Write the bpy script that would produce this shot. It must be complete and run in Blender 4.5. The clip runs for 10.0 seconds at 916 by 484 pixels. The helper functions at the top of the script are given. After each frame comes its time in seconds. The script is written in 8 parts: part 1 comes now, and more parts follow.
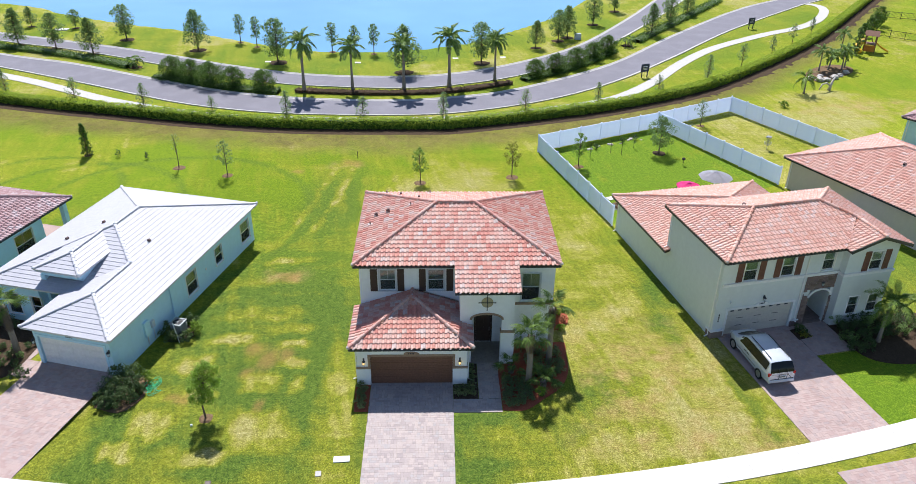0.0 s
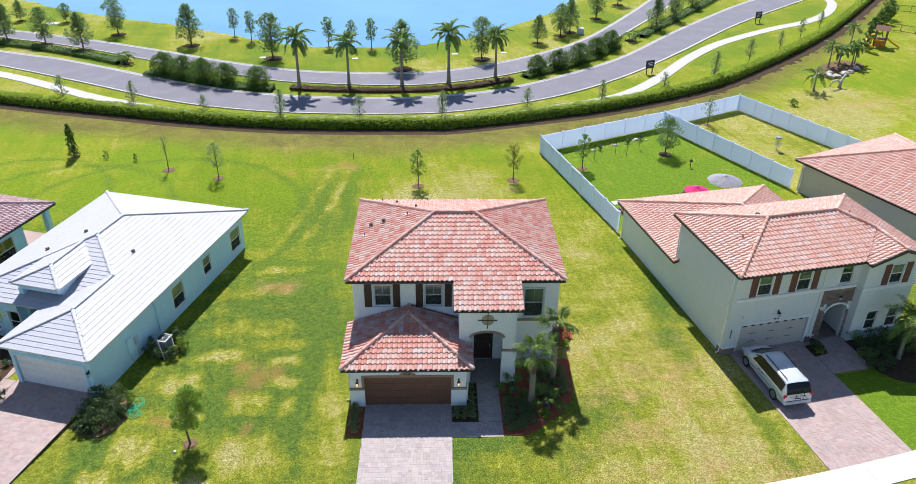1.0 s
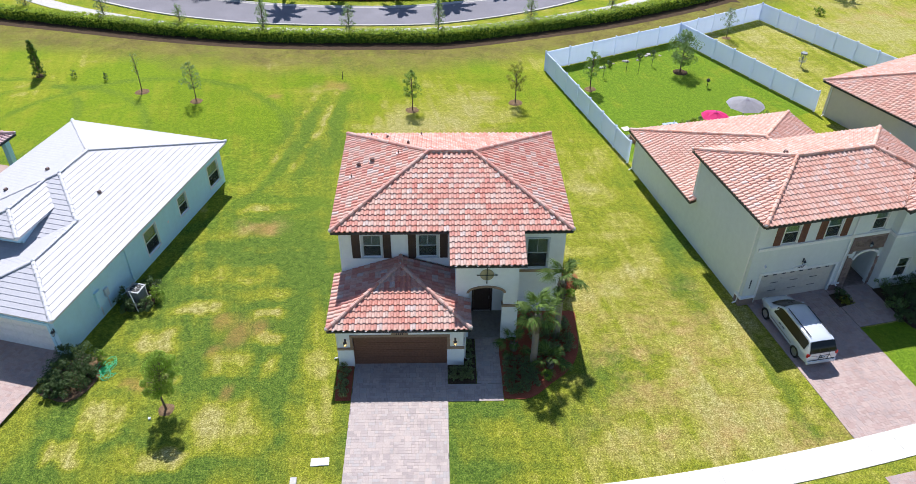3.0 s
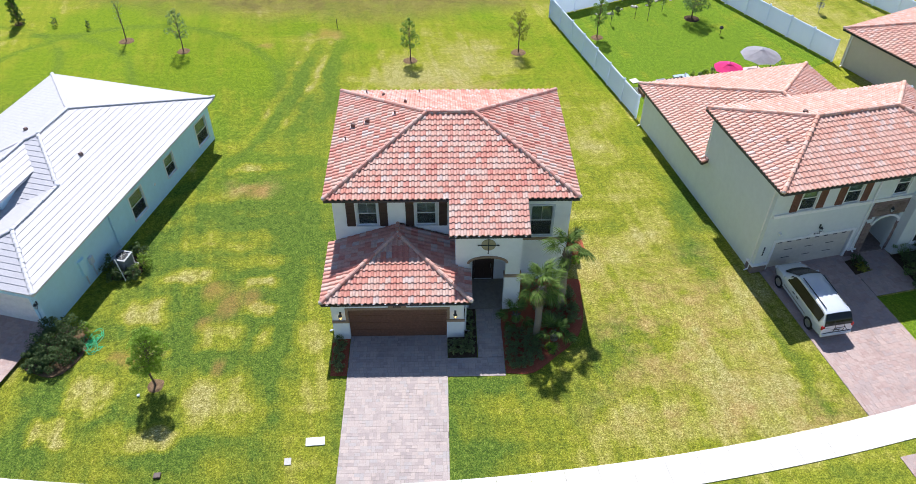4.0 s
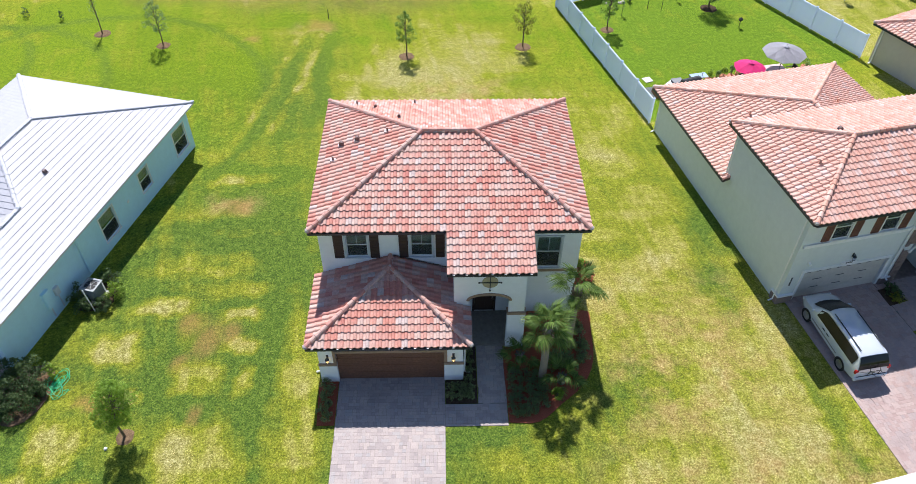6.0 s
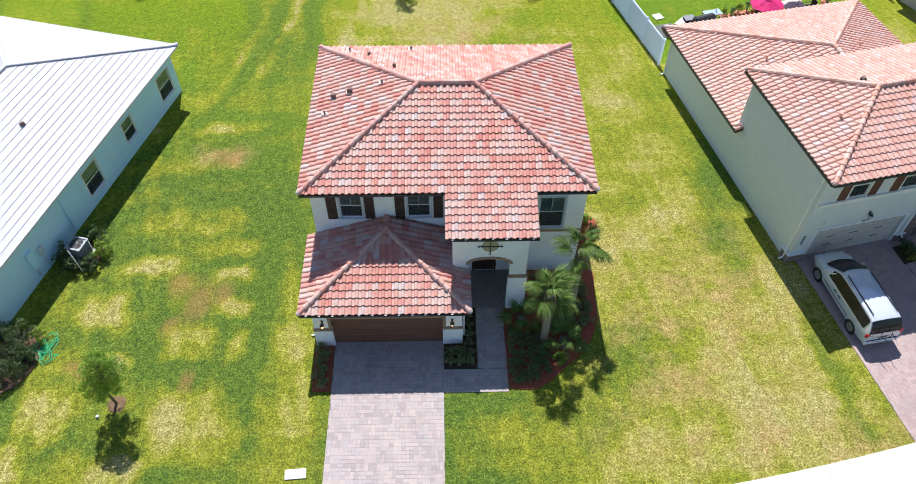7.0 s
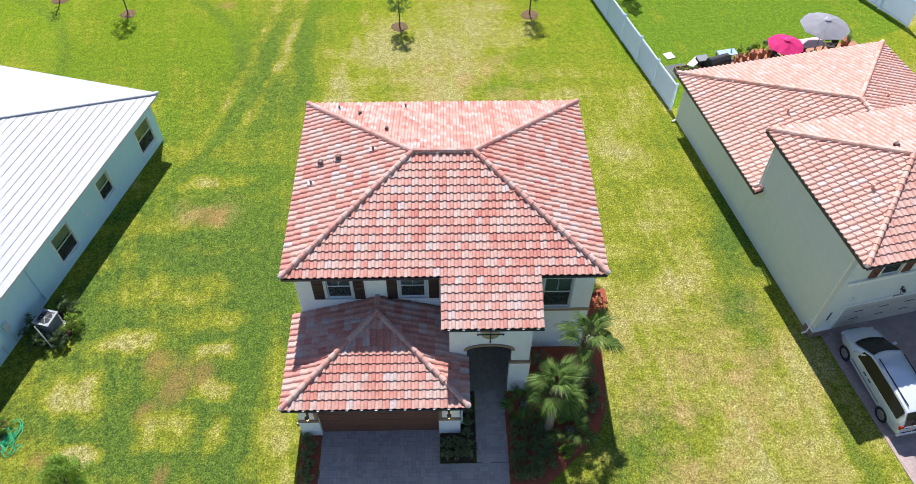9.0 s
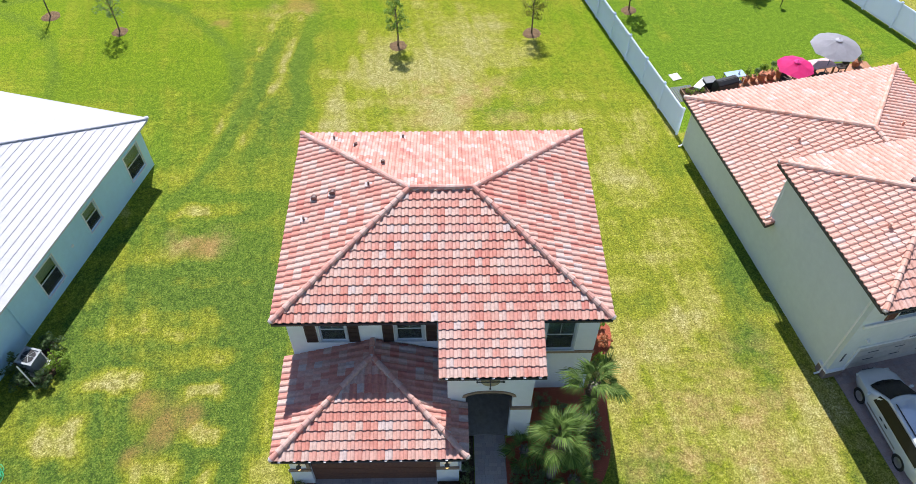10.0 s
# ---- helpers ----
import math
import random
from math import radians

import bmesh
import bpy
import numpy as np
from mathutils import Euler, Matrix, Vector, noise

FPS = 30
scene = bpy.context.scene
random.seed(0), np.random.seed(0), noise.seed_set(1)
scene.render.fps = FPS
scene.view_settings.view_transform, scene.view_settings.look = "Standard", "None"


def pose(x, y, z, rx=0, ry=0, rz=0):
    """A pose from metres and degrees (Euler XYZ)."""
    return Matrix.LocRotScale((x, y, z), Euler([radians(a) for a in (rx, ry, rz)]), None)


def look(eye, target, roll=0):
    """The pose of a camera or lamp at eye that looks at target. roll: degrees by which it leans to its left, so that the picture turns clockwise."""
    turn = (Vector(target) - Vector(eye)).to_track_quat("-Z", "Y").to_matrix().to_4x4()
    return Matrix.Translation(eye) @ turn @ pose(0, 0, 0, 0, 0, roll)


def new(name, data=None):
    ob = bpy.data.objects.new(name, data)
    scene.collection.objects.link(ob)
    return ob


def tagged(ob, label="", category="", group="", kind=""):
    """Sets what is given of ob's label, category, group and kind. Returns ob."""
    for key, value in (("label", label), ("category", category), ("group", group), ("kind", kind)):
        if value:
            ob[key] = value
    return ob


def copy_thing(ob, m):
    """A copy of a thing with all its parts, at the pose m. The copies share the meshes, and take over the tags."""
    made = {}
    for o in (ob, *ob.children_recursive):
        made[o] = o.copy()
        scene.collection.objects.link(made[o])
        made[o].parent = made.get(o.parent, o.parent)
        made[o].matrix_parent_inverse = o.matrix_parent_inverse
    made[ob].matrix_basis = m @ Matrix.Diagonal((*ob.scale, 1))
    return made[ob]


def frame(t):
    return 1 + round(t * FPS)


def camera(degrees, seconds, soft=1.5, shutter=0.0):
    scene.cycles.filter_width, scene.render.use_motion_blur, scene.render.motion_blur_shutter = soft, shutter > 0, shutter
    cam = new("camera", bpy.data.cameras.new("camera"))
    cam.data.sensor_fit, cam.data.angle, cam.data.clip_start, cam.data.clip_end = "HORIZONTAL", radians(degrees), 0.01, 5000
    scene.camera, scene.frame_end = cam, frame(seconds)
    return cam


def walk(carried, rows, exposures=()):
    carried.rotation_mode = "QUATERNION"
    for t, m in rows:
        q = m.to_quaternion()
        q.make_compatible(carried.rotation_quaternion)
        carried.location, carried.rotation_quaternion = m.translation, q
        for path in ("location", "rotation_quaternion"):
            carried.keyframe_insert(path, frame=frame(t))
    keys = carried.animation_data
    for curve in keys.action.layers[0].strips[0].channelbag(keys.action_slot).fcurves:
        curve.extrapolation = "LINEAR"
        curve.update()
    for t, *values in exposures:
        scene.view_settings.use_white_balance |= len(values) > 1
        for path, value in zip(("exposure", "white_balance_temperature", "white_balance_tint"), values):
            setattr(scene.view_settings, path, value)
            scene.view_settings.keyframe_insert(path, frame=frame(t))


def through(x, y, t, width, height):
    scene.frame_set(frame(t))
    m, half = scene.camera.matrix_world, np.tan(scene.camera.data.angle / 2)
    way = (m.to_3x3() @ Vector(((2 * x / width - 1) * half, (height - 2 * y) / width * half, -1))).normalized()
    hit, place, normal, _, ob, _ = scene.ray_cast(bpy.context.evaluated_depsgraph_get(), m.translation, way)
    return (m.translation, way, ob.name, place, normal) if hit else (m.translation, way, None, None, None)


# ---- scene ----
cam = camera(62.4, 10.0, soft=0.6)
PATH = [
    (0, (-0.807, 0.29, 29.941), (-0.757, 2.033, 28.961), 0.6),
    (0.5, (-0.728, 1.708, 29.914), (-0.679, 3.446, 28.925), 0.6),
    (1, (-0.655, 3.063, 29.904), (-0.606, 4.794, 28.903), 0.6),
    (1.5, (-0.582, 4.279, 29.872), (-0.533, 5.995, 28.846), 0.6),
    (2, (-0.534, 5.513, 29.824), (-0.484, 7.194, 28.74), 0.6),
    (2.5, (-0.459, 6.774, 29.814), (-0.411, 8.408, 28.662), 0.6),
    (2.7, (-0.412, 7.265, 29.824), (-0.364, 8.879, 28.645), 0.6),
    (4, (-0.254, 10.447, 29.681), (-0.21, 11.93, 28.34), 0.5),
    (4.5, (-0.199, 11.727, 29.679), (-0.156, 13.176, 28.301), 0.5),
    (5, (-0.14, 12.952, 29.679), (-0.098, 14.4, 28.301), 0.5),
    (5.2, (-0.108, 13.401, 29.673), (-0.066, 14.85, 28.295), 0.5),
    (6.3, (0.019, 15.827, 29.525), (0.057, 17.212, 28.083), 0.5),
    (6.5, (0.048, 16.251, 29.535), (0.085, 17.596, 28.055), 0.5),
    (7, (0.134, 17.523, 29.63), (0.168, 18.796, 28.088), 0.4),
    (7.5, (0.222, 18.679, 29.689), (0.253, 19.949, 28.144), 0.3),
    (8, (0.306, 19.804, 29.722), (0.335, 21.073, 28.176), 0.3),
    (8.5, (0.386, 20.95, 29.764), (0.413, 22.216, 28.216), 0.3),
    (9, (0.44, 22.004, 29.785), (0.467, 23.27, 28.237), 0.2),
    (9.5, (0.491, 23.063, 29.776), (0.517, 24.329, 28.228), 0.3),
    (10, (0.567, 24.078, 29.79), (0.591, 25.344, 28.242), 0.2),
]
walk(cam, [(t, look(eye, target, roll)) for t, eye, target, roll in PATH], [(0.0, 0.54, 6020, 13), (10.0, 0.54, 6020, 13)])
# ---- light ----
SUN = Vector((0.10, -0.72, -1.0)).normalized()
world = bpy.data.worlds.new("sky")
scene.world = world
world.use_nodes = True
wn = world.node_tree.nodes
sky = wn.new("ShaderNodeTexSky")
sky.sky_type, sky.sun_disc = "NISHITA", False
sky.sun_elevation = math.asin(-SUN.z)
sky.sun_rotation = math.atan2(-SUN.x, -SUN.y)
sky.air_density, sky.dust_density, sky.ozone_density = 1.0, 0.4, 1.6
wn["Background"].inputs["Strength"].default_value = 0.086
world.node_tree.links.new(sky.outputs[0], wn["Background"].inputs[0])
sun_data = bpy.data.lights.new("sun", "SUN")
sun_data.energy, sun_data.angle, sun_data.color = 5.0, radians(0.5), (1.0, 0.95, 0.88)
sun_lamp = new("sun", sun_data)
sun_lamp.matrix_world = look((0, 120, 150), Vector((0, 120, 150)) + SUN)


# ---- small tools ----
def part(name, bm, material, parent=None, label="", smooth=False):
    """Link a bmesh as one mesh object under a thing or a part."""
    me = bpy.data.meshes.new(name)
    bm.to_mesh(me)
    bm.free()
    return put(name, me, material, parent, label, smooth)


def put(name, me, material, parent=None, label="", smooth=False):
    if material is not None:
        for m in material if isinstance(material, (list, tuple)) else [material]:
            me.materials.append(m)
    if smooth:
        for p in me.polygons:
            p.use_smooth = True
    ob = new(name, me)
    if parent is not None:
        ob.parent = parent
    if label:
        tagged(ob, label)
    return ob


def from_lists(name, verts, faces):
    me = bpy.data.meshes.new(name)
    me.from_pydata([tuple(v) for v in verts], [], faces)
    me.update()
    return me


def thing(name, x, y, z=0.0, yaw=0.0, label="", category="", group="", kind=""):
    ob = new(name)
    ob.matrix_basis = pose(x, y, z, 0, 0, yaw)
    return tagged(ob, label, category, group, kind)


def box(bm, x0, x1, y0, y1, z0, z1, bevel=0.0):
    m = Matrix.LocRotScale(((x0 + x1) / 2, (y0 + y1) / 2, (z0 + z1) / 2), None, (x1 - x0, y1 - y0, z1 - z0))
    made = bmesh.ops.create_cube(bm, size=1, matrix=m)
    if bevel:
        edges = {e for v in made["verts"] for e in v.link_edges}
        bmesh.ops.bevel(bm, geom=list(edges), offset=bevel, segments=1, affect="EDGES")
    return bm


def tube(bm, points, radii, sides=8, cap=True):
    """A tapered tube along points."""
    rings = []
    pts = [Vector(p) for p in points]
    for i, p in enumerate(pts):
        d = (pts[min(i + 1, len(pts) - 1)] - pts[max(i - 1, 0)]).normalized()
        a = d.orthogonal().normalized() if abs(d.z) < 0.99 else Vector((1, 0, 0))
        if i and rings:
            a = (last - d * last.dot(d)).normalized()
        last = a
        b = d.cross(a)
        r = radii[i] if isinstance(radii, (list, tuple)) else radii
        rings.append([bm.verts.new(p + (a * math.cos(k * math.tau / sides) + b * math.sin(k * math.tau / sides)) * r) for k in range(sides)])
    for r0, r1 in zip(rings, rings[1:]):
        for k in range(sides):
            bm.faces.new((r0[k], r0[(k + 1) % sides], r1[(k + 1) % sides], r1[k]))
    if cap:
        bm.faces.new(rings[0][::-1])
        bm.faces.new(rings[-1])
    return bm


def prism(bm, outline, axis, lo, hi):
    """Extrude an outline of (a, z) pairs along x (a is y) or y (a is x)."""
    def at(a, z, w):
        return (w, a, z) if axis == "x" else (a, w, z)
    v0 = [bm.verts.new(at(a, z, lo)) for a, z in outline]
    v1 = [bm.verts.new(at(a, z, hi)) for a, z in outline]
    n = len(outline)
    bm.faces.new(v0)
    bm.faces.new(v1[::-1])
    for i in range(n):
        bm.faces.new((v0[i], v1[i], v1[(i + 1) % n], v0[(i + 1) % n]))
    bmesh.ops.recalc_face_normals(bm, faces=bm.faces)
    return bm


def smooth_line(points, step=2.0):
    """Catmull-Rom through the points, at about even steps."""
    p = [Vector(q).to_2d() if len(q) > 2 else Vector(q) for q in points]
    p = [p[0] * 2 - p[1]] + p + [p[-1] * 2 - p[-2]]
    out = []
    for i in range(1, len(p) - 2):
        n = max(2, int((p[i + 1] - p[i]).length / step))
        for k in range(n):
            t = k / n
            out.append(0.5 * (2 * p[i] + (p[i + 1] - p[i - 1]) * t + (2 * p[i - 1] - 5 * p[i] + 4 * p[i + 1] - p[i + 2]) * t * t
                              + (3 * p[i] - p[i - 1] - 3 * p[i + 1] + p[i + 2]) * t ** 3))
    return out + [p[-2]]


def even(line, n):
    """n points at even lengths along a line."""
    d = [0.0]
    for a, b in zip(line, line[1:]):
        d.append(d[-1] + (b - a).length)
    s = np.linspace(0, d[-1], n)
    xs, ys = np.interp(s, d, [q.x for q in line]), np.interp(s, d, [q.y for q in line])
    return [Vector((x, y)) for x, y in zip(xs, ys)]


def normals(line):
    out = []
    for i in range(len(line)):
        d = (line[min(i + 1, len(line) - 1)] - line[max(i - 1, 0)]).normalized()
        out.append(Vector((-d.y, d.x)))
    return out


def sweep(name, line, profile, material, parent=None, closed=True):
    """A profile of (offset to the left, z) carried along a line."""
    nn = normals(line)
    verts, faces, k = [], [], len(profile)
    for p, q in zip(line, nn):
        for o, z in profile:
            verts.append((p.x + q.x * o, p.y + q.y * o, z))
    for i in range(len(line) - 1):
        for j in range(k if closed else k - 1):
            a, b = i * k + j, i * k + (j + 1) % k
            faces.append((a, a + k, b + k, b))
    return put(name, from_lists(name, verts, faces), material, parent)


def ribbon(name, a, b, z, material, n=120):
    a, b = even(a, n), even(b, n)
    verts = [(p.x, p.y, z) for p in a] + [(p.x, p.y, z) for p in b]
    faces = [(i, n + i, n + i + 1, i + 1) for i in range(n - 1)]
    return put(name, from_lists(name, verts, faces), material)


# ---- materials ----
class Nodes:
    """A small builder of node materials."""

    def __init__(self, name, rough=0.7, metal=0.0, spec=0.5):
        self.m = bpy.data.materials.new(name)
        self.m.use_nodes = True
        self.t = self.m.node_tree
        self.b = self.t.nodes["Principled BSDF"]
        self.b.inputs["Roughness"].default_value = rough
        self.b.inputs["Metallic"].default_value = metal
        self.b.inputs["Specular IOR Level"].default_value = spec
        self.pos = self.t.nodes.new("ShaderNodeNewGeometry").outputs["Position"]

    def link(self, a, b):
        self.t.links.new(a, b)

    def noise(self, scale, detail=3.0, rough=0.6, stretch=None, distort=0.0):
        n = self.t.nodes.new("ShaderNodeTexNoise")
        n.inputs["Scale"].default_value, n.inputs["Detail"].default_value = scale, detail
        n.inputs["Roughness"].default_value, n.inputs["Distortion"].default_value = rough, distort
        v = self.pos
        if stretch:
            mp = self.t.nodes.new("ShaderNodeMapping")
            mp.inputs["Scale"].default_value = stretch[:3]
            if len(stretch) > 3:
                mp.inputs["Rotation"].default_value = (0, 0, stretch[3])
            self.link(v, mp.inputs[0])
            v = mp.outputs[0]
        self.link(v, n.inputs["Vector"])
        return n.outputs["Fac"]

    def ramp(self, fac, stops, mode="LINEAR"):
        r = self.t.nodes.new("ShaderNodeValToRGB")
        r.color_ramp.interpolation = mode
        e = r.color_ramp.elements
        while len(e) < len(stops):
            e.new(0.5)
        for el, (at, c) in zip(e, stops):
            el.position = at
            el.color = (*c, 1) if isinstance(c, (tuple, list)) else (c, c, c, 1)
        self.link(fac, r.inputs[0])
        return r.outputs[0]

    def mix(self, fac, a, b, mode="MIX"):
        n = self.t.nodes.new("ShaderNodeMix")
        n.data_type, n.blend_type = "RGBA", mode
        for i, v in ((0, fac), (6, a), (7, b)):
            sock = n.inputs[i]
            if isinstance(v, (int, float)):
                sock.default_value = v if i == 0 else (v, v, v, 1)
            elif isinstance(v, tuple):
                sock.default_value = (*v, 1)
            else:
                self.link(v, sock)
        return n.outputs[2]

    def math(self, op, a, b=0.0, clamp=False):
        n = self.t.nodes.new("ShaderNodeMath")
        n.operation, n.use_clamp = op, clamp
        for sock, v in zip(n.inputs, (a, b)):
            if isinstance(v, (int, float)):
                sock.default_value = v
            else:
                self.link(v, sock)
        return n.outputs[0]

    def chance(self):
        """A random number per piece: per object and per island."""
        g = self.t.nodes.new("ShaderNodeNewGeometry").outputs["Random Per Island"]
        o = self.t.nodes.new("ShaderNodeObjectInfo").outputs["Random"]
        return self.math("FRACT", self.math("ADD", self.math("MULTIPLY", g, 7.31), self.math("MULTIPLY", o, 3.77)))

    def bump(self, height, strength=0.3, distance=0.02):
        n = self.t.nodes.new("ShaderNodeBump")
        n.inputs["Strength"].default_value, n.inputs["Distance"].default_value = strength, distance
        self.link(height, n.inputs["Height"])
        self.link(n.outputs[0], self.b.inputs["Normal"])

    def colour(self, c):
        if isinstance(c, tuple):
            self.b.inputs["Base Color"].default_value = (*c, 1)
        else:
            self.link(c, self.b.inputs["Base Color"])
        return self

    def roughness(self, r):
        self.link(r, self.b.inputs["Roughness"])


def plain(name, c, rough=0.6, metal=0.0, vary=0.12, scale=6.0, bump=0.0, spec=0.5):
    """A surface of one paint, with faint wear at two scales."""
    n = Nodes(name, rough, metal, spec)
    lo = tuple(v * (1 - vary) for v in c)
    hi = tuple(min(1, v * (1 + vary)) for v in c)
    col = n.ramp(n.noise(scale, 4), [(0.3, lo), (0.7, hi)])
    col = n.mix(n.ramp(n.noise(scale * 0.13, 2), [(0.35, 0.0), (0.75, vary * 1.2)]), col, tuple(v * 0.75 for v in c))
    n.colour(col)
    if bump:
        n.bump(n.noise(scale * 8, 3), bump, 0.01)
    return n.m


def tile_material(name, stops, weather, rough=0.62, wear=1.0):
    n = Nodes(name, rough, spec=0.4)
    col = n.ramp(n.chance(), stops, "CONSTANT")
    streak = n.ramp(n.noise(9, 4), [(0.35, 1 - 0.18 * wear), (0.65, 1 + 0.08 * wear)])
    col = n.mix(1.0, col, streak, "MULTIPLY")
    col = n.mix(n.ramp(n.noise(0.6, 4), [(0.47, 0.0), (0.75, 0.42 * wear)]), col, weather)
    n.colour(col)
    n.roughness(n.ramp(n.noise(14, 3), [(0.3, rough - 0.1), (0.7, rough + 0.15)]))
    n.bump(n.noise(45, 4), 0.25 * wear, 0.012)
    return n.m


def grass_material(name="lawn_grass", dry=0.0, marks=False, blades=False, vivid=False):
    """Mown turf: blade-scale grain, tufts, dry, lush and lime areas; marks adds the sod patches, mower stripes and wheel tracks."""
    n = Nodes(name, 0.85, spec=0.06)
    n.b.inputs["Sheen Weight"].default_value = 0.3
    n.b.inputs["Sheen Roughness"].default_value = 0.4
    n.b.inputs["Sheen Tint"].default_value = (0.74, 0.88, 0.03, 1.0)
    sep = n.t.nodes.new("ShaderNodeSeparateXYZ")
    n.link(n.pos, sep.inputs[0])
    px, py = sep.outputs[0], sep.outputs[1]
    fine = n.noise(11.5, 7, 0.85)
    tuft = n.noise(3.4, 5, 0.75)
    mid = n.noise(0.42, 4, 0.6)
    big = n.noise(0.075, 3, 0.5)
    grain = n.math("ADD", n.math("MULTIPLY", fine, 0.74), n.math("MULTIPLY", tuft, 0.26))
    lush = n.ramp(grain, [(0.425, (0.032, 0.060, 0.016)), (0.5, (0.076, 0.131, 0.016)), (0.575, (0.185, 0.244, 0.040))])
    lime = n.ramp(grain, [(0.425, (0.070, 0.124, 0.012)), (0.5, (0.134, 0.206, 0.006)), (0.575, (0.252, 0.322, 0.018))])
    sere = n.ramp(grain, [(0.425, (0.106, 0.112, 0.018)), (0.5, (0.236, 0.240, 0.013)), (0.575, (0.430, 0.415, 0.050))])
    straw = n.ramp(grain, [(0.425, (0.150, 0.130, 0.030)), (0.5, (0.300, 0.268, 0.090)), (0.575, (0.580, 0.520, 0.270))])
    tan = n.ramp(grain, [(0.425, (0.190, 0.120, 0.040)), (0.5, (0.345, 0.245, 0.088)), (0.575, (0.520, 0.410, 0.190))])

    def along(angle, fine_across, fine_along):
        """Noise drawn out along a line on the ground."""
        a = radians(angle)
        c = n.t.nodes.new("ShaderNodeCombineXYZ")
        u = n.math("ADD", n.math("MULTIPLY", px, math.cos(a)), n.math("MULTIPLY", py, math.sin(a)))
        v = n.math("SUBTRACT", n.math("MULTIPLY", py, math.cos(a)), n.math("MULTIPLY", px, math.sin(a)))
        n.link(n.math("MULTIPLY", u, fine_across), c.inputs[0])
        n.link(n.math("MULTIPLY", v, fine_along), c.inputs[1])
        t = n.t.nodes.new("ShaderNodeTexNoise")
        t.inputs["Scale"].default_value, t.inputs["Detail"].default_value = 1.0, 3.0
        n.link(c.outputs[0], t.inputs["Vector"])
        return n.math("SUBTRACT", t.outputs["Fac"], 0.5)

    amount = n.math("ADD", n.math("MULTIPLY", n.math("SUBTRACT", mid, 0.5), 1.35), n.math("MULTIPLY", n.math("SUBTRACT", big, 0.5), 1.5))
    amount = n.math("ADD", n.math("MULTIPLY", amount, 0.8), 0.50 + dry)
    amount = n.math("ADD", amount, n.math("MULTIPLY", along(90, 1.0, 0.07), 0.5))
    amount = n.math("ADD", amount, n.math("MULTIPLY", along(12, 1.5, 0.09), 0.75))
    green = lush
    if vivid:
        green = n.mix(1.0, n.mix(0.55, lush, lime), (0.95, 1.06, 0.85), "MULTIPLY")
    turf = verge = None
    if marks:
        at = n.t.nodes.new("ShaderNodeAttribute")
        at.attribute_name = "turf"
        turf = n.t.nodes.new("ShaderNodeSeparateColor")
        n.link(at.outputs["Color"], turf.inputs[0])
        amount = n.math("ADD", amount, n.math("MULTIPLY", n.math("SUBTRACT", turf.outputs[0], 0.5), 4.0))
        green = n.mix(at.outputs["Alpha"], lush, lime)
        vg = n.t.nodes.new("ShaderNodeAttribute")
        vg.attribute_name = "verge"
        verge = vg.outputs["Fac"]
    col = n.mix(n.ramp(amount, [(0.15, 0.0), (0.80, 1.0)]), green, sere)
    col = n.mix(n.ramp(amount, [(0.60, 0.0), (1.10, 0.85)]), col, straw)
    if marks:
        scorch = n.math("MULTIPLY", turf.outputs[1], n.ramp(n.noise(0.55, 5, 0.65), [(0.44, 0.0), (0.64, 0.75)]))
        col = n.mix(scorch, col, tan)
        bare = n.math("MULTIPLY", turf.outputs[2], n.ramp(fine, [(0.40, 0.15), (0.6, 0.75)]))
        col = n.mix(bare, col, (0.36, 0.190, 0.075))
        soil = n.mix(n.ramp(n.noise(0.5, 5, 0.7), [(0.4, 0.0), (0.65, 1.0)]), n.ramp(grain, [(0.42, (0.058, 0.044, 0.017)), (0.58, (0.170, 0.128, 0.050))]), n.ramp(grain, [(0.42, (0.110, 0.098, 0.022)), (0.58, (0.265, 0.225, 0.070))]))
        col = n.mix(n.math("MULTIPLY", verge, n.ramp(n.noise(0.8, 5, 0.7), [(0.34, 0.6), (0.55, 1.0)])), col, soil)
    if blades:
        col = n.mix(1.0, col, n.ramp(n.chance(), [(0.0, 0.5), (1.0, 1.75)]), "MULTIPLY")
    n.colour(col)
    n.bump(grain, 0.55, 0.08)
    return n.m


def leaf_material(name, dark, light, rough=0.55, through=0.25, spec=0.18):
    """Leaf blades that let some light through; each leaf has its own shade of green."""
    n = Nodes(name, rough, spec=spec)
    col = n.ramp(n.chance(), [(0.0, dark), (0.55, tuple((a + b) / 2 for a, b in zip(dark, light))), (1.0, light)])
    n.colour(n.mix(n.ramp(n.noise(1.2, 2), [(0.3, 0.0), (0.7, 0.3 if dark[0] < 0.5 else 0.0)]), col, tuple(v * 0.75 for v in dark)))
    tr = n.t.nodes.new("ShaderNodeBsdfTranslucent")
    n.link(col, tr.inputs[0])
    mx = n.t.nodes.new("ShaderNodeMixShader")
    mx.inputs[0].default_value = through
    n.link(n.b.outputs[0], mx.inputs[1])
    n.link(tr.outputs[0], mx.inputs[2])
    n.link(mx.outputs[0], n.t.nodes["Material Output"].inputs[0])
    return n.m


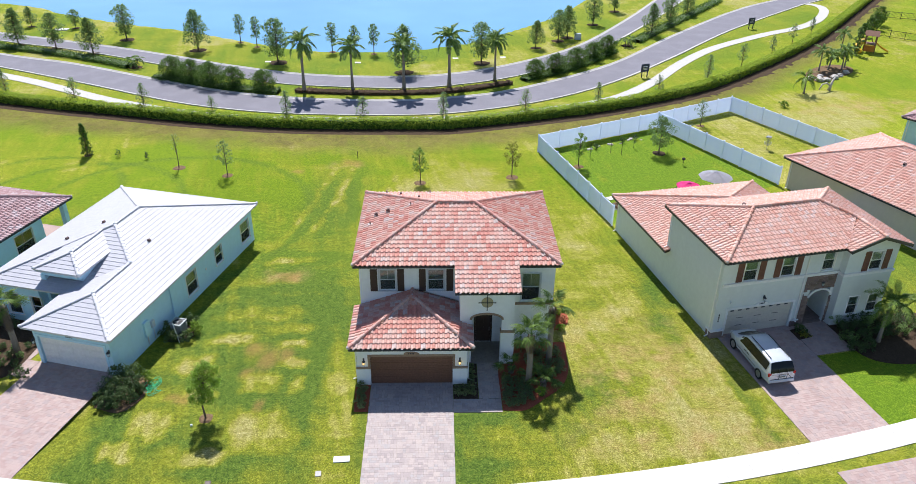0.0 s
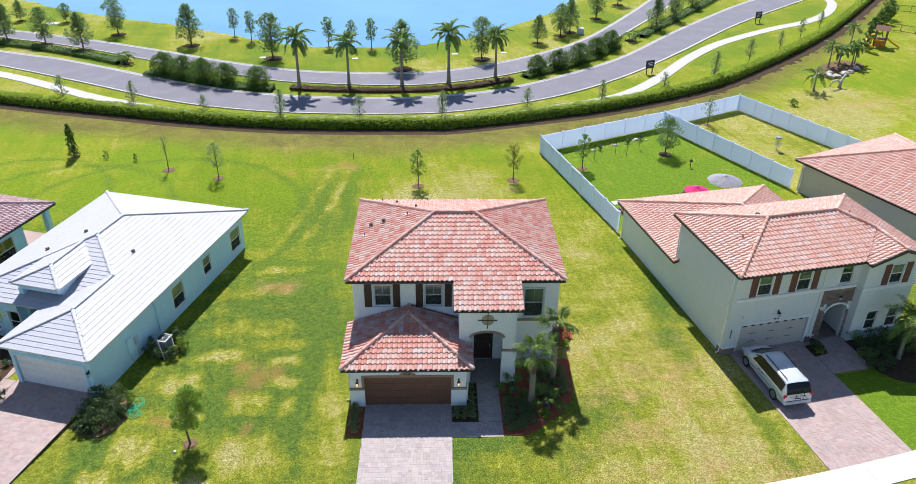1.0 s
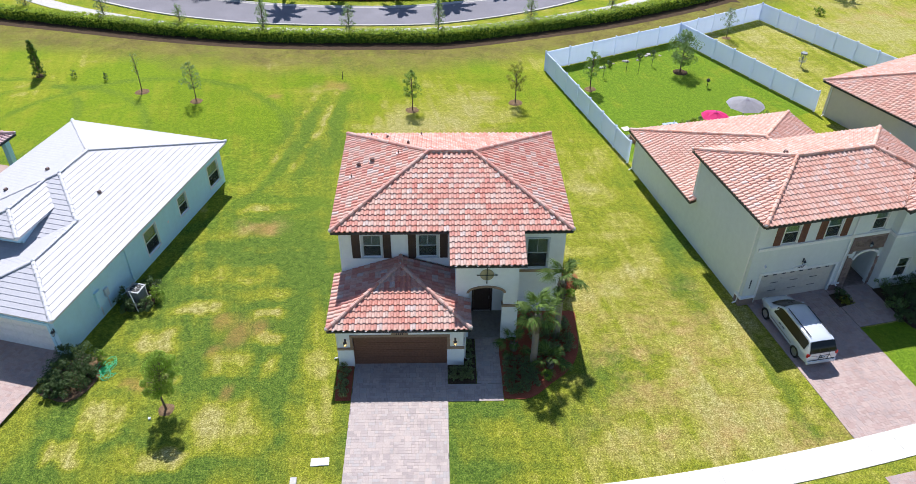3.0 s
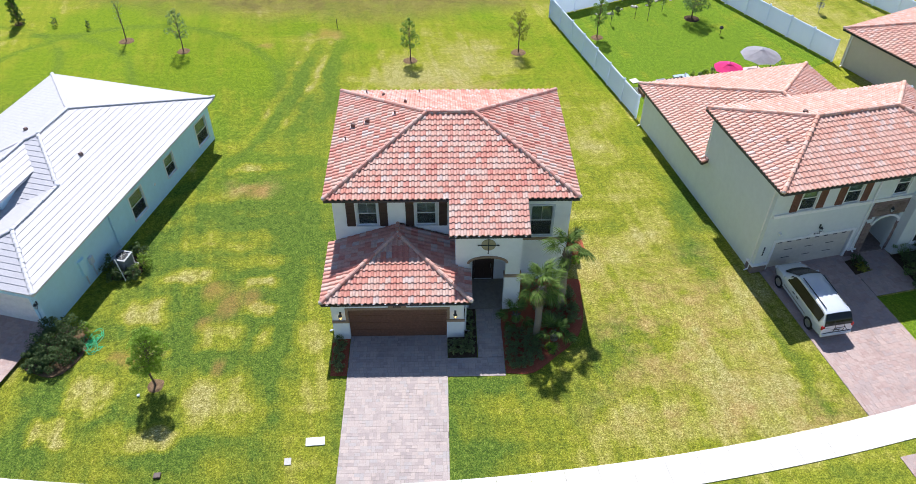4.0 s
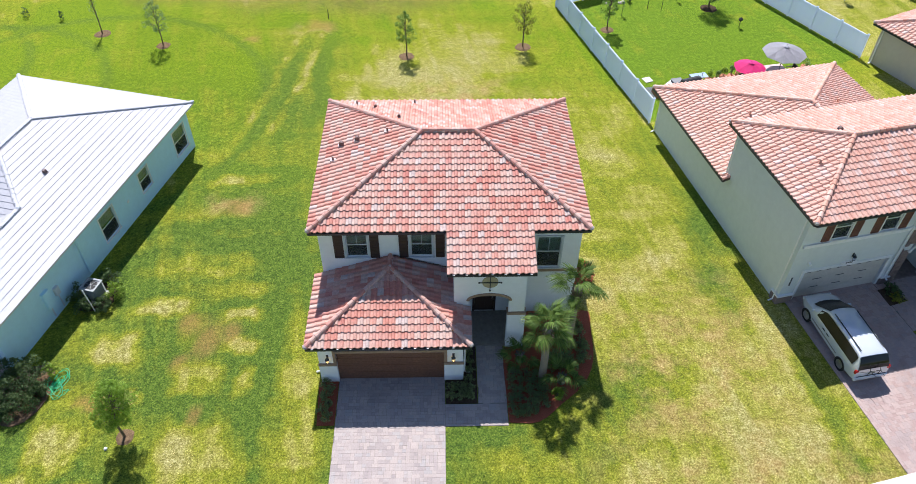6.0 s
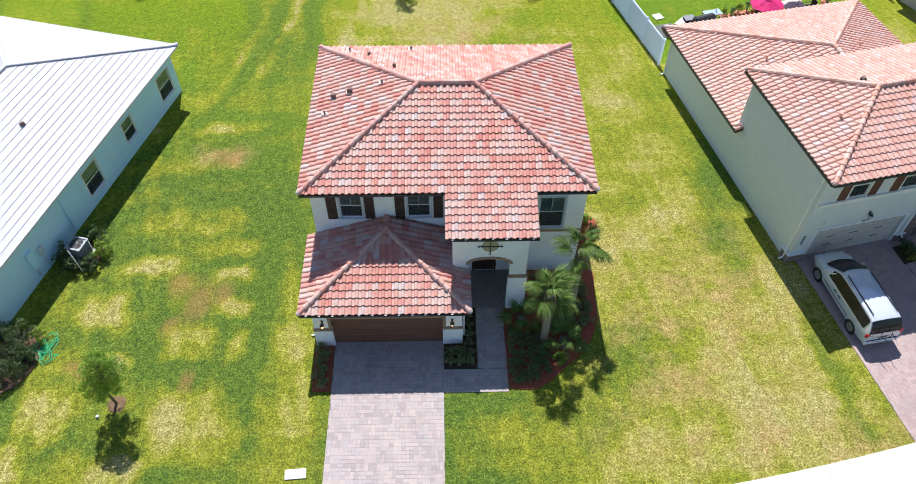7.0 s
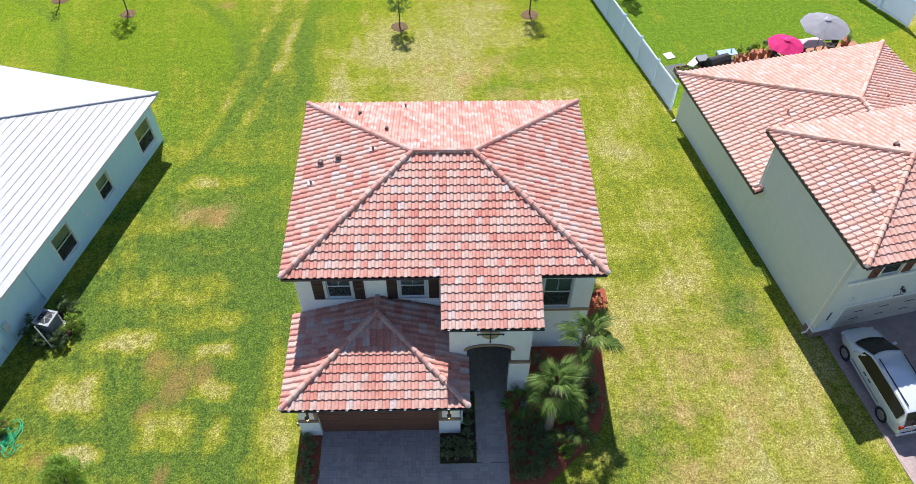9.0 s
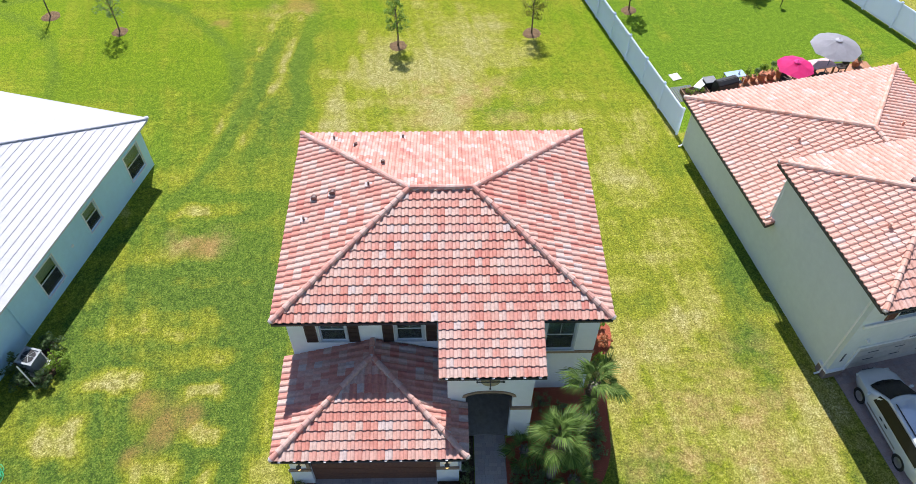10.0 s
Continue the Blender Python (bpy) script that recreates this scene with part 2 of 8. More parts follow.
def stucco(name, c):
    n = Nodes(name, 0.85, spec=0.25)
    col = n.ramp(n.noise(3.0, 4), [(0.3, tuple(v * 0.94 for v in c)), (0.7, c)])
    col = n.mix(n.ramp(n.noise(0.8, 3, 0.6, (1.5, 1.5, 0.25)), [(0.5, 0.0), (0.8, 0.12)]), col, tuple(v * 0.7 for v in c))
    n.colour(col)
    n.bump(n.noise(60, 4, 0.7), 0.3, 0.01)
    return n.m


def paver_material(name, stops):
    n = Nodes(name, 0.8, spec=0.3)
    col = n.ramp(n.chance(), stops)
    col = n.mix(1.0, col, n.ramp(n.noise(25, 4), [(0.3, 0.85), (0.7, 1.1)]), "MULTIPLY")
    col = n.mix(n.ramp(n.noise(0.7, 4), [(0.52, 0.0), (0.75, 0.35)]), col, tuple(v * 0.6 for v in stops[0][1]))
    n.colour(col)
    n.bump(n.noise(70, 3), 0.25, 0.008)
    return n.m


def glass_material():
    n = Nodes("window_glass", 0.03, spec=0.6)
    n.b.inputs["Transmission Weight"].default_value = 1.0
    n.b.inputs["IOR"].default_value = 1.6
    n.colour((0.72, 0.82, 0.80))
    return n.m


GRASS = grass_material(marks=True)
GRASS_BLADE = grass_material("grass_blade", marks=True, blades=True)
GRASS_LUSH = grass_material("lush_lawn_grass", -0.42, vivid=True)
GRASS_DRY = grass_material("dry_lawn_grass", 0.22)
TILE_RED = tile_material("terracotta_roof_tile", [(0.0, (0.525, 0.215, 0.162)), (0.16, (0.550, 0.265, 0.205)), (0.36, (0.565, 0.312, 0.246)), (0.54, (0.535, 0.240, 0.184)),
                                                 (0.66, (0.565, 0.350, 0.285)), (0.79, (0.552, 0.385, 0.325)), (0.91, (0.530, 0.420, 0.385)), (0.955, (0.490, 0.176, 0.136))], (0.550, 0.400, 0.355))
TILE_PEACH = tile_material("peach_roof_tile", [(0.0, (0.600, 0.335, 0.262)), (0.3, (0.620, 0.368, 0.292)), (0.6, (0.585, 0.305, 0.232)), (0.8, (0.625, 0.398, 0.330)), (0.95, (0.610, 0.445, 0.400))], (0.610, 0.420, 0.365))
TILE_BROWN = tile_material("brown_roof_tile", [(0.0, (0.38, 0.22, 0.22)), (0.35, (0.44, 0.29, 0.29)), (0.7, (0.34, 0.20, 0.20)), (0.88, (0.48, 0.38, 0.39))], (0.44, 0.35, 0.36))
TILE_WHITE = tile_material("white_roof_tile", [(0.0, (0.440, 0.438, 0.470)), (0.4, (0.450, 0.448, 0.480)), (0.75, (0.430, 0.428, 0.460))], (0.42, 0.418, 0.45), 0.55, 0.35)
CAP_RED = tile_material("ridge_cap_tile", [(0.0, (0.55, 0.29, 0.235)), (0.4, (0.58, 0.38, 0.32)), (0.75, (0.52, 0.24, 0.19))], (0.58, 0.46, 0.42))
CAP_PEACH = tile_material("peach_cap_tile", [(0.0, (0.62, 0.34, 0.25)), (0.4, (0.66, 0.42, 0.34)), (0.8, (0.58, 0.28, 0.20))], (0.64, 0.48, 0.42))
CAP_WHITE = tile_material("white_cap_tile", [(0.0, (0.52, 0.518, 0.55)), (0.5, (0.49, 0.488, 0.52))], (0.46, 0.458, 0.49), 0.55, 0.5)
CAP_BROWN = tile_material("brown_cap_tile", [(0.0, (0.36, 0.22, 0.21)), (0.5, (0.42, 0.30, 0.29))], (0.4, 0.3, 0.3))
MORTAR = plain("roof_mortar", (0.50, 0.44, 0.42), 0.9, vary=0.25, scale=12, bump=0.4)
STUCCO_WHITE = stucco("white_stucco", (0.83, 0.86, 0.88))
STUCCO_CREAM = stucco("cream_stucco", (0.69, 0.73, 0.72))
STUCCO_BLUE = stucco("pale_blue_stucco", (0.55, 0.79, 0.91))
STUCCO_TAUPE = stucco("taupe_stucco", (0.62, 0.56, 0.50))
TRIM_WHITE = plain("white_trim_paint", (0.80, 0.80, 0.79), 0.55, vary=0.06)
TRIM_TAN = plain("tan_trim_paint", (0.30, 0.21, 0.145), 0.7, vary=0.15)
GUTTER_DARK = plain("dark_gutter_metal", (0.022, 0.026, 0.038), 0.4, vary=0.2)
FASCIA_BROWN = plain("brown_fascia", (0.085, 0.055, 0.045), 0.6, vary=0.2)
SHUTTER_BROWN = plain("brown_shutter_paint", (0.060, 0.035, 0.028), 0.55, vary=0.2, scale=20)
SHUTTER_RUST = plain("russet_shutter_paint", (0.16, 0.065, 0.045), 0.55, vary=0.2, scale=20)
DOOR_WOOD = plain("brown_wood_panel", (0.165, 0.080, 0.048), 0.5, vary=0.3, scale=9, bump=0.15)
DOOR_DARK = plain("dark_entry_door", (0.060, 0.036, 0.028), 0.4, vary=0.25)
GLASS = glass_material()
BLIND = plain("pale_blind_and_reflection", (0.42, 0.47, 0.45), 0.7, vary=0.06)


def screen_material():
    """Open mesh: half of it lets the light through."""
    n = Nodes("insect_mesh", 0.8)
    n.colour((0.05, 0.055, 0.055))
    clear = n.t.nodes.new("ShaderNodeBsdfTransparent")
    mx = n.t.nodes.new("ShaderNodeMixShader")
    mx.inputs[0].default_value = 0.45
    n.link(clear.outputs[0], mx.inputs[1])
    n.link(n.b.outputs[0], mx.inputs[2])
    n.link(mx.outputs[0], n.t.nodes["Material Output"].inputs[0])
    return n.m


SCREEN = screen_material()
FRAME_BLUE = plain("grey_window_frame", (0.55, 0.60, 0.64), 0.45, vary=0.05)
CONCRETE = plain("pale_concrete", (0.66, 0.63, 0.58), 0.85, vary=0.10, scale=5, bump=0.3)
CURB = plain("kerb_concrete", (0.46, 0.44, 0.41), 0.85, vary=0.15, scale=4, bump=0.3)
SLATE = plain("dark_porch_tile", (0.27, 0.24, 0.205), 0.7, vary=0.2)
JOINT = plain("joint_sand", (0.20, 0.175, 0.155), 0.95, vary=0.2)
PAVER = paver_material("driveway_paver", [(0.0, (0.345, 0.295, 0.280)), (0.35, (0.405, 0.345, 0.322)), (0.7, (0.455, 0.380, 0.345)), (1.0, (0.375, 0.345, 0.335))])
PAVER_PINK = paver_material("pink_paver", [(0.0, (0.37, 0.265, 0.240)), (0.5, (0.44, 0.335, 0.300)), (1.0, (0.36, 0.290, 0.275))])
MULCH_RED = plain("red_mulch", (0.34, 0.098, 0.055), 0.95, vary=0.5, scale=22, bump=0.8, spec=0.08)
MULCH_TAN = plain("tan_bark_mulch", (0.175, 0.115, 0.066), 0.95, vary=0.45, scale=12, bump=0.8, spec=0.08)
MULCH_BROWN = plain("brown_mulch", (0.075, 0.052, 0.034), 0.95, vary=0.6, scale=14, bump=0.8, spec=0.05)
VINYL = leaf_material("white_vinyl", (0.80, 0.86, 0.97), (0.82, 0.88, 0.99), 0.45, 0.58)


def asphalt_material():
    n = Nodes("road_asphalt", 0.85, spec=0.3)
    col = n.ramp(n.noise(30, 4), [(0.3, (0.145, 0.140, 0.162)), (0.7, (0.200, 0.193, 0.218))])
    col = n.mix(n.ramp(n.noise(0.35, 4), [(0.45, 0.0), (0.7, 0.35)]), col, (0.26, 0.25, 0.28))
    n.colour(col)
    n.bump(n.noise(90, 3), 0.3, 0.01)
    return n.m


def water_material():
    n = Nodes("lake_water", 0.06, spec=0.5)
    n.colour(n.ramp(n.noise(0.05, 2), [(0.3, (0.12, 0.28, 0.46)), (0.7, (0.15, 0.33, 0.52))]))
    n.bump(n.noise(1.1, 3, 0.6, (1.0, 2.2, 1.0)), 0.06, 0.1)
    return n.m


ASPHALT, WATER = asphalt_material(), water_material()

# ---- ground, water, roads ----
LAKE = [(-150, 165), (-80, 142), (-66, 134), (-53, 127), (-42, 122.5), (-36, 119), (-23, 111.8), (-16, 110.2), (-8.7, 110.2), (2.2, 114), (10.6, 122), (20, 133.5), (26.8, 146), (40, 172), (60, 230)]


def ground_z(x, y):
    """The lawn's height: a shallow swale beside the white-roofed house."""
    return -0.22 * math.exp(-((x + 17.0 - 0.27 * (y - 45)) / 3.2) ** 2) * min(1.0, max(0.0, (62 - y) / 6), ) * min(1.0, max(0.0, (y - 29) / 4))


SOD = [(-12.74, 43.77, 4.0, 1.15), (-11.1, 46.17, 2.9, 0.48), (-14.4, 40.82, 1.6, 0.85), (-10.1, 40.04, 1.5, 0.65), (-9.7, 38.18, 1.4, 0.5), (-11.8, 36.1, 1.5, 1.25), (-9.35, 36.0, 0.85, 1.15),
       (-10.8, 32.05, 2.1, 2.2), (-17.1, 32.65, 1.6, 1.3), (-18.3, 30.6, 1.4, 1.1), (-16.0, 38.2, 1.7, 1.1), (-12.2, 50.95, 3.0, 0.65), (-13.6, 30.2, 2.2, 0.9), (-14.9, 35.2, 1.1, 0.6)]
BARE = [(-11.75, 38.6, 0.6, 1.6), (-10.45, 38.85, 0.75, 0.7), (-12.75, 37.3, 0.5, 0.6), (-16.1, 34.8, 0.8, 0.5), (-12.0, 48.5, 0.8, 1.0), (-11.3, 34.2, 0.35, 0.7), (-9.4, 69.5, 1.4, 0.9), (-14.6, 67.6, 0.9, 0.5), (-12.7, 39.6, 0.6, 0.8)]
HEDGE_X = (-100, -70, -52.3, -36.8, -25.8, -15.6, -2.5, 9.9, 19.1, 31.5, 42.6, 57.9, 95)
HEDGE_Y = (109, 95.5, 87.9, 83.6, 80.9, 79.4, 79.2, 82.0, 85.3, 91.9, 101.4, 117.2, 165)


def wander(x, y, scale, seed):
    """Smooth lattice noise from -1 to 1."""
    table = np.random.default_rng(seed).uniform(-1, 1, (64, 64))
    u, v = x * scale + 1000.0, y * scale + 1000.0
    a, b = np.floor(u).astype(int), np.floor(v).astype(int)
    f, g = u - a, v - b
    f, g = f * f * (3 - 2 * f), g * g * (3 - 2 * g)
    t = [[table[(a + p) % 64, (b + q) % 64] for q in (0, 1)] for p in (0, 1)]
    return (t[0][0] * (1 - f) + t[1][0] * f) * (1 - g) + (t[0][1] * (1 - f) + t[1][1] * f) * g


def lawn_state(x, y):
    """How the turf grows at each spot: dryness, scorch, bare soil, lime growth; and the worn verge by the hedge."""
    wob = 0.28 * wander(x, y, 0.6, 1) + 0.26 * wander(x, y, 1.5, 2) + 0.15 * wander(x, y, 3.1, 7)
    X, Y = x + wob, y - 0.8 * wob

    def patch(cx, cy, hx, hy, soft=0.35):
        r = ((np.abs(X - cx) / hx) ** 4 + (np.abs(Y - cy) / hy) ** 4) ** 0.25
        return np.clip((1.05 - r) / (1.05 - soft), 0, 1)

    def total(items):
        return np.max([patch(*q) for q in items], axis=0)
    d = np.interp(x, HEDGE_X, HEDGE_Y) - y + 1.2 * wob + 1.1 * wander(x, y, 0.33, 4)
    verge = np.interp(d, [-1.3, -0.5, 4.2, 8.5], [0, 1, 0.95, 0])
    ragged = np.clip(0.8 + 0.35 * wander(x, y, 1.3, 3) + 0.25 * wander(x, y, 2.9, 8), 0.1, 1.0)
    lime = np.clip((Y - 46.0) / 18.0, 0, 1) * (1 - 0.75 * patch(-9.8, 61, 3.6, 9.5)) * np.interp(d, [-9.0, -2.0], [0.5, 1.0])
    dry = 0.10 * patch(11.8, 35.5, 6.4, 12.5) + 0.12 * patch(10.2, 52, 5, 12) + 0.24 * patch(2.0, 60, 10.5, 10)
    dry -= 0.16 * patch(-12.8, 43, 8.5, 20) + 0.30 * patch(-13.5, 33.5, 8.5, 7.5, 0.6) + 0.22 * patch(-40, 68, 26, 12) + 0.3 * patch(-44, 73, 12, 4)
    dry += 0.30 * patch(52, 84, 22, 9) - 0.35 * patch(58, 100, 18, 9)
    dry += 0.30 * wander(x, y, 0.11, 11) + 0.22 * wander(x, y, 0.31, 12)
    # lush edges along paving and shade
    dry -= 0.45 * patch(1.6, 32.9, 2.2, 0.7) + 0.5 * patch(17.4, 33.6, 0.7, 5) + 0.28 * patch(14.4, 42, 1.3, 9)
    # mower bands across the side lawn
    dry += 0.22 * np.sin(Y * 2.35 + X * 0.28) * patch(-12.4, 46, 6.2, 10)
    # pale sod rectangles ringed with lush turf
    dry -= 0.27 * total([(a, b, c + 1.0, d + 0.85, 0.5) for a, b, c, d in SOD])
    dry += 0.86 * total([(*q, 0.5) for q in SOD]) * (0.55 + 0.45 * ragged)
    dry += 0.34 * patch(-6.6, 34.5, 1.35, 9.5) - 0.3 * patch(-8.7, 40, 0.8, 8)
    dry -= 0.35 * patch(-10.6, 61, 0.8, 7.5) + 0.45 * patch(-8.4, 63, 0.7, 8)
    # curved wheel tracks over the back lawn
    rise = np.maximum(y - 53.8, 0)
    for x0, gain in ((-13.45, 0.62), (-11.6, 0.78), (-7.3, 0.3)):
        off = np.abs(x - (x0 + 0.232 * rise - 0.0035 * rise ** 2) - 0.3 * wob)
        dry += gain * np.clip((0.55 - off) / 0.4, 0, 1) * ragged * patch(-10, 61.5, 7.5, 8.6)
    # old turning circles of a cart
    for cx, cy, r in ((-33.0, 60.0, 9.5), (-24.5, 58.5, 12.5), (-38.0, 63.0, 8.0)):
        ring = np.clip((0.6 - np.abs(np.hypot(x - cx, y - cy) - r)) / 0.5, 0, 1) * ragged
        dry, lime = dry - 0.4 * ring, lime * (1 - 0.6 * ring)
    scorch = np.maximum(1.25 * patch(12, 36.5, 6.5, 8, 0.2), 1.2 * total([(1.5, 59.5, 5.5, 3), (14, 31, 9, 1.6), (52, 86, 16, 4), (-10, 69, 2, 1.2), (-12.1, 48.7, 2.2, 1.2)]))
    return np.column_stack([np.clip(dry / 4 + 0.5, 0, 1), scorch, total(BARE), lime]), verge


def mark_lawn(me, x, y):
    state, verge = lawn_state(x, y)
    me.attributes.new("turf", "FLOAT_COLOR", "POINT").data.foreach_set("color", state.astype(np.float32).reshape(-1))
    me.attributes.new("verge", "FLOAT", "POINT").data.foreach_set("value", verge.astype(np.float32))


def build_ground():
    """One sheet to the horizon, dipping into the lake."""
    edge = smooth_line(LAKE, 2.0)
    ex, ey = np.array([p.x for p in edge]), np.array([p.y for p in edge])
    xs = np.concatenate([[-2500, -900, -400, -220], np.arange(-150, -46, 1.5), np.arange(-46, 28, 0.3), np.arange(28, 150.1, 1.5), [220, 400, 900, 2500]])
    ys = np.concatenate([[-2500, -900, -300, -100, -20], np.arange(0, 26, 2.0), np.arange(26, 76, 0.3), np.arange(76, 104, 0.7), np.arange(104, 190.1, 1.5), np.arange(196, 262, 6), [300, 400, 900, 2500]])
    verts, faces = [], []
    for y in ys:
        e = np.interp(xs, ex, ey)
        far = 300 + 0 * xs
        inside = np.clip(np.minimum(y - e, far - y) / 3.0, 0, 1) if -150 <= 0 else 0
        inside = np.where((xs < -149) | (xs > 58), 0, inside)
        zs = -1.3 * (inside * inside * (3 - 2 * inside))
        verts += [(x, y, z + ground_z(x, y)) for x, z in zip(xs, zs)]
    w = len(xs)
    for j in range(len(ys) - 1):
        for i in range(w - 1):
            faces.append((j * w + i, j * w + i + 1, (j + 1) * w + i + 1, (j + 1) * w + i))
    me = from_lists("ground", verts, faces)
    flat = np.array(verts)
    mark_lawn(me, flat[:, 0], flat[:, 1])
    ob = put("ground", me, GRASS, smooth=True)
    tagged(ob, "bright green mown lawn with dry yellow patches", "lawn", kind="structure")
    me = from_lists("water", [(-160, 100, -0.45), (70, 100, -0.45), (70, 310, -0.45), (-160, 310, -0.45)], [(0, 1, 2, 3)])
    tagged(put("water", me, WATER), "calm light blue lake beside the grassy bank", "lake", kind="structure")


build_ground()

FAR_UP = smooth_line([(-110, 139), (-69, 120.5), (-60.6, 117.2), (-47.7, 112), (-37, 107), (-29.8, 103.3), (-18.8, 99.1), (-6.7, 98.0), (2, 99.8), (10.5, 104.8), (20.4, 114), (31.7, 131.5), (40.3, 146.8), (58, 178)])
FAR_LO = smooth_line([(-107, 134), (-66.7, 115.8), (-56.2, 111.8), (-47, 107.6), (-38.2, 103), (-26.5, 97.4), (-19.6, 94.6), (-6.5, 93.2), (1.2, 94.5), (9.9, 98.6), (20, 107.4), (34, 127.5), (45.8, 147), (63, 176)])
NEAR_UP = smooth_line([(-104, 127), (-63.1, 108.6), (-50.4, 103.6), (-35.3, 95.7), (-26.9, 91.7), (-17.3, 89.2), (-6.2, 88.5), (1.1, 89.7), (9.4, 93.1), (23, 103.8), (36, 119.6), (51.7, 137.2), (63.6, 147.3), (90, 166)])
NEAR_LO = smooth_line([(-101, 122), (-59.8, 102), (-44.8, 94.4), (-32.6, 87.9), (-24.3, 85), (-16.4, 83.6), (-5, 83.3), (2.5, 84.4), (12.7, 88.8), (22.2, 96), (32.3, 106.7), (46.8, 123.5), (63.9, 140.2), (71.3, 146.5), (94, 162)])
tagged(ribbon("road", FAR_UP, FAR_LO, 0.02, ASPHALT), "grey asphalt carriageway curving past the lake", "road", kind="structure")
tagged(ribbon("road", NEAR_UP, NEAR_LO, 0.02, ASPHALT), "grey asphalt carriageway curving behind the hedge", "road", kind="structure")
KERB_PROFILE = [(-0.12, 0.0), (-0.12, 0.11), (0.0, 0.12), (0.16, 0.03), (0.30, 0.026), (0.30, 0.0)]
for line, side in ((FAR_UP, -1), (FAR_LO, 1), (NEAR_UP, -1), (NEAR_LO, 1)):
    tagged(sweep("kerb", line, [(side * o, z) for o, z in KERB_PROFILE], CURB), "pale concrete kerb along the asphalt road", "kerb", kind="structure")

PATH_MID = smooth_line([(-100, 118.5), (-58.3, 98.6), (-48, 93), (-38.6, 87.6), (-27, 83.2), (-16.4, 81.9), (-5, 81.6), (4, 82.7), (13.8, 85.9), (20.8, 89.3), (27, 95.7), (33.5, 104.7), (40.8, 112.8), (51.6, 121), (58.2, 125), (64.5, 131), (69, 138.5), (69.5, 142.5), (68, 144)])
tagged(sweep("pavement", PATH_MID, [(-0.8, 0.0), (-0.8, 0.05), (0.8, 0.05), (0.8, 0.0)], CURB), "pale concrete footpath between road and hedge", "footpath", kind="structure")


def sidewalk_edge(x):
    return 27.62 + 0.004485 * (x + 6.8) ** 2


# ---- roofs ----
STEP = 0.332          # run of one course on plan
TILE_W = 0.2821


def wave_section(amp=0.068):
    """A flat pan and a round barrel, as an S tile has."""
    return [(a, 0.0 if a <= 0.36 or a >= 1.0 else amp * math.sin(math.pi * (a - 0.36) / 0.64) ** 0.75) for a in (0.0, 0.18, 0.36, 0.42, 0.52, 0.68, 0.84, 0.94, 1.0)]


WAVE = wave_section()
FLAT = [(0.0, 0.008), (0.02, 0.012), (0.5, 0.012), (0.98, 0.012), (1.0, 0.008)]


def tile_geometry(section, u0, width, low, high, d0, d1, slope, z0, lim=None, drop=0.05):
    """Vertices and faces of one tile in (u, d, z); lim clamps u at the hips."""
    verts, n = [], len(section)
    for d, lift in ((d0, high), (d1, low)):
        for a, h in section:
            u = u0 + a * width
            if lim:
                lo, hi = lim(d)
                u = min(max(u, lo), hi)
            verts.append((u, d, z0 + d * slope + lift + h))
    for k in range(n):
        u, d, z = verts[k]
        verts.append((u, d + 0.012, z - drop))
    faces = [(k, k + 1, n + k + 1, n + k) for k in range(n - 1)] + [(2 * n + k, 2 * n + k + 1, k + 1, k) for k in range(n - 1)]
    return verts, faces


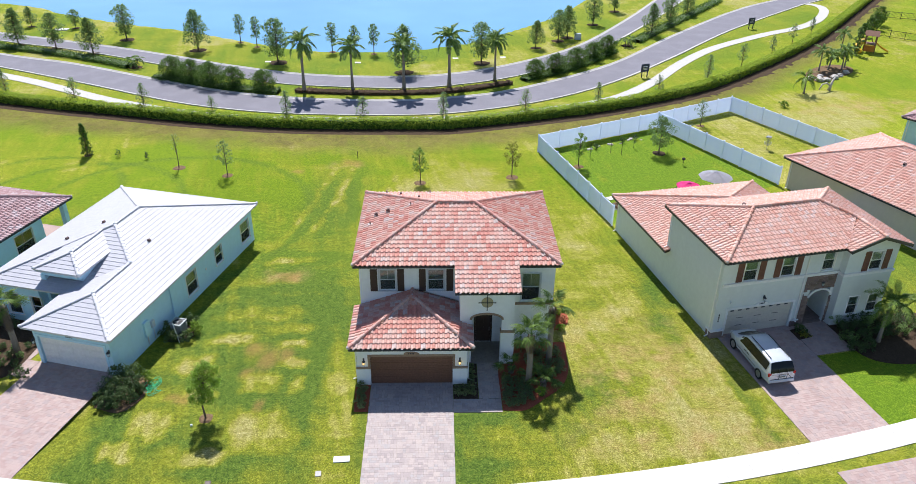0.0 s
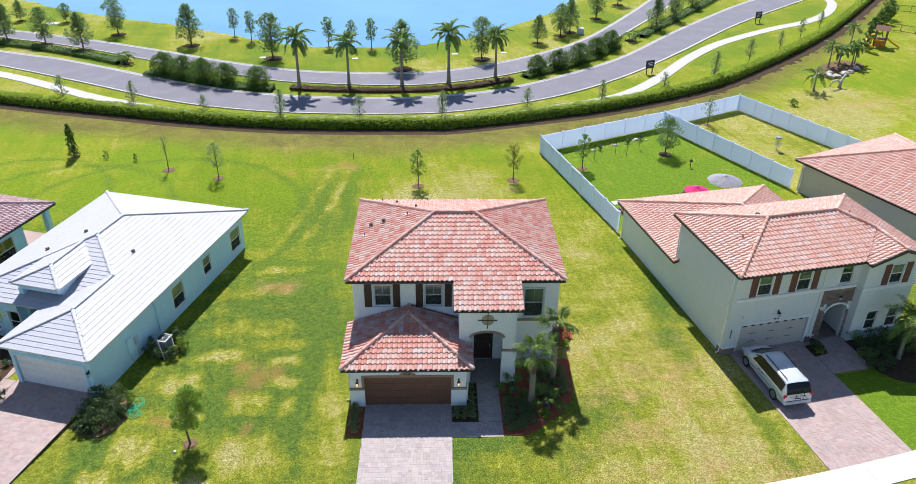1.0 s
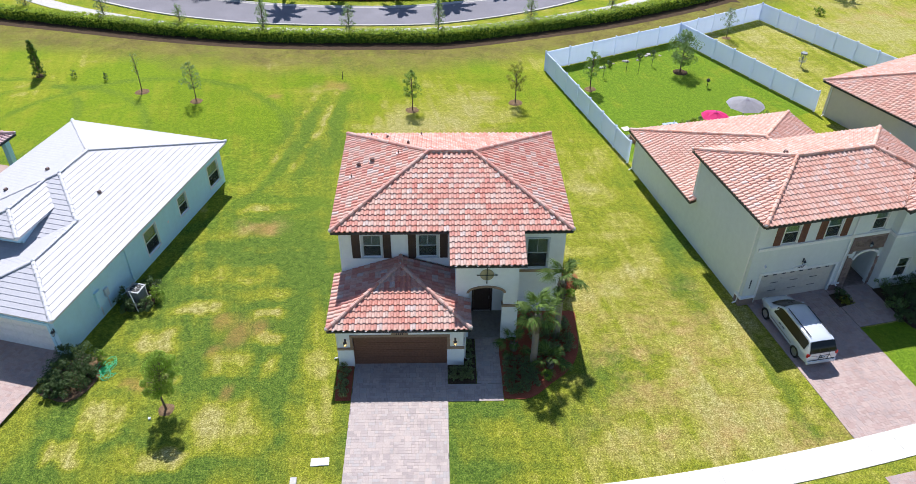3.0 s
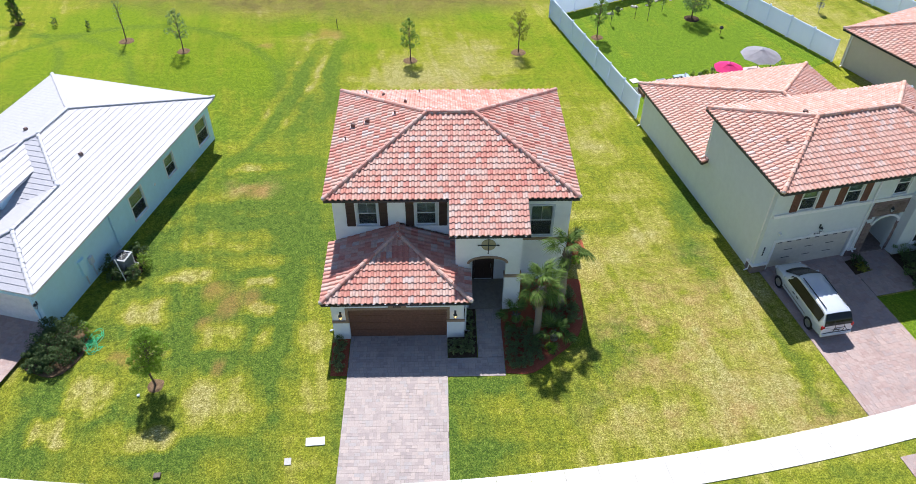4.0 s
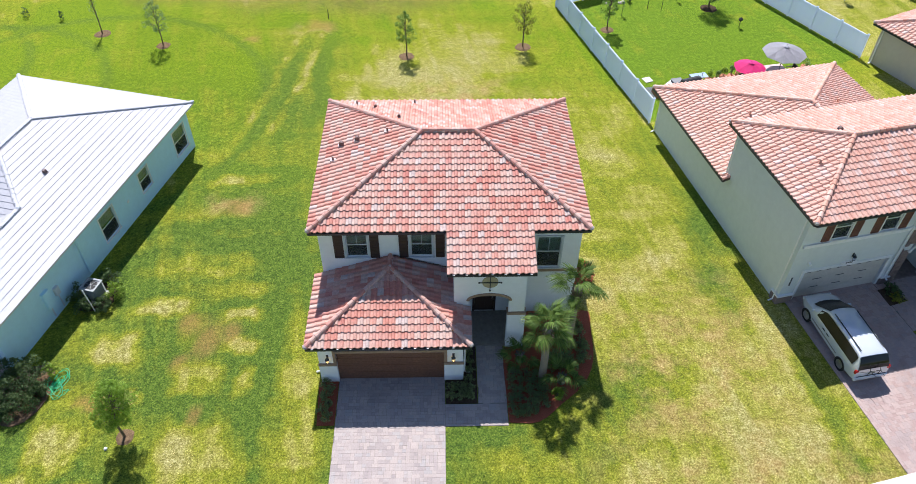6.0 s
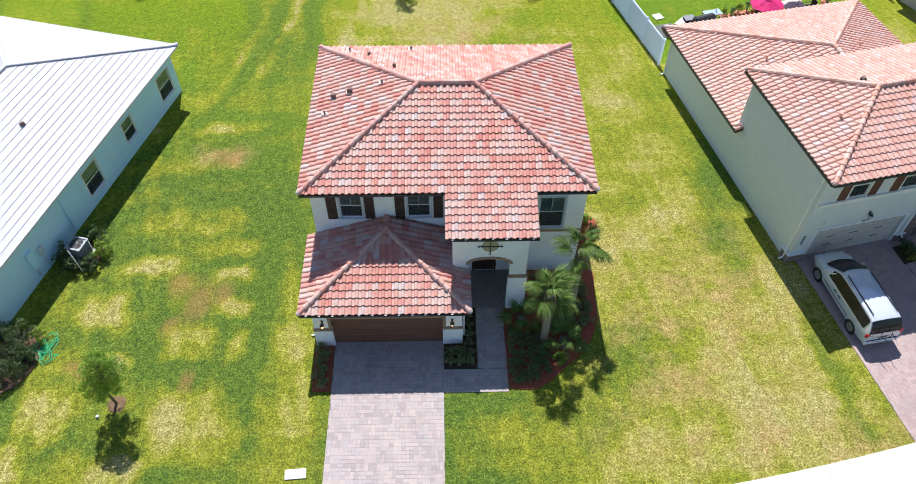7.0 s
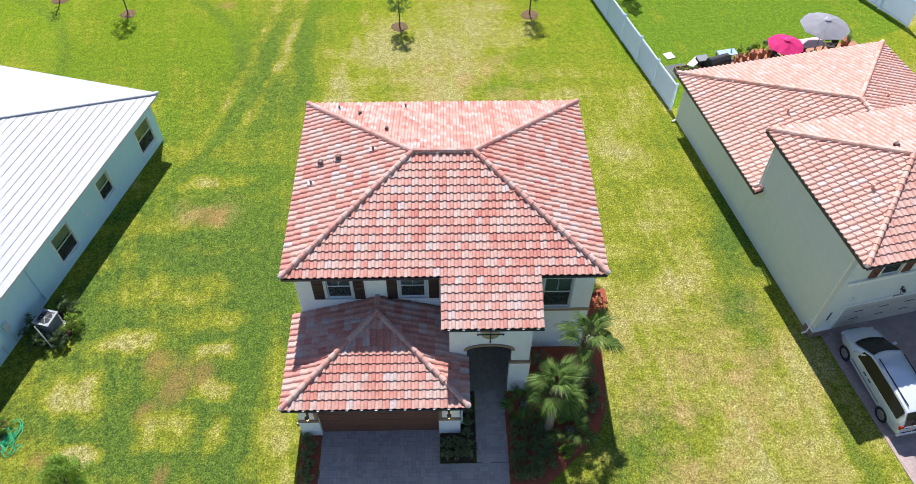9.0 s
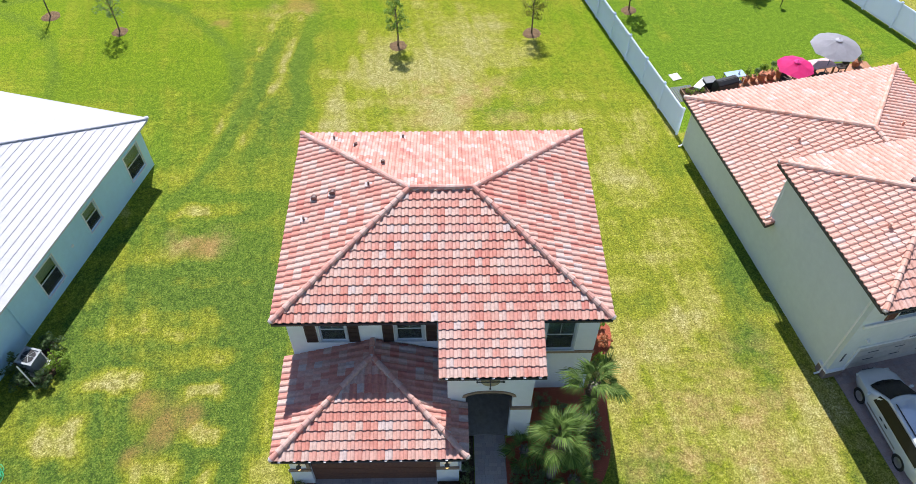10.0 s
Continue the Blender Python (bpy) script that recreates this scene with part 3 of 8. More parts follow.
def roof_face(roof, poly, z_eave, slope, material, section=WAVE, keep=0, gap_material=None, width=TILE_W, shift=0.0, gutter=None, drop=0.06, keep_from=0):
    """Deck and tiles of one slope; poly is convex on plan and starts with its eave edge."""
    p = [Vector(q) for q in poly]
    U = (p[1] - p[0]).normalized()
    N = Vector((-U.y, U.x))
    if sum((q - p[0]).dot(N) for q in p) < 0:
        N = -N
    ud = [((q - p[0]).dot(U), (q - p[0]).dot(N)) for q in p]
    top = max(d for _, d in ud)

    def lim(d):
        d = min(max(d, 0.0), top)
        hits = []
        for (ua, da), (ub, db) in zip(ud, ud[1:] + ud[:1]):
            if abs(da - db) < 1e-6:
                if abs(da - d) < 1e-6:
                    hits += [ua, ub]
            elif min(da, db) - 1e-6 <= d <= max(da, db) + 1e-6:
                hits.append(ua + (ub - ua) * (d - da) / (db - da))
        return (min(hits), max(hits)) if hits else (0.0, 0.0)

    def place(u, d, z):
        q = p[0] + U * u + N * d
        return (q.x, q.y, z)

    deck = bmesh.new()
    upper = [deck.verts.new(place(u, d, z_eave + d * slope + 0.004)) for u, d in ud]
    lower = [deck.verts.new(place(u, d, z_eave + d * slope - 0.16)) for u, d in ud]
    deck.faces.new(upper)
    deck.faces.new(lower[::-1])
    for i in range(len(ud)):
        j = (i + 1) % len(ud)
        deck.faces.new((lower[i], lower[j], upper[j], upper[i]))
    bmesh.ops.recalc_face_normals(deck, faces=deck.faces)
    part("roof_deck", deck, FASCIA_BROWN if gap_material is None else gap_material, roof)
    verts, faces, single, rows = [], [], [], int(math.ceil(top / STEP - 0.01))
    turn = N.cross(U) > 0
    for r in range(rows):
        d0, d1 = r * STEP - (0.035 if r else 0.07), min((r + 1) * STEP + 0.01, top)
        lo, hi = lim(max(0, r * STEP))
        lo2, hi2 = lim(d1)
        a, b = min(lo, lo2), max(hi, hi2)
        stagger = shift + (0.5 * width if section is FLAT and r % 2 else 0.0)
        for k in range(int(math.floor((a - stagger) / width)), int(math.ceil((b - stagger) / width))):
            u0 = stagger + k * width
            if u0 + width < a + 0.02 or u0 > b - 0.02:
                continue
            whole = u0 >= max(lo, lo2) and u0 + width <= min(hi, hi2) and d1 < top
            if whole and r >= max(1, keep_from) and len(single) < keep:
                single.append((u0, r))
                continue
            tv, tf = tile_geometry(section, u0, width, 0.006, 0.034 if section is FLAT else 0.056, d0, d1, slope, z_eave, lim, drop)
            n = len(verts)
            verts += [place(*v) for v in tv]
            faces += [tuple(n + i for i in (f[::-1] if turn else f)) for f in tf]
    if faces:
        tagged(put("tile_course", from_lists("tile_course", verts, faces), material, roof), kind="stuff")
    if single:
        tv, tf = tile_geometry(section, 0.0, width, 0.006, 0.034 if section is FLAT else 0.056, -0.035, STEP + 0.01, slope, 0.0, None, drop)
        me = from_lists("roof_tile", tv, tf)
        me.materials.append(material)
        basis = Matrix(((U.x, N.x, 0), (U.y, N.y, 0), (0, 0, 1)))
        if turn:
            me.flip_normals()
        for u0, r in single:
            ob = new("roof_tile", me)
            ob.parent = roof
            q = Vector(place(u0, r * STEP, z_eave + r * STEP * slope))
            ob.matrix_basis = Matrix.Translation(q) @ basis.to_4x4()
    if gutter is not None:
        bm = bmesh.new()
        a, b = p[0] - N * 0.035, p[1] - N * 0.035
        length = (b - a).length
        m = Matrix.Translation((*((a + b) / 2), z_eave - 0.075)) @ Matrix(((U.x, N.x, 0, 0), (U.y, N.y, 0, 0), (0, 0, 1, 0), (0, 0, 0, 1)))
        for y0, y1, z0, z1 in ((-0.06, -0.045, -0.06, 0.06), (0.06, 0.075, -0.06, 0.06), (-0.045, 0.06, -0.06, -0.045)):
            box(bm, -length / 2, length / 2, y0, y1, z0, z1)
        bmesh.ops.transform(bm, matrix=m, verts=bm.verts)
        bmesh.ops.recalc_face_normals(bm, faces=bm.faces)
        part("gutter", bm, gutter, roof)


def cap_mesh(name, material, r0=0.125, r1=0.095, length=0.37, rise=1.0):
    verts, faces, k = [], [], 7
    for x, r in ((0.0, r0), (length, r1)):
        for i in range(k):
            a = math.pi * (i / (k - 1)) * 1.16 - 0.08 * math.pi
            verts.append((x, r * 1.05 * math.cos(a), r * rise * math.sin(a)))
    for i in range(k):
        x, y, z = verts[i]
        verts.append((x + 0.004, y * 0.8, z * 0.8 - 0.004))
    faces = [(i, k + i, k + i + 1, i + 1) for i in range(k - 1)] + [(2 * k + i, i, i + 1, 2 * k + i + 1) for i in range(k - 1)]
    me = from_lists(name, verts, faces)
    me.materials.append(material)
    me.flip_normals()
    return me


CAPS = {}


def ridge_caps(roof, lines, material=None, mortar=None):
    """Barrel caps from the low end to the high end of each hip and ridge."""
    material = material or CAP_RED
    if material.name not in CAPS:
        CAPS[material.name] = cap_mesh("ridge_cap", material, rise=0.5 if material is CAP_WHITE else 1.0)
    me = CAPS[material.name]
    bed = bmesh.new()
    for a, b in lines:
        a, b = Vector(a), Vector(b)
        d = b - a
        n = max(1, round(d.length / 0.34))
        turn = d.to_track_quat("X", "Z").to_matrix().to_4x4()
        for i in range(n):
            ob = new("ridge_cap", me)
            ob.parent = roof
            jig = random.uniform(-0.012, 0.012)
            ob.matrix_basis = Matrix.Translation(a + d * (i / n) + Vector((jig, jig, 0.045))) @ turn
        sink = 0.06 if material is CAP_WHITE else -0.02
        tube(bed, [a - Vector((0, 0, sink)), b - Vector((0, 0, sink))], 0.115, 6)
        for end in (a,):
            bmesh.ops.create_icosphere(bed, subdivisions=1, radius=0.125, matrix=Matrix.Translation(end + Vector((0, 0, 0.05))))
    part("ridge_mortar", bed, mortar or MORTAR, roof)


def hip_roof(house, x0, x1, y0, y1, z, slope, material, gutters="", cap=None, section=WAVE, keep=0, skip="", width=TILE_W, gutter_material=None, name="roof", keep_from=0, gap=None):
    """A hip roof over a rectangle, the ridge along the longer side. Sides: f(ront) b(ack) l(eft) r(ight)."""
    roof = new(name)
    roof.parent = house
    w, d = x1 - x0, y1 - y0
    h = min(w, d) / 2
    if w >= d:
        a, b = (x0 + h, y0 + h), (x1 - h, y0 + h)
        faces = {"f": [(x0, y0), (x1, y0), b, a], "b": [(x1, y1), (x0, y1), a, b], "l": [(x0, y1), (x0, y0), a], "r": [(x1, y0), (x1, y1), b]}
        hips = {"fl": a, "bl": a, "fr": b, "br": b}
    else:
        a, b = (x0 + h, y0 + h), (x0 + h, y1 - h)
        faces = {"f": [(x0, y0), (x1, y0), a], "b": [(x1, y1), (x0, y1), b], "l": [(x0, y1), (x0, y0), a, b], "r": [(x1, y0), (x1, y1), b, a]}
        hips = {"fl": a, "fr": a, "bl": b, "br": b}
    for k, poly in faces.items():
        if k not in skip:
            roof_face(roof, poly, z, slope, material, section, keep if k == "f" else 0, gap, width, gutter=gutter_material or (GUTTER_DARK if k in gutters else None) if k in gutters else None, keep_from=keep_from)
    zt = z + h * slope
    corner = {"fl": (x0, y0), "fr": (x1, y0), "bl": (x0, y1), "br": (x1, y1)}
    lines = [((*corner[k], z + 0.03), (*t, zt + 0.03)) for k, t in hips.items() if not (k[0] in skip and k[1] in skip)]
    if Vector(a) != Vector(b):
        lines.append(((*a, zt + 0.03), (*b, zt + 0.03)))
    ridge_caps(roof, lines, cap)
    return roof


# ---- walls and openings ----
def wall(house, name, a, b, z0, z1, holes, material, thick=0.2, label="", butt=False):
    """A wall from a to b on plan, its outer face to the right of that way; holes are (u0, u1, z0, z1) through it."""
    a, b = Vector(a), Vector(b)
    U = (b - a).normalized()
    inward = Vector((-U.y, U.x))
    length = (b - a).length
    if butt:
        a, length = a + U * thick, length - 2 * thick
        holes = [(h[0] - thick, h[1] - thick, h[2], h[3]) for h in holes]
    us = sorted({0.0, length, *[h[0] for h in holes], *[h[1] for h in holes]})
    zs = sorted({z0, z1, *[h[2] for h in holes], *[h[3] for h in holes]})
    solid = {}
    for i in range(len(us) - 1):
        for j in range(len(zs) - 1):
            cu, cz = (us[i] + us[i + 1]) / 2, (zs[j] + zs[j + 1]) / 2
            solid[i, j] = not any(h[0] < cu < h[1] and h[2] < cz < h[3] for h in holes)
    verts, faces, seen = [], [], {}

    def v(u, z, t):
        key = (round(u, 4), round(z, 4), t)
        if key not in seen:
            q = a + U * u + inward * (thick if t else 0)
            seen[key] = len(verts)
            verts.append((q.x, q.y, z))
        return seen[key]

    for (i, j), s in solid.items():
        if not s:
            continue
        u0, u1, c0, c1 = us[i], us[i + 1], zs[j], zs[j + 1]
        faces.append((v(u0, c0, 0), v(u1, c0, 0), v(u1, c1, 0), v(u0, c1, 0)))
        faces.append((v(u1, c0, 1), v(u0, c0, 1), v(u0, c1, 1), v(u1, c1, 1)))
        if not solid.get((i - 1, j)):
            faces.append((v(u0, c0, 1), v(u0, c0, 0), v(u0, c1, 0), v(u0, c1, 1)))
        if not solid.get((i + 1, j)):
            faces.append((v(u1, c0, 0), v(u1, c0, 1), v(u1, c1, 1), v(u1, c1, 0)))
        if not solid.get((i, j - 1)):
            faces.append((v(u0, c0, 1), v(u1, c0, 1), v(u1, c0, 0), v(u0, c0, 0)))
        if not solid.get((i, j + 1)):
            faces.append((v(u0, c1, 0), v(u1, c1, 0), v(u1, c1, 1), v(u0, c1, 1)))
    return put(name, from_lists(name, verts, faces), material, house, label)


def on_wall(a, b):
    """The frame of a wall: x along it, y out of it, z up."""
    a, b = Vector(a), Vector(b)
    U = (b - a).normalized()
    out = Vector((U.y, -U.x))
    return Matrix(((U.x, -out.x, 0, a.x), (U.y, -out.y, 0, a.y), (0, 0, 1, 0), (0, 0, 0, 1)))


def window(house, frame_m, u0, u1, z0, z1, frame_material=None, surround=0.09, muntin=False, blind=0.0):
    """A sash window in an opening: surround, frame, two panes, meeting rail and sill. In the wall's frame, y runs inward."""
    fm = frame_material or TRIM_WHITE
    w = new("window")
    w.parent = house
    w.matrix_basis = frame_m
    bm = bmesh.new()
    s = surround
    for x0, x1, c0, c1 in ((u0 - s, u0, z0 - s, z1 + s), (u1, u1 + s, z0 - s, z1 + s), (u0, u1, z1, z1 + s)):
        box(bm, x0, x1, -0.045, 0.02, c0, c1)
    part("surround", bm, fm, w)
    bm = bmesh.new()
    box(bm, u0 - s - 0.03, u1 + s + 0.03, -0.09, 0.02, z0 - s, z0 - 0.01, 0.012)
    part("sill", bm, fm, w)
    bm = bmesh.new()
    zm = z0 + (z1 - z0) * 0.5
    for x0, x1, c0, c1 in ((u0, u0 + 0.05, z0, z1), (u1 - 0.05, u1, z0, z1), (u0 + 0.05, u1 - 0.05, z0, z0 + 0.06), (u0 + 0.05, u1 - 0.05, z1 - 0.05, z1), (u0 + 0.05, u1 - 0.05, zm - 0.03, zm + 0.03)):
        box(bm, x0, x1, 0.035, 0.085, c0, c1)
    if muntin:
        box(bm, (u0 + u1) / 2 - 0.015, (u0 + u1) / 2 + 0.015, 0.045, 0.075, zm + 0.03, z1 - 0.05)
    part("window_frame", bm, fm, w)
    for c0, c1, y in ((z0 + 0.06, zm - 0.03, 0.066), (zm + 0.03, z1 - 0.05, 0.054)):
        bm = bmesh.new()
        box(bm, u0 + 0.05, u1 - 0.05, y - 0.004, y + 0.004, c0, c1)
        part("pane", bm, GLASS, w)
    # pale slats; their tone also stands in for what the panes reflect
    if blind:
        bm = bmesh.new()
        n = int((z1 - z0) * blind / 0.07)
        for i in range(n):
            box(bm, u0 + 0.05, u1 - 0.05, 0.14, 0.17, z1 - 0.08 - i * 0.07, z1 - 0.03 - i * 0.07)
        part("blind", bm, BLIND, w, "pale slatted window blind, its tone also giving the pane's reflection")
    bm = bmesh.new()
    box(bm, u0 + 0.05, u1 - 0.05, 0.030, 0.033, z0 + 0.05, zm - 0.02)
    part("insect_screen", bm, SCREEN, w, "fine dark insect screen")
    return w


def shutter(house, frame_m, u0, u1, z0, z1, material):
    bm = bmesh.new()
    box(bm, u0, u1, -0.035, 0.0, z0, z1)
    e = 0.05
    for x0, x1, c0, c1 in ((u0, u0 + e, z0, z1), (u1 - e, u1, z0, z1), (u0 + e, u1 - e, z0, z0 + e), (u0 + e, u1 - e, z1 - e, z1), (u0 + e, u1 - e, (z0 + z1) / 2 - e / 2, (z0 + z1) / 2 + e / 2)):
        box(bm, x0, x1, -0.055, -0.034, c0, c1)
    n = int((z1 - z0) / 0.09)
    for i in range(1, n):
        c = z0 + (z1 - z0) * i / n
        box(bm, u0 + e, u1 - e, -0.048, -0.034, c - 0.012, c + 0.022)
    ob = part("shutter", bm, material, house)
    ob.matrix_basis = frame_m
    return ob


def solid(house, name, boxes, material, frame_m=None, label="", bevel=0.0):
    bm = bmesh.new()
    for b in boxes:
        box(bm, *b, bevel)
    ob = part(name, bm, material, house, label)
    if frame_m is not None:
        ob.matrix_basis = frame_m
    return ob


def garage_door(house, frame_m, u0, u1, z0, z1, material, rows=4, cols=1, planks=True, depth=0.12):
    door = new("garage_door")
    door.parent = house
    door.matrix_basis = frame_m
    h, w = (z1 - z0) / rows, (u1 - u0) / cols
    for r in range(rows):
        bm = bmesh.new()
        box(bm, u0, u1, depth, depth + 0.04, z0 + r * h + 0.006, z0 + (r + 1) * h - 0.006)
        if planks:
            for k in range(4):
                c0 = z0 + r * h + 0.012 + k * (h - 0.02) / 4
                box(bm, u0 + 0.03, u1 - 0.03, depth - 0.014, depth, c0, c0 + (h - 0.02) / 4 - 0.005)
        else:
            for c in range(cols):
                box(bm, u0 + c * w + 0.08, u0 + (c + 1) * w - 0.08, depth - 0.018, depth, z0 + r * h + 0.08, z0 + (r + 1) * h - 0.08)
        part("door_panel", bm, material, door)
    return door


def wall_lamp(house, frame_m, u, z, lit=False):
    """A carriage lantern on a bracket."""
    lamp = new("wall_lamp")
    lamp.parent = house
    lamp.matrix_basis = frame_m @ Matrix.Translation((u, 0, z))
    bm = bmesh.new()
    box(bm, -0.05, 0.05, -0.02, 0.0, -0.12, 0.16, 0.008)
    tube(bm, [(0, -0.02, 0.1), (0, -0.12, 0.14), (0, -0.15, 0.10)], 0.012, 6)
    bmesh.ops.create_cone(bm, segments=6, radius1=0.11, radius2=0.02, depth=0.12, cap_ends=True, matrix=Matrix.Translation((0, -0.15, 0.05)))
    bmesh.ops.create_cone(bm, segments=6, radius1=0.05, radius2=0.075, depth=0.03, cap_ends=True, matrix=Matrix.Translation((0, -0.15, -0.23)))
    for k in range(6):
        a = k * math.tau / 6
        tube(bm, [(0.075 * math.cos(a), -0.15 + 0.075 * math.sin(a), -0.22), (0.085 * math.cos(a), -0.15 + 0.085 * math.sin(a), 0.0)], 0.006, 4)
    part("bracket", bm, GUTTER_DARK, lamp, "black iron bracket and cage")
    bm = bmesh.new()
    bmesh.ops.create_cone(bm, segments=6, radius1=0.06, radius2=0.07, depth=0.2, cap_ends=True, matrix=Matrix.Translation((0, -0.15, -0.11)))
    part("lantern_glass", bm, LAMP_GLASS if lit else FRAME_BLUE, lamp, "warm glowing lantern glass" if lit else "")
    return lamp


def downspout(house, x, y, z0, z1, material, out=(0, -1)):
    bm = bmesh.new()
    ox, oy = out
    tube(bm, [(x + ox * 0.3, y + oy * 0.3, z1 + 0.12), (x + ox * 0.08, y + oy * 0.08, z1 - 0.15), (x + ox * 0.06, y + oy * 0.06, z0 + 0.15), (x + ox * 0.3, y + oy * 0.3, z0 + 0.05)], 0.045, 6)
    return part("downspout", bm, material, house)


def lamp_glass_material():
    n = Nodes("warm_lantern_glass", 0.2)
    n.colour((0.8, 0.6, 0.3))
    n.b.inputs["Emission Color"].default_value = (1.0, 0.62, 0.2, 1)
    n.b.inputs["Emission Strength"].default_value = 1.2
    return n.m


LAMP_GLASS = lamp_glass_material()


def arch_wall(bm, x0, x1, z0, z1, ax0, ax1, spring, rise, y0, y1, n=14):
    """A wall with an arched opening down to its foot."""
    arc = [(ax0 + (ax1 - ax0) * (0.5 - 0.5 * math.cos(math.pi * i / n)), spring + rise * math.sin(math.pi * i / n)) for i in range(n + 1)]
    prism(bm, [(x0, z0), (ax0, z0), *arc, (ax1, z0), (x1, z0), (x1, z1), (x0, z1)], "y", y0, y1)
    bmesh.ops.triangulate(bm, faces=[f for f in bm.faces if len(f.verts) > 4])
    return bm


def arch_trim(bm, ax0, ax1, spring, rise, y0, y1, w=0.12, n=14):
    def arc(r):
        cx, hw = (ax0 + ax1) / 2, (ax1 - ax0) / 2 + r
        return [(cx - hw * math.cos(math.pi * i / n), spring + (rise + r) * math.sin(math.pi * i / n)) for i in range(n + 1)]
    prism(bm, arc(0.0) + arc(w)[::-1], "y", y0, y1)
    bmesh.ops.triangulate(bm, faces=[f for f in bm.faces if len(f.verts) > 4])
    return bm


# ---- the terracotta-roofed house ----
def main_house():
    h = thing("house", 0, 36, 0, 0, "white stucco two-storey house with a terracotta tile hip roof", "house")
    sl = 0.34
    W = STUCCO_WHITE
    fm = on_wall((-5.75, 4.1), (6.4, 4.1))                       # upper front wall
    wins = [(-4.5, -3.51, 4.15, 5.6), (-1.52, -0.5, 4.15, 5.6), (4.36, 5.5, 3.3, 5.3)]
    wall(h, "wall", (-5.75, 4.1), (6.4, 4.1), 0.0, 6.12, [(a + 5.75, b + 5.75, c, d) for a, b, c, d in wins] + [(7.25, 8.25, 0.12, 2.5)], W)
    wall(h, "wall", (6.4, 4.1), (6.4, 13.3), 0.0, 6.12, [], W, butt=True)
    wall(h, "wall", (6.4, 13.3), (-5.75, 13.3), 0.0, 6.12, [], W)
    wall(h, "wall", (-5.75, 13.3), (-5.75, 4.1), 0.0, 6.12, [], W, butt=True)
    for a, b, c, d in wins:
        window(h, fm, a + 5.75, b + 5.75, c, d, FRAME_BLUE, 0.08, muntin=True, blind=0.9 if a > 3 else 1.0)
    for a, b in ((-5.08, -4.64), (-3.40, -2.98), (-2.06, -1.64), (-0.36, 0.06)):
        shutter(h, fm, a + 5.75, b + 5.75, 4.08, 5.66, SHUTTER_BROWN)
    solid(h, "floor_slab", [(-5.7, 6.35, 4.3, 13.2, 0.0, 0.12)], CONCRETE)
    solid(h, "upper_floor", [(-5.5, 6.15, 4.35, 13.05, 2.95, 3.15)], TRIM_WHITE)
    solid(h, "band", [(3.75, 6.44, 4.055, 4.1, 3.0, 3.16)], TRIM_TAN, label="tan painted stucco band")
    # entry tower
    bm = bmesh.new()
    arch_wall(bm, 0.45, 3.73, 0.0, 5.4, 1.15, 2.98, 3.38, 0.36, 1.94, 2.14)
    part("entry_wall", bm, W, h)
    for x0, x1 in ((0.45, 0.65), (3.53, 3.73)):
        bm = bmesh.new()
        prism(bm, [(2.14, 0.0), (4.1, 0.0), (4.1, 6.1), (2.14, 5.45)], "x", x0, x1)
        part("entry_side_wall", bm, W, h)
    bm = bmesh.new()
    arch_trim(bm, 1.15, 2.98, 3.38, 0.36, 1.89, 1.938, 0.13)
    part("arch_trim", bm, TRIM_TAN, h, "tan arched entry trim")
    solid(h, "pier", [(2.94, 3.79, 1.88, 2.2, 0.0, 2.42), (3.73, 3.79, 2.2, 2.5, 0.0, 2.42)], W)
    solid(h, "pier_band", [(2.91, 3.81, 1.85, 2.22, 2.42, 2.56)], TRIM_TAN)
    solid(h, "porch_floor", [(0.65, 3.53, 1.9, 4.28, 0.0, 0.11)], SLATE)
    solid(h, "gutter", [(-6.06, 0.1, 3.53, 3.66, 6.05, 6.17)], GUTTER_DARK)
    solid(h, "gutter", [(4.1, 6.65, 3.53, 3.66, 6.05, 6.17)], GUTTER_DARK)
    solid(h, "porch_ceiling", [(0.65, 3.53, 2.14, 4.1, 4.0, 4.06)], TRIM_WHITE)
    door = new("front_door")
    door.parent = h
    solid(door, "door_leaf", [(1.52, 2.48, 4.14, 4.19, 0.13, 2.48)] + [(1.62 + 0.42 * i, 1.98 + 0.42 * i, 4.12, 4.14, c, d) for i in (0, 1) for c, d in ((0.3, 1.05), (1.2, 2.3))], DOOR_DARK)
    solid(door, "door_frame", [(1.42, 1.51, 4.08, 4.2, 0.12, 2.6), (2.49, 2.58, 4.08, 4.2, 0.12, 2.6), (1.42, 2.58, 4.08, 4.2, 2.49, 2.6)], DOOR_DARK)
    bm = bmesh.new()
    tube(bm, [(2.40, 4.08, 1.0), (2.40, 4.06, 1.15), (2.40, 4.08, 1.3)], 0.014, 6)
    part("door_handle", bm, CHROME, door, "bright metal door handle")
    # round ornament over the arch
    orn = new("wall_ornament")
    orn.parent = h
    bm = bmesh.new()
    bmesh.ops.create_cone(bm, segments=24, radius1=0.36, radius2=0.36, depth=0.05, cap_ends=True, matrix=pose(2.07, 1.925, 4.62, 90))
    part("disc", bm, DISC_TAN, orn, "tan recessed disc")
    bm = bmesh.new()
    box(bm, 2.05, 2.09, 1.87, 1.90, 4.1, 5.12)
    box(bm, 1.58, 2.56, 1.87, 1.90, 4.6, 4.64)
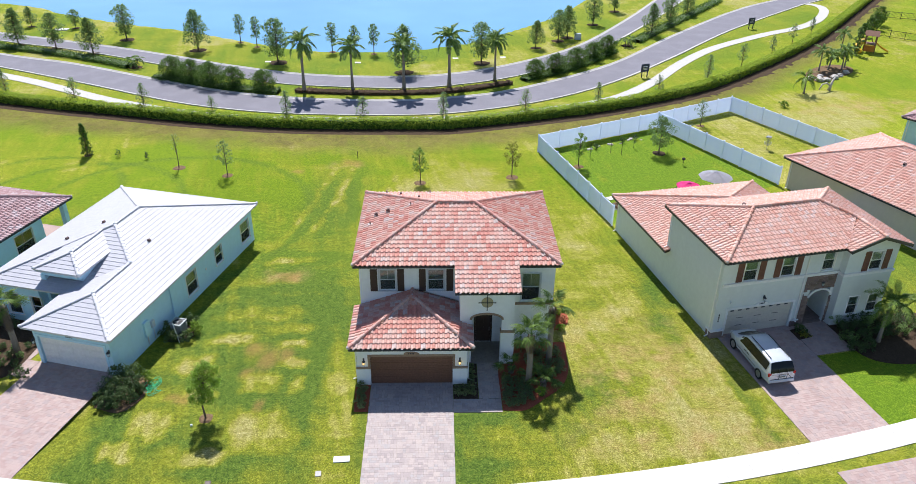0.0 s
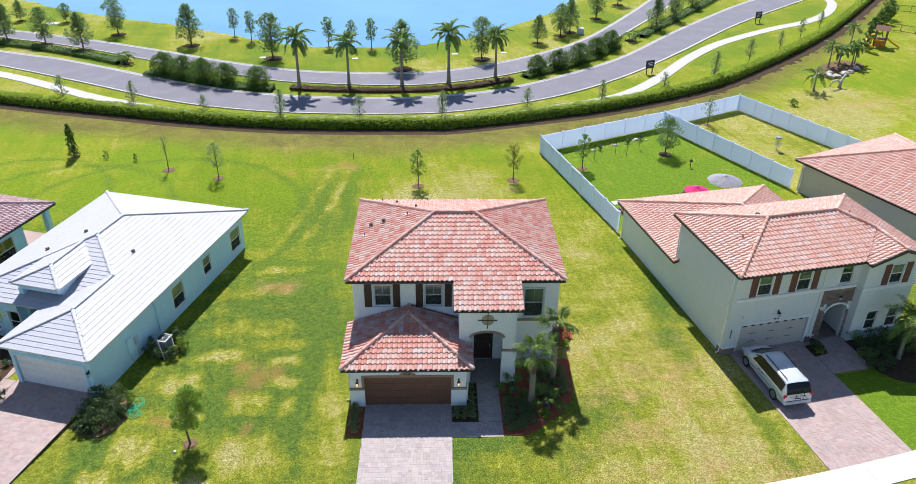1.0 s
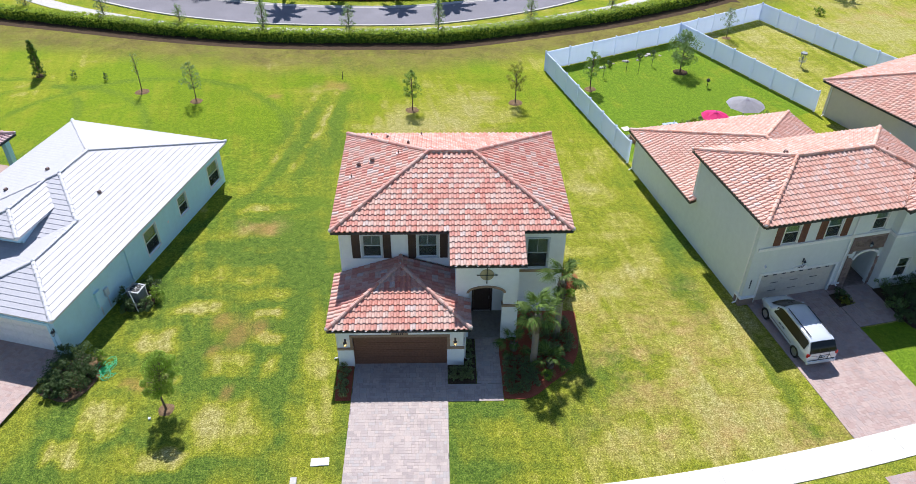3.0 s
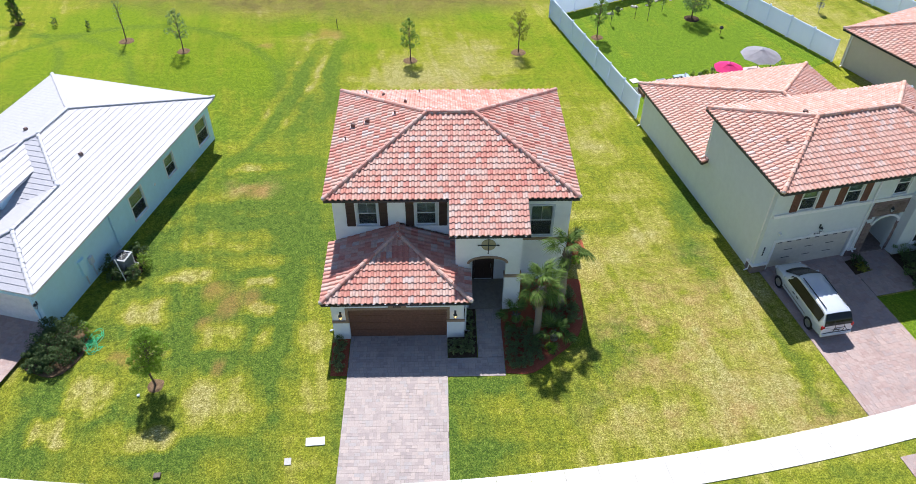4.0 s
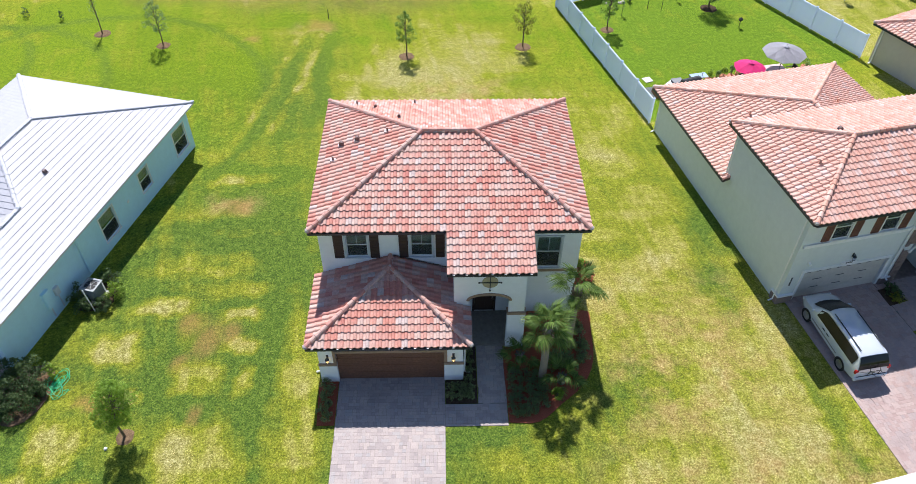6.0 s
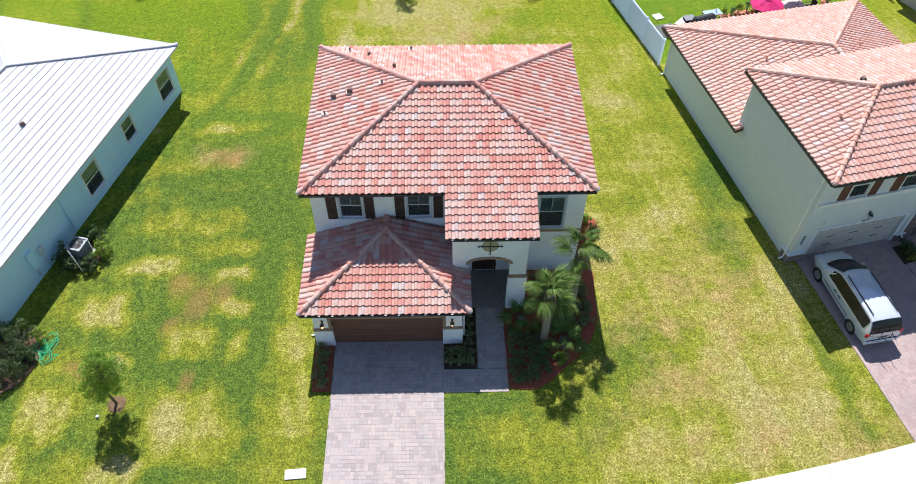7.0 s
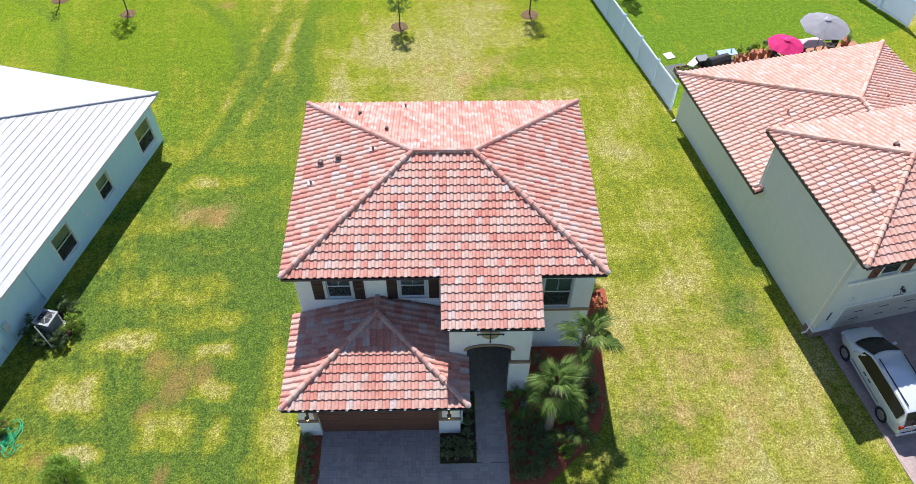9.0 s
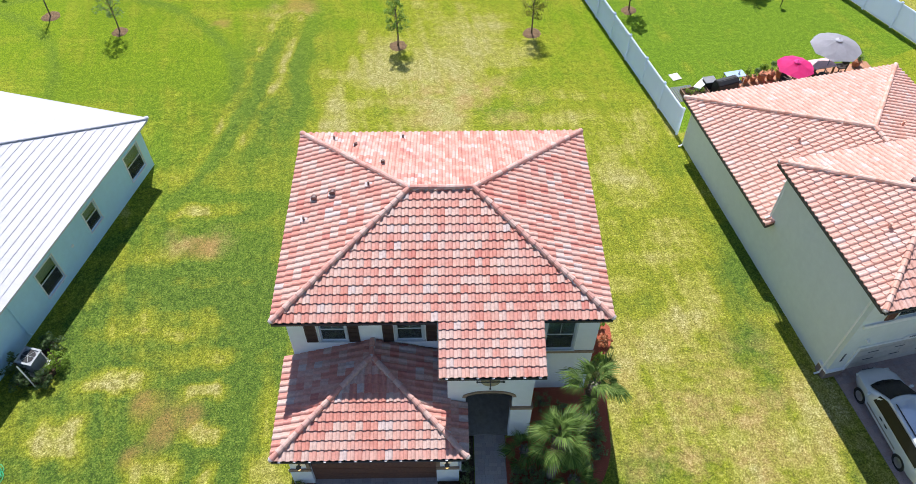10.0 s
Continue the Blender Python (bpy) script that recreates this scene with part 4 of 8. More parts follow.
    for dx, dz in ((0, 0.52), (0, -0.52), (0.5, 0), (-0.5, 0)):
        bmesh.ops.create_icosphere(bm, subdivisions=1, radius=0.045, matrix=Matrix.Translation((2.07 + dx, 1.88, 4.62 + dz)))
    part("iron_cross", bm, GUTTER_DARK, orn, "black iron cross bars")
    # garage
    gm = on_wall((-5.7, 0.0), (0.82, 0.0))
    wall(h, "garage_wall", (-5.7, 0.0), (0.82, 0.0), 0.0, 2.85, [(0.78, 5.68, 0.0, 2.12)], W)
    wall(h, "garage_wall", (0.82, 0.2), (0.82, 1.94), 0.0, 2.85, [], W)
    wall(h, "garage_wall", (-5.7, 4.1), (-5.7, 0.2), 0.0, 2.85, [], W)
    garage_door(h, gm, 0.78, 5.68, 0.02, 2.12, DOOR_WOOD, 4)
    solid(h, "garage_trim", [(0.64, 0.78, -0.03, 0.1, 1.38, 2.26), (5.68, 5.82, -0.03, 0.1, 1.38, 2.26), (0.78, 5.68, -0.03, 0.1, 2.12, 2.26)], TRIM_TAN, gm, "tan painted door surround")
    solid(h, "wainscot", [(-0.04, 0.78, -0.05, 0.0, 0.0, 1.24), (-0.05, 0.0, 0.0, 1.2, 0.0, 1.24)], W, gm)
    solid(h, "wainscot", [(5.68, 6.56, -0.05, 0.0, 0.0, 1.24), (6.52, 6.57, 0.0, 1.9, 0.0, 1.24)], W, gm)
    solid(h, "wainscot_band", [(-0.06, 0.80, -0.075, 0.0, 1.24, 1.38)], TRIM_TAN, gm)
    solid(h, "wainscot_band", [(5.66, 6.58, -0.075, 0.0, 1.24, 1.38)], TRIM_TAN, gm)
    bm = bmesh.new()
    prism(bm, [(2.78, 2.27)] + [(3.23 - 0.45 * math.cos(math.pi * i / 8), 2.33 + 0.14 * math.sin(math.pi * i / 8)) for i in range(9)] + [(3.68, 2.27)], "y", -0.05, 0.0)
    plate = part("number_plate", bm, TRIM_TAN, h, "tan arched plate over the garage door")
    plate.matrix_basis = gm
    solid(plate, "number_bar", [(3.05 + 0.1 * i, 3.11 + 0.1 * i, -0.06, -0.05, 2.31, 2.41) for i in range(4)], GUTTER_DARK)
    wall_lamp(h, gm, 0.40, 1.85, True)
    wall_lamp(h, gm, 6.10, 1.85, True)
    # roofs
    roof = hip_roof(h, -6.06, 6.65, 3.62, 13.80, 6.2, sl, TILE_RED, keep=300, keep_from=0)
    roof_face(roof, [(0.13, 3.62 - 6 * STEP), (4.08, 3.62 - 6 * STEP), (4.08, 3.62), (0.13, 3.62)], 6.2 - 6 * STEP * sl, sl, TILE_RED, gutter=GUTTER_DARK, shift=0.0162)
    for x, y, face in ((-5.0, 9.36, "l"), (-4.2, 9.40, "l"), (-3.49, 12.54, "b"), (-2.17, 10.84, "b")):
        d = x + 6.06 if face == "l" else 13.8 - y
        roof_vent(roof, x, y, 6.27 + d * sl, 0.7 if face == "l" else 0.45)
    for x, y, face in ((-5.33, 8.35, "l"), (-2.68, 9.44, "l"), (-4.51, 13.17, "b"), (-1.44, 13.25, "b")):
        d = x + 6.06 if face == "l" else 13.8 - y
        pipe = new("vent_pipe")
        pipe.parent = h
        solid(pipe, "flashing", [(x - 0.15, x + 0.15, y - 0.12, y + 0.12, 6.24 + d * sl, 6.30 + d * sl)], MORTAR)
        bm = bmesh.new()
        tube(bm, [(x, y, 6.2 + d * sl), (x, y, 6.48 + d * sl)], 0.045, 8)
        part("pipe", bm, VENT, pipe)
    gr = new("garage_roof")
    gr.parent = h
    z, ya, xm = 2.95, -0.33, -2.4775
    yt = ya + 3.6425
    roof_face(gr, [(-6.12, ya), (1.165, ya), (xm, yt)], z, sl, TILE_RED, gutter=GUTTER_DARK, keep=110)
    roof_face(gr, [(-6.12, 4.1), (-6.12, ya), (xm, yt), (xm, 4.1)], z, sl, TILE_RED)
    xi = 1.165 - 2 * STEP
    roof_face(gr, [(1.165, ya), (1.165, 1.94), (xi, 1.94), (xi, ya + 2 * STEP)], z, sl, TILE_RED)
    roof_face(gr, [(xi, ya + 2 * STEP), (xi, 4.1), (xm, 4.1), (xm, yt)], z + 2 * STEP * sl, sl, TILE_RED)
    zt = z + 3.6425 * sl + 0.03
    ridge_caps(gr, [((-6.12, ya, z + 0.03), (xm, yt, zt)), ((1.165, ya, z + 0.03), (xm, yt, zt)), ((xm, yt, zt), (xm, 4.1, zt))])
    # pale hangers along the dark gutters
    for x0, x1, y, zg in ((0.13, 4.08, 3.62 - 6 * STEP, 6.2 - 6 * STEP * sl), (-6.12, 1.165, ya, z)):
        for i in range(int((x1 - x0) / 0.5642)):
            x = x0 + 0.3 + i * 0.5642
            solid(h, "gutter_hanger", [(x - 0.05, x + 0.05, y - 0.112, y + 0.03, zg - 0.012, zg + 0.0)], TRIM_WHITE)
    downspout(h, -5.75, 0.5, 0.0, 2.75, TRIM_WHITE, (-1, 0))
    downspout(h, 0.86, 0.35, 0.0, 2.75, TRIM_WHITE, (1, 0))
    return h


def roof_vent(roof, x, y, z, s=1.0):
    """A curved gooseneck hood on a flashing plate, its mouth turned down the slope."""
    v = new("roof_vent")
    v.parent = roof.parent
    tagged(v, "dark hooded roof vent")
    bm = bmesh.new()
    box(bm, x - 0.24 * s, x + 0.2 * s, y - 0.17 * s, y + 0.17 * s, z - 0.06, z + 0.035)
    part("flashing", bm, MORTAR, v)
    bm = bmesh.new()
    n, w = 9, 0.12 * s
    arc = [(x + 0.02 * s + 0.16 * s * math.cos(math.pi * k / (n - 1)), z + 0.16 * s + 0.2 * s * math.sin(math.pi * k / (n - 1))) for k in range(n)]
    prism(bm, [(x + 0.18 * s, z - 0.03)] + arc + [(x - 0.14 * s, z + 0.1 * s), (x - 0.05 * s, z + 0.14 * s), (x, z - 0.03)], "y", y - w, y + w)
    bmesh.ops.triangulate(bm, faces=[f for f in bm.faces if len(f.verts) > 4])
    part("hood", bm, VENT, v)
    bm = bmesh.new()
    box(bm, x - 0.165 * s, x - 0.145 * s, y - w * 0.85, y + w * 0.85, z + 0.06 * s, z + 0.24 * s)
    part("mouth", bm, TYRE_DARK, v)


TYRE_DARK = plain("vent_mouth", (0.015, 0.014, 0.014), 0.8, vary=0.2)
CHROME = plain("brushed_metal", (0.6, 0.6, 0.6), 0.3, 1.0)
DISC_TAN = plain("tan_disc", (0.36, 0.32, 0.20), 0.7)
VENT = plain("vent_metal", (0.16, 0.10, 0.09), 0.5, vary=0.3)
main_house()


# ---- the peach-roofed house ----
def right_house():
    h = thing("house", 16.89, 39.76, 0, 12, "cream stucco two-storey house with a peach tile roof", "house")
    sl, z, W = 0.345, 6.2, STUCCO_CREAM
    # walls
    fm = on_wall((0.35, 0.65), (9.0, 0.65))
    wins = [(1.88, 2.82, 4.2, 5.72), (4.58, 5.5, 4.2, 5.72), (7.6, 8.45, 4.3, 5.72)]
    wall(h, "wall", (0.35, 0.65), (9.0, 0.65), 0.0, 6.1, [(a - 0.35, b - 0.35, c, d) for a, b, c, d in wins] + [(0.95, 5.75, 0.0, 2.05), (6.85, 8.4, 0.0, 2.85)], W)
    wall(h, "wall", (0.35, 7.65), (0.35, 0.65), 0.0, 6.1, [], W, butt=True)
    wall(h, "wall", (12.7, 0.1), (12.7, 7.65), 0.0, 6.1, [], W, butt=True)
    wall(h, "wall", (12.7, 7.65), (0.35, 7.65), 0.0, 6.1, [], W)
    wm = on_wall((9.0, 0.1), (12.7, 0.1))
    wwins = [(10.72, 11.62, 4.22, 5.6), (9.95, 10.75, 0.8, 2.2), (11.5, 12.3, 0.8, 2.2)]
    wall(h, "wing_wall", (9.0, 0.1), (12.7, 0.1), 0.0, 6.1, [(a - 9.0, b - 9.0, c, d) for a, b, c, d in wwins], W)
    wall(h, "wing_wall", (9.0, 0.85), (9.0, 0.3), 0.0, 6.1, [], W)
    bm = bmesh.new()
    prism(bm, [(9.0, 6.1), (12.7, 6.1), (10.8, 6.78)], "y", 0.1, 0.3)
    part("gable_wall", bm, W, h)
    wall(h, "rear_wall", (0.35, 16.0), (0.35, 7.65), 0.0, 2.9, [], W)
    wall(h, "rear_wall", (12.3, 16.0), (0.55, 16.0), 0.0, 2.9, [(3.0, 6.5, 0.0, 2.2)], W)
    wall(h, "rear_wall", (12.3, 7.65), (12.3, 15.8), 0.0, 2.9, [], W)
    for a, b, c, d in wins:
        window(h, fm, a - 0.35, b - 0.35, c, d, TRIM_WHITE, 0.06, blind=1.0)
    for a, b, c, d in wwins:
        window(h, wm, a - 9.0, b - 9.0, c, d, TRIM_WHITE, 0.06, blind=1.0 if c > 3 else 0.4)
    for a, b in ((1.36, 1.78), (2.92, 3.34), (4.06, 4.48), (5.6, 6.02)):
        shutter(h, fm, a - 0.35, b - 0.35, 4.2, 5.78, SHUTTER_RUST)
    for a, b in ((10.2, 10.62), (11.74, 12.16)):
        shutter(h, wm, a - 9.0, b - 9.0, 4.2, 5.66, SHUTTER_RUST)
    solid(h, "band", [(0.5, 8.94, 0.56, 0.65, 3.93, 4.13)], TRIM_WHITE)
    solid(h, "band", [(8.91, 12.76, 0.01, 0.1, 3.93, 4.13), (8.91, 9.0, 0.1, 0.65, 3.93, 4.13)], TRIM_WHITE)
    solid(h, "upper_floor", [(0.6, 12.4, 0.9, 7.4, 3.0, 3.2)], TRIM_WHITE)
    solid(h, "floor_slab", [(0.55, 12.3, 0.9, 15.8, 0.0, 0.1)], CONCRETE)
    # stone entry
    stone = new("stone_facing")
    stone.parent = h
    rng = random.Random(4)
    row = 0.0
    me_cache = {}
    while row < 3.9:
        x = 6.7 - rng.random() * 0.2
        while x < 8.98:
            w = rng.choice((0.25, 0.35, 0.45))
            a, b = max(x, 6.7), min(x + w - 0.012, 8.95)
            cx = (a + b) / 2
            if row < 2.2:
                if a < 7.19 < b:
                    b = 7.19
                elif a < 8.76 < b:
                    a = 8.76
                cx = (a + b) / 2
            free = row > 2.75 or (not 7.19 < cx < 8.76) if row < 2.2 else row > 2.75 or not (a < 8.9 and b > 7.06)
            if b - a > 0.05 and free:
                key = round(b - a, 2)
                if key not in me_cache:
                    bm = bmesh.new()
                    box(bm, -key / 2, key / 2, -0.05, 0.0, 0.0, 0.138, 0.01)
                    me_cache[key] = bpy.data.meshes.new("stone")
                    bm.to_mesh(me_cache[key])
                    bm.free()
                    me_cache[key].materials.append(STONE)
                ob = new("stone", me_cache[key])
                ob.parent = stone
                ob.location = (cx, 0.648 - rng.random() * 0.02, row)
            x += w
        row += 0.15
    bm = bmesh.new()
    arch_trim(bm, 7.2, 8.75, 2.25, 0.5, 0.54, 0.6, 0.13)
    part("arch_trim", bm, TRIM_WHITE, h)
    solid(h, "entry_side_wall", [(6.75, 6.95, 0.86, 3.8, 0.0, 2.9)], W)
    solid(h, "entry_side_wall", [(8.95, 9.15, 0.86, 3.8, 0.0, 2.9)], W)
    solid(h, "entry_back_wall", [(6.95, 8.95, 3.6, 3.8, 0.0, 2.9), (6.95, 8.95, 0.86, 3.6, 2.85, 2.9)], W)
    # floor colour darkened to stand in for shade inside the arch
    solid(h, "entry_floor", [(6.95, 8.95, 0.9, 3.6, 0.101, 0.115), (6.96, 8.94, 0.66, 0.9, 0.0, 0.115)], ENTRY_PAVING, label="paved entry floor coloured dark for the shade under the arch")
    solid(h, "front_door", [(7.4, 8.4, 3.53, 3.59, 0.1, 2.2)], DOOR_DARK)
    gm = fm
    garage_door(h, gm, 0.95, 5.75, 0.02, 2.05, DOOR_ALMOND, 4, 4, False)
    dash = []
    for k in range(8):
        dash.append((1.2 + k * 0.57, 1.45 + k * 0.57, 0.085, 0.1, 1.84, 1.93))
    for c in (2.0, 3.3, 4.6):
        for zz in (0.65, 1.25):
            dash.append((c - 0.25, c + 0.25, 0.085, 0.1, zz, zz + 0.03))
    for d in dash:
        solid(h, "hinge_strap", [d], GUTTER_DARK, gm, "black strap hinge")
    solid(h, "garage_trim", [(0.8, 0.95, -0.04, 0.06, 0.45, 2.2), (5.75, 5.9, -0.04, 0.06, 0.45, 2.2), (0.95, 5.75, -0.04, 0.06, 2.05, 2.2)], TRIM_WHITE, gm)
    bm = bmesh.new()
    prism(bm, [(2.9, 2.21)] + [(3.35 - 0.45 * math.cos(math.pi * i / 8), 2.25 + 0.14 * math.sin(math.pi * i / 8)) for i in range(9)] + [(3.8, 2.21)], "y", -0.06, 0.0)
    plate = part("number_plate", bm, TRIM_WHITE, h)
    plate.matrix_basis = gm
    solid(plate, "number_bar", [(3.15 + 0.1 * i, 3.21 + 0.1 * i, -0.07, -0.06, 2.25, 2.35) for i in range(4)], GUTTER_DARK)
    solid(h, "number_bar", [(0.32, 0.4, -0.02, 0.0, 1.7 - 0.16 * i, 1.82 - 0.16 * i) for i in range(4)], GUTTER_DARK, gm)
    solid(h, "stone_base", [(-0.08, 0.8, -0.09, 0.0, 0.0, 0.5), (-0.09, 0.0, 0.0, 0.5, 0.0, 0.5)], STONE, gm)
    solid(h, "stone_base", [(5.9, 6.45, -0.09, 0.0, 0.0, 0.5)], STONE, gm)
    solid(h, "base_cap", [(-0.11, 0.8, -0.12, 0.0, 0.5, 0.58), (-0.12, 0.0, 0.0, 0.55, 0.5, 0.58)], TRIM_WHITE, gm)
    solid(h, "base_cap", [(5.9, 6.45, -0.12, 0.0, 0.5, 0.58)], TRIM_WHITE, gm)
    wall_lamp(h, gm, 3.4, 2.75)
    wall_lamp(h, gm, 7.6, 3.35)
    solid(h, "flood_light", [(0.88, 1.02, -0.04, 0.0, 2.68, 2.82), (0.90, 1.0, -0.16, -0.04, 2.66, 2.76)], TRIM_WHITE, gm, label="small white flood light")
    downspout(h, 0.33, 0.85, 0.0, 6.0, TRIM_WHITE, (-1, 0))
    downspout(h, 6.45, 0.64, 0.5, 6.0, TRIM_WHITE, (0, -1))
    downspout(h, 0.33, 7.5, 3.1, 6.0, TRIM_WHITE, (-1, 0))
    downspout(h, 0.33, 15.8, 0.0, 2.8, TRIM_WHITE, (-1, 0))
    # roofs
    T = TILE_PEACH
    r = new("roof")
    r.parent = h
    G = GUTTER_DARK
    roof_face(r, [(0, 0), (8.5, 0), (10.78, 2.28), (9.02, 4.05), (4.05, 4.05)], z, sl, T, keep=300, gutter=G)
    roof_face(r, [(0, 8.1), (0, 0), (4.05, 4.05)], z, sl, T, gutter=G)
    roof_face(r, [(13.05, 8.1), (0, 8.1), (4.05, 4.05), (9.0, 4.05)], z, sl, T)
    d7 = 7 * STEP
    roof_face(r, [(13.05, -0.5), (13.05, 8.1), (13.05 - d7, 8.1 - d7), (13.05 - d7, -0.5)], z, sl, T)
    roof_face(r, [(13.05 - d7, 2.28), (13.05 - d7, 8.1 - d7), (9.0, 4.05)], z + d7 * sl, sl, T)
    roof_face(r, [(8.5, 0.0), (8.5, -0.5), (10.78, -0.5), (10.78, 2.28)], z, sl, T)
    for x0, x1, za, zb in ((8.5, 10.78, z, z + 2.28 * sl), (10.78, 13.05, z + 2.28 * sl, z)):
        bm = bmesh.new()
        prism(bm, [(x0, za - 0.18), (x1, zb - 0.18), (x1, zb + 0.05), (x0, za + 0.05)], "y", -0.54, -0.5)
        part("barge_board", bm, GUTTER_DARK, r)
    zt = z + 4.05 * sl + 0.03
    zw = z + 2.28 * sl + 0.03
    ridge_caps(r, [((0, 0, z + 0.03), (4.05, 4.05, zt)), ((0, 8.1, z + 0.03), (4.05, 4.05, zt)), ((4.05, 4.05, zt), (9.0, 4.05, zt)), ((13.05, 8.1, z + 0.03), (9.0, 4.05, zt)),
                   ((10.78, 2.28, zw), (9.0, 4.05, zt)), ((10.78, -0.5, zw), (10.78, 2.28, zw))], CAP_PEACH)
    roof_vent(r, 3.9, 4.9, z + 3.2 * sl, 0.7)
    for x, y in ((1.9, 3.2), (9.9, 3.9)):
        bm = bmesh.new()
        zz = z + (x if x < 5 else 13.05 - x) * sl
        tube(bm, [(x, y, zz), (x, y, zz + 0.3)], 0.06, 8)
        part("vent_pipe", bm, CAP_PEACH, r)
    low = new("rear_roof")
    low.parent = h
    z = 3.0
    roof_face(low, [(0, 16.5), (0, 7.15), (6.4, 7.15), (6.4, 10.1)], z, sl, T, gutter=G)
    roof_face(low, [(12.8, 16.5), (0, 16.5), (6.4, 10.1)], z, sl, T)
    roof_face(low, [(12.8, 7.7), (12.8, 16.5), (6.4, 10.1), (6.4, 7.7)], z, sl, T)
    zt = z + 6.4 * sl + 0.03
    ridge_caps(low, [((0, 16.5, z + 0.03), (6.4, 10.1, zt)), ((12.8, 16.5, z + 0.03), (6.4, 10.1, zt)), ((6.4, 7.9, zt), (6.4, 10.1, zt))], CAP_PEACH)
    for x, y in ((3.3, 11.0), (8.6, 10.6)):
        bm = bmesh.new()
        zz = z + min(x, 12.8 - x) * sl
        tube(bm, [(x, y, zz), (x, y, zz + 0.3)], 0.06, 8)
        part("vent_pipe", bm, CAP_PEACH, low)
    return h


STONE = paver_material("stacked_stone", [(0.0, (0.17, 0.12, 0.10)), (0.4, (0.26, 0.19, 0.16)), (0.75, (0.22, 0.16, 0.15)), (1.0, (0.34, 0.27, 0.23))])
# entry paving with the recess's shade put into its base colour
ENTRY_PAVING = plain("shaded_entry_paver", (0.20, 0.15, 0.13), 0.85, vary=0.25, scale=6, bump=0.3)
DOOR_ALMOND = plain("almond_garage_door", (0.58, 0.54, 0.47), 0.5, vary=0.06)
right_house()


# ---- the white-roofed house ----
def white_house():
    h = thing("house", -20.19, 36.53, 0, -15, "pale blue single-storey house with a white flat-tile roof", "house")
    sl, z, W, T = 0.31, 2.93, STUCCO_BLUE, TILE_WHITE
    sm = on_wall((-0.4, 0.4), (-0.4, 18.4))
    wins = [(8.25, 9.55, 0.45, 2.1), (12.15, 13.15, 0.75, 2.08), (16.05, 17.4, 0.45, 2.1)]
    wall(h, "wall", (-0.4, 0.4), (-0.4, 18.4), -0.3, 2.85, wins, W, butt=True)
    # half blinds added here in place of lawn reflected in the upper panes
    for a, b, c, d in wins:
        window(h, sm, a, b, c, d, TRIM_WHITE, 0.05, blind=0.5)
    wall(h, "wall", (-0.4, 18.4), (-11.8, 18.4), -0.3, 2.85, [], W)
    wall(h, "wall", (-11.8, 18.4), (-11.8, 3.9), 0.0, 2.85, [], W, butt=True)
    gm = on_wall((-5.75, 0.4), (-0.4, 0.4))
    wall(h, "garage_wall", (-5.75, 0.4), (-0.4, 0.4), 0.0, 2.85, [(0.3, 4.9, 0.0, 2.1)], W)
    wall(h, "garage_wall", (-5.75, 7.0), (-5.75, 0.6), 0.0, 2.85, [], W)
    garage_door(h, gm, 0.3, 4.9, 0.02, 2.1, TRIM_WHITE, 4, 4, False)
    solid(h, "garage_trim", [(0.14, 0.3, -0.05, 0.05, 0.0, 2.26), (4.9, 5.06, -0.05, 0.05, 0.0, 2.26), (0.3, 4.9, -0.05, 0.05, 2.1, 2.26)], W, gm)
    solid(h, "number_bar", [(2.35 + 0.13 * i, 2.44 + 0.13 * i, -0.02, 0.0, 2.36, 2.5) for i in range(4)], GUTTER_DARK, gm)
    wall_lamp(h, gm, 0.0, 1.8)
    wall_lamp(h, gm, 5.22, 1.8)
    bm_wins = [(1.0, 2.0, 0.6, 2.2), (2.9, 3.7, 0.6, 2.2)]
    wall(h, "wall", (-11.8, 3.9), (-8.1, 3.9), 0.0, 2.85, bm_wins, W)
    fm = on_wall((-11.8, 3.9), (-8.1, 3.9))
    for a, b, c, d in bm_wins:
        window(h, fm, a, b, c, d, TRIM_WHITE, 0.05)
    wall(h, "entry_wall", (-8.1, 7.0), (-5.95, 7.0), 0.0, 3.4, [], W)
    wall(h, "entry_wall", (-8.1, 4.1), (-8.1, 7.0), 0.0, 2.85, [], W)
    solid(h, "front_door", [(-7.5, -6.5, 6.92, 6.99, 0.1, 2.3)], DOOR_DARK)
    # entry tower: beam, corner brackets
    solid(h, "tower_beam", [(-8.15, -5.25, 4.6, 4.85, 3.55, 4.15), (-8.15, -7.9, 4.85, 7.2, 3.55, 4.15), (-5.5, -5.25, 4.85, 7.2, 3.35, 4.15)], W)
    for x in (-8.05, -5.45):
        bm = bmesh.new()
        prism(bm, [(4.55, 4.1), (4.32, 4.1), (4.55, 3.7)], "x", x - 0.06, x + 0.06)
        part("bracket", bm, TRIM_WHITE, h)
    solid(h, "column", [(-8.2, -7.85, 4.55, 4.9, 0.0, 3.6)], W)
    solid(h, "porch_floor", [(-7.9, -5.95, 3.5, 6.9, 0.0, 0.1)], PAVER_PINK)
    solid(h, "meter_box", [(3.1, 3.55, -0.16, 0.0, 0.7, 1.75)], W, sm, "pale blue painted utility box")
    solid(h, "meter_box", [(3.85, 4.15, -0.14, 0.0, 0.9, 1.4)], FRAME_BLUE, sm)
    bm = bmesh.new()
    tube(bm, [(3.3, -0.06, 0.7), (3.3, -0.06, 0.0)], 0.04, 6)
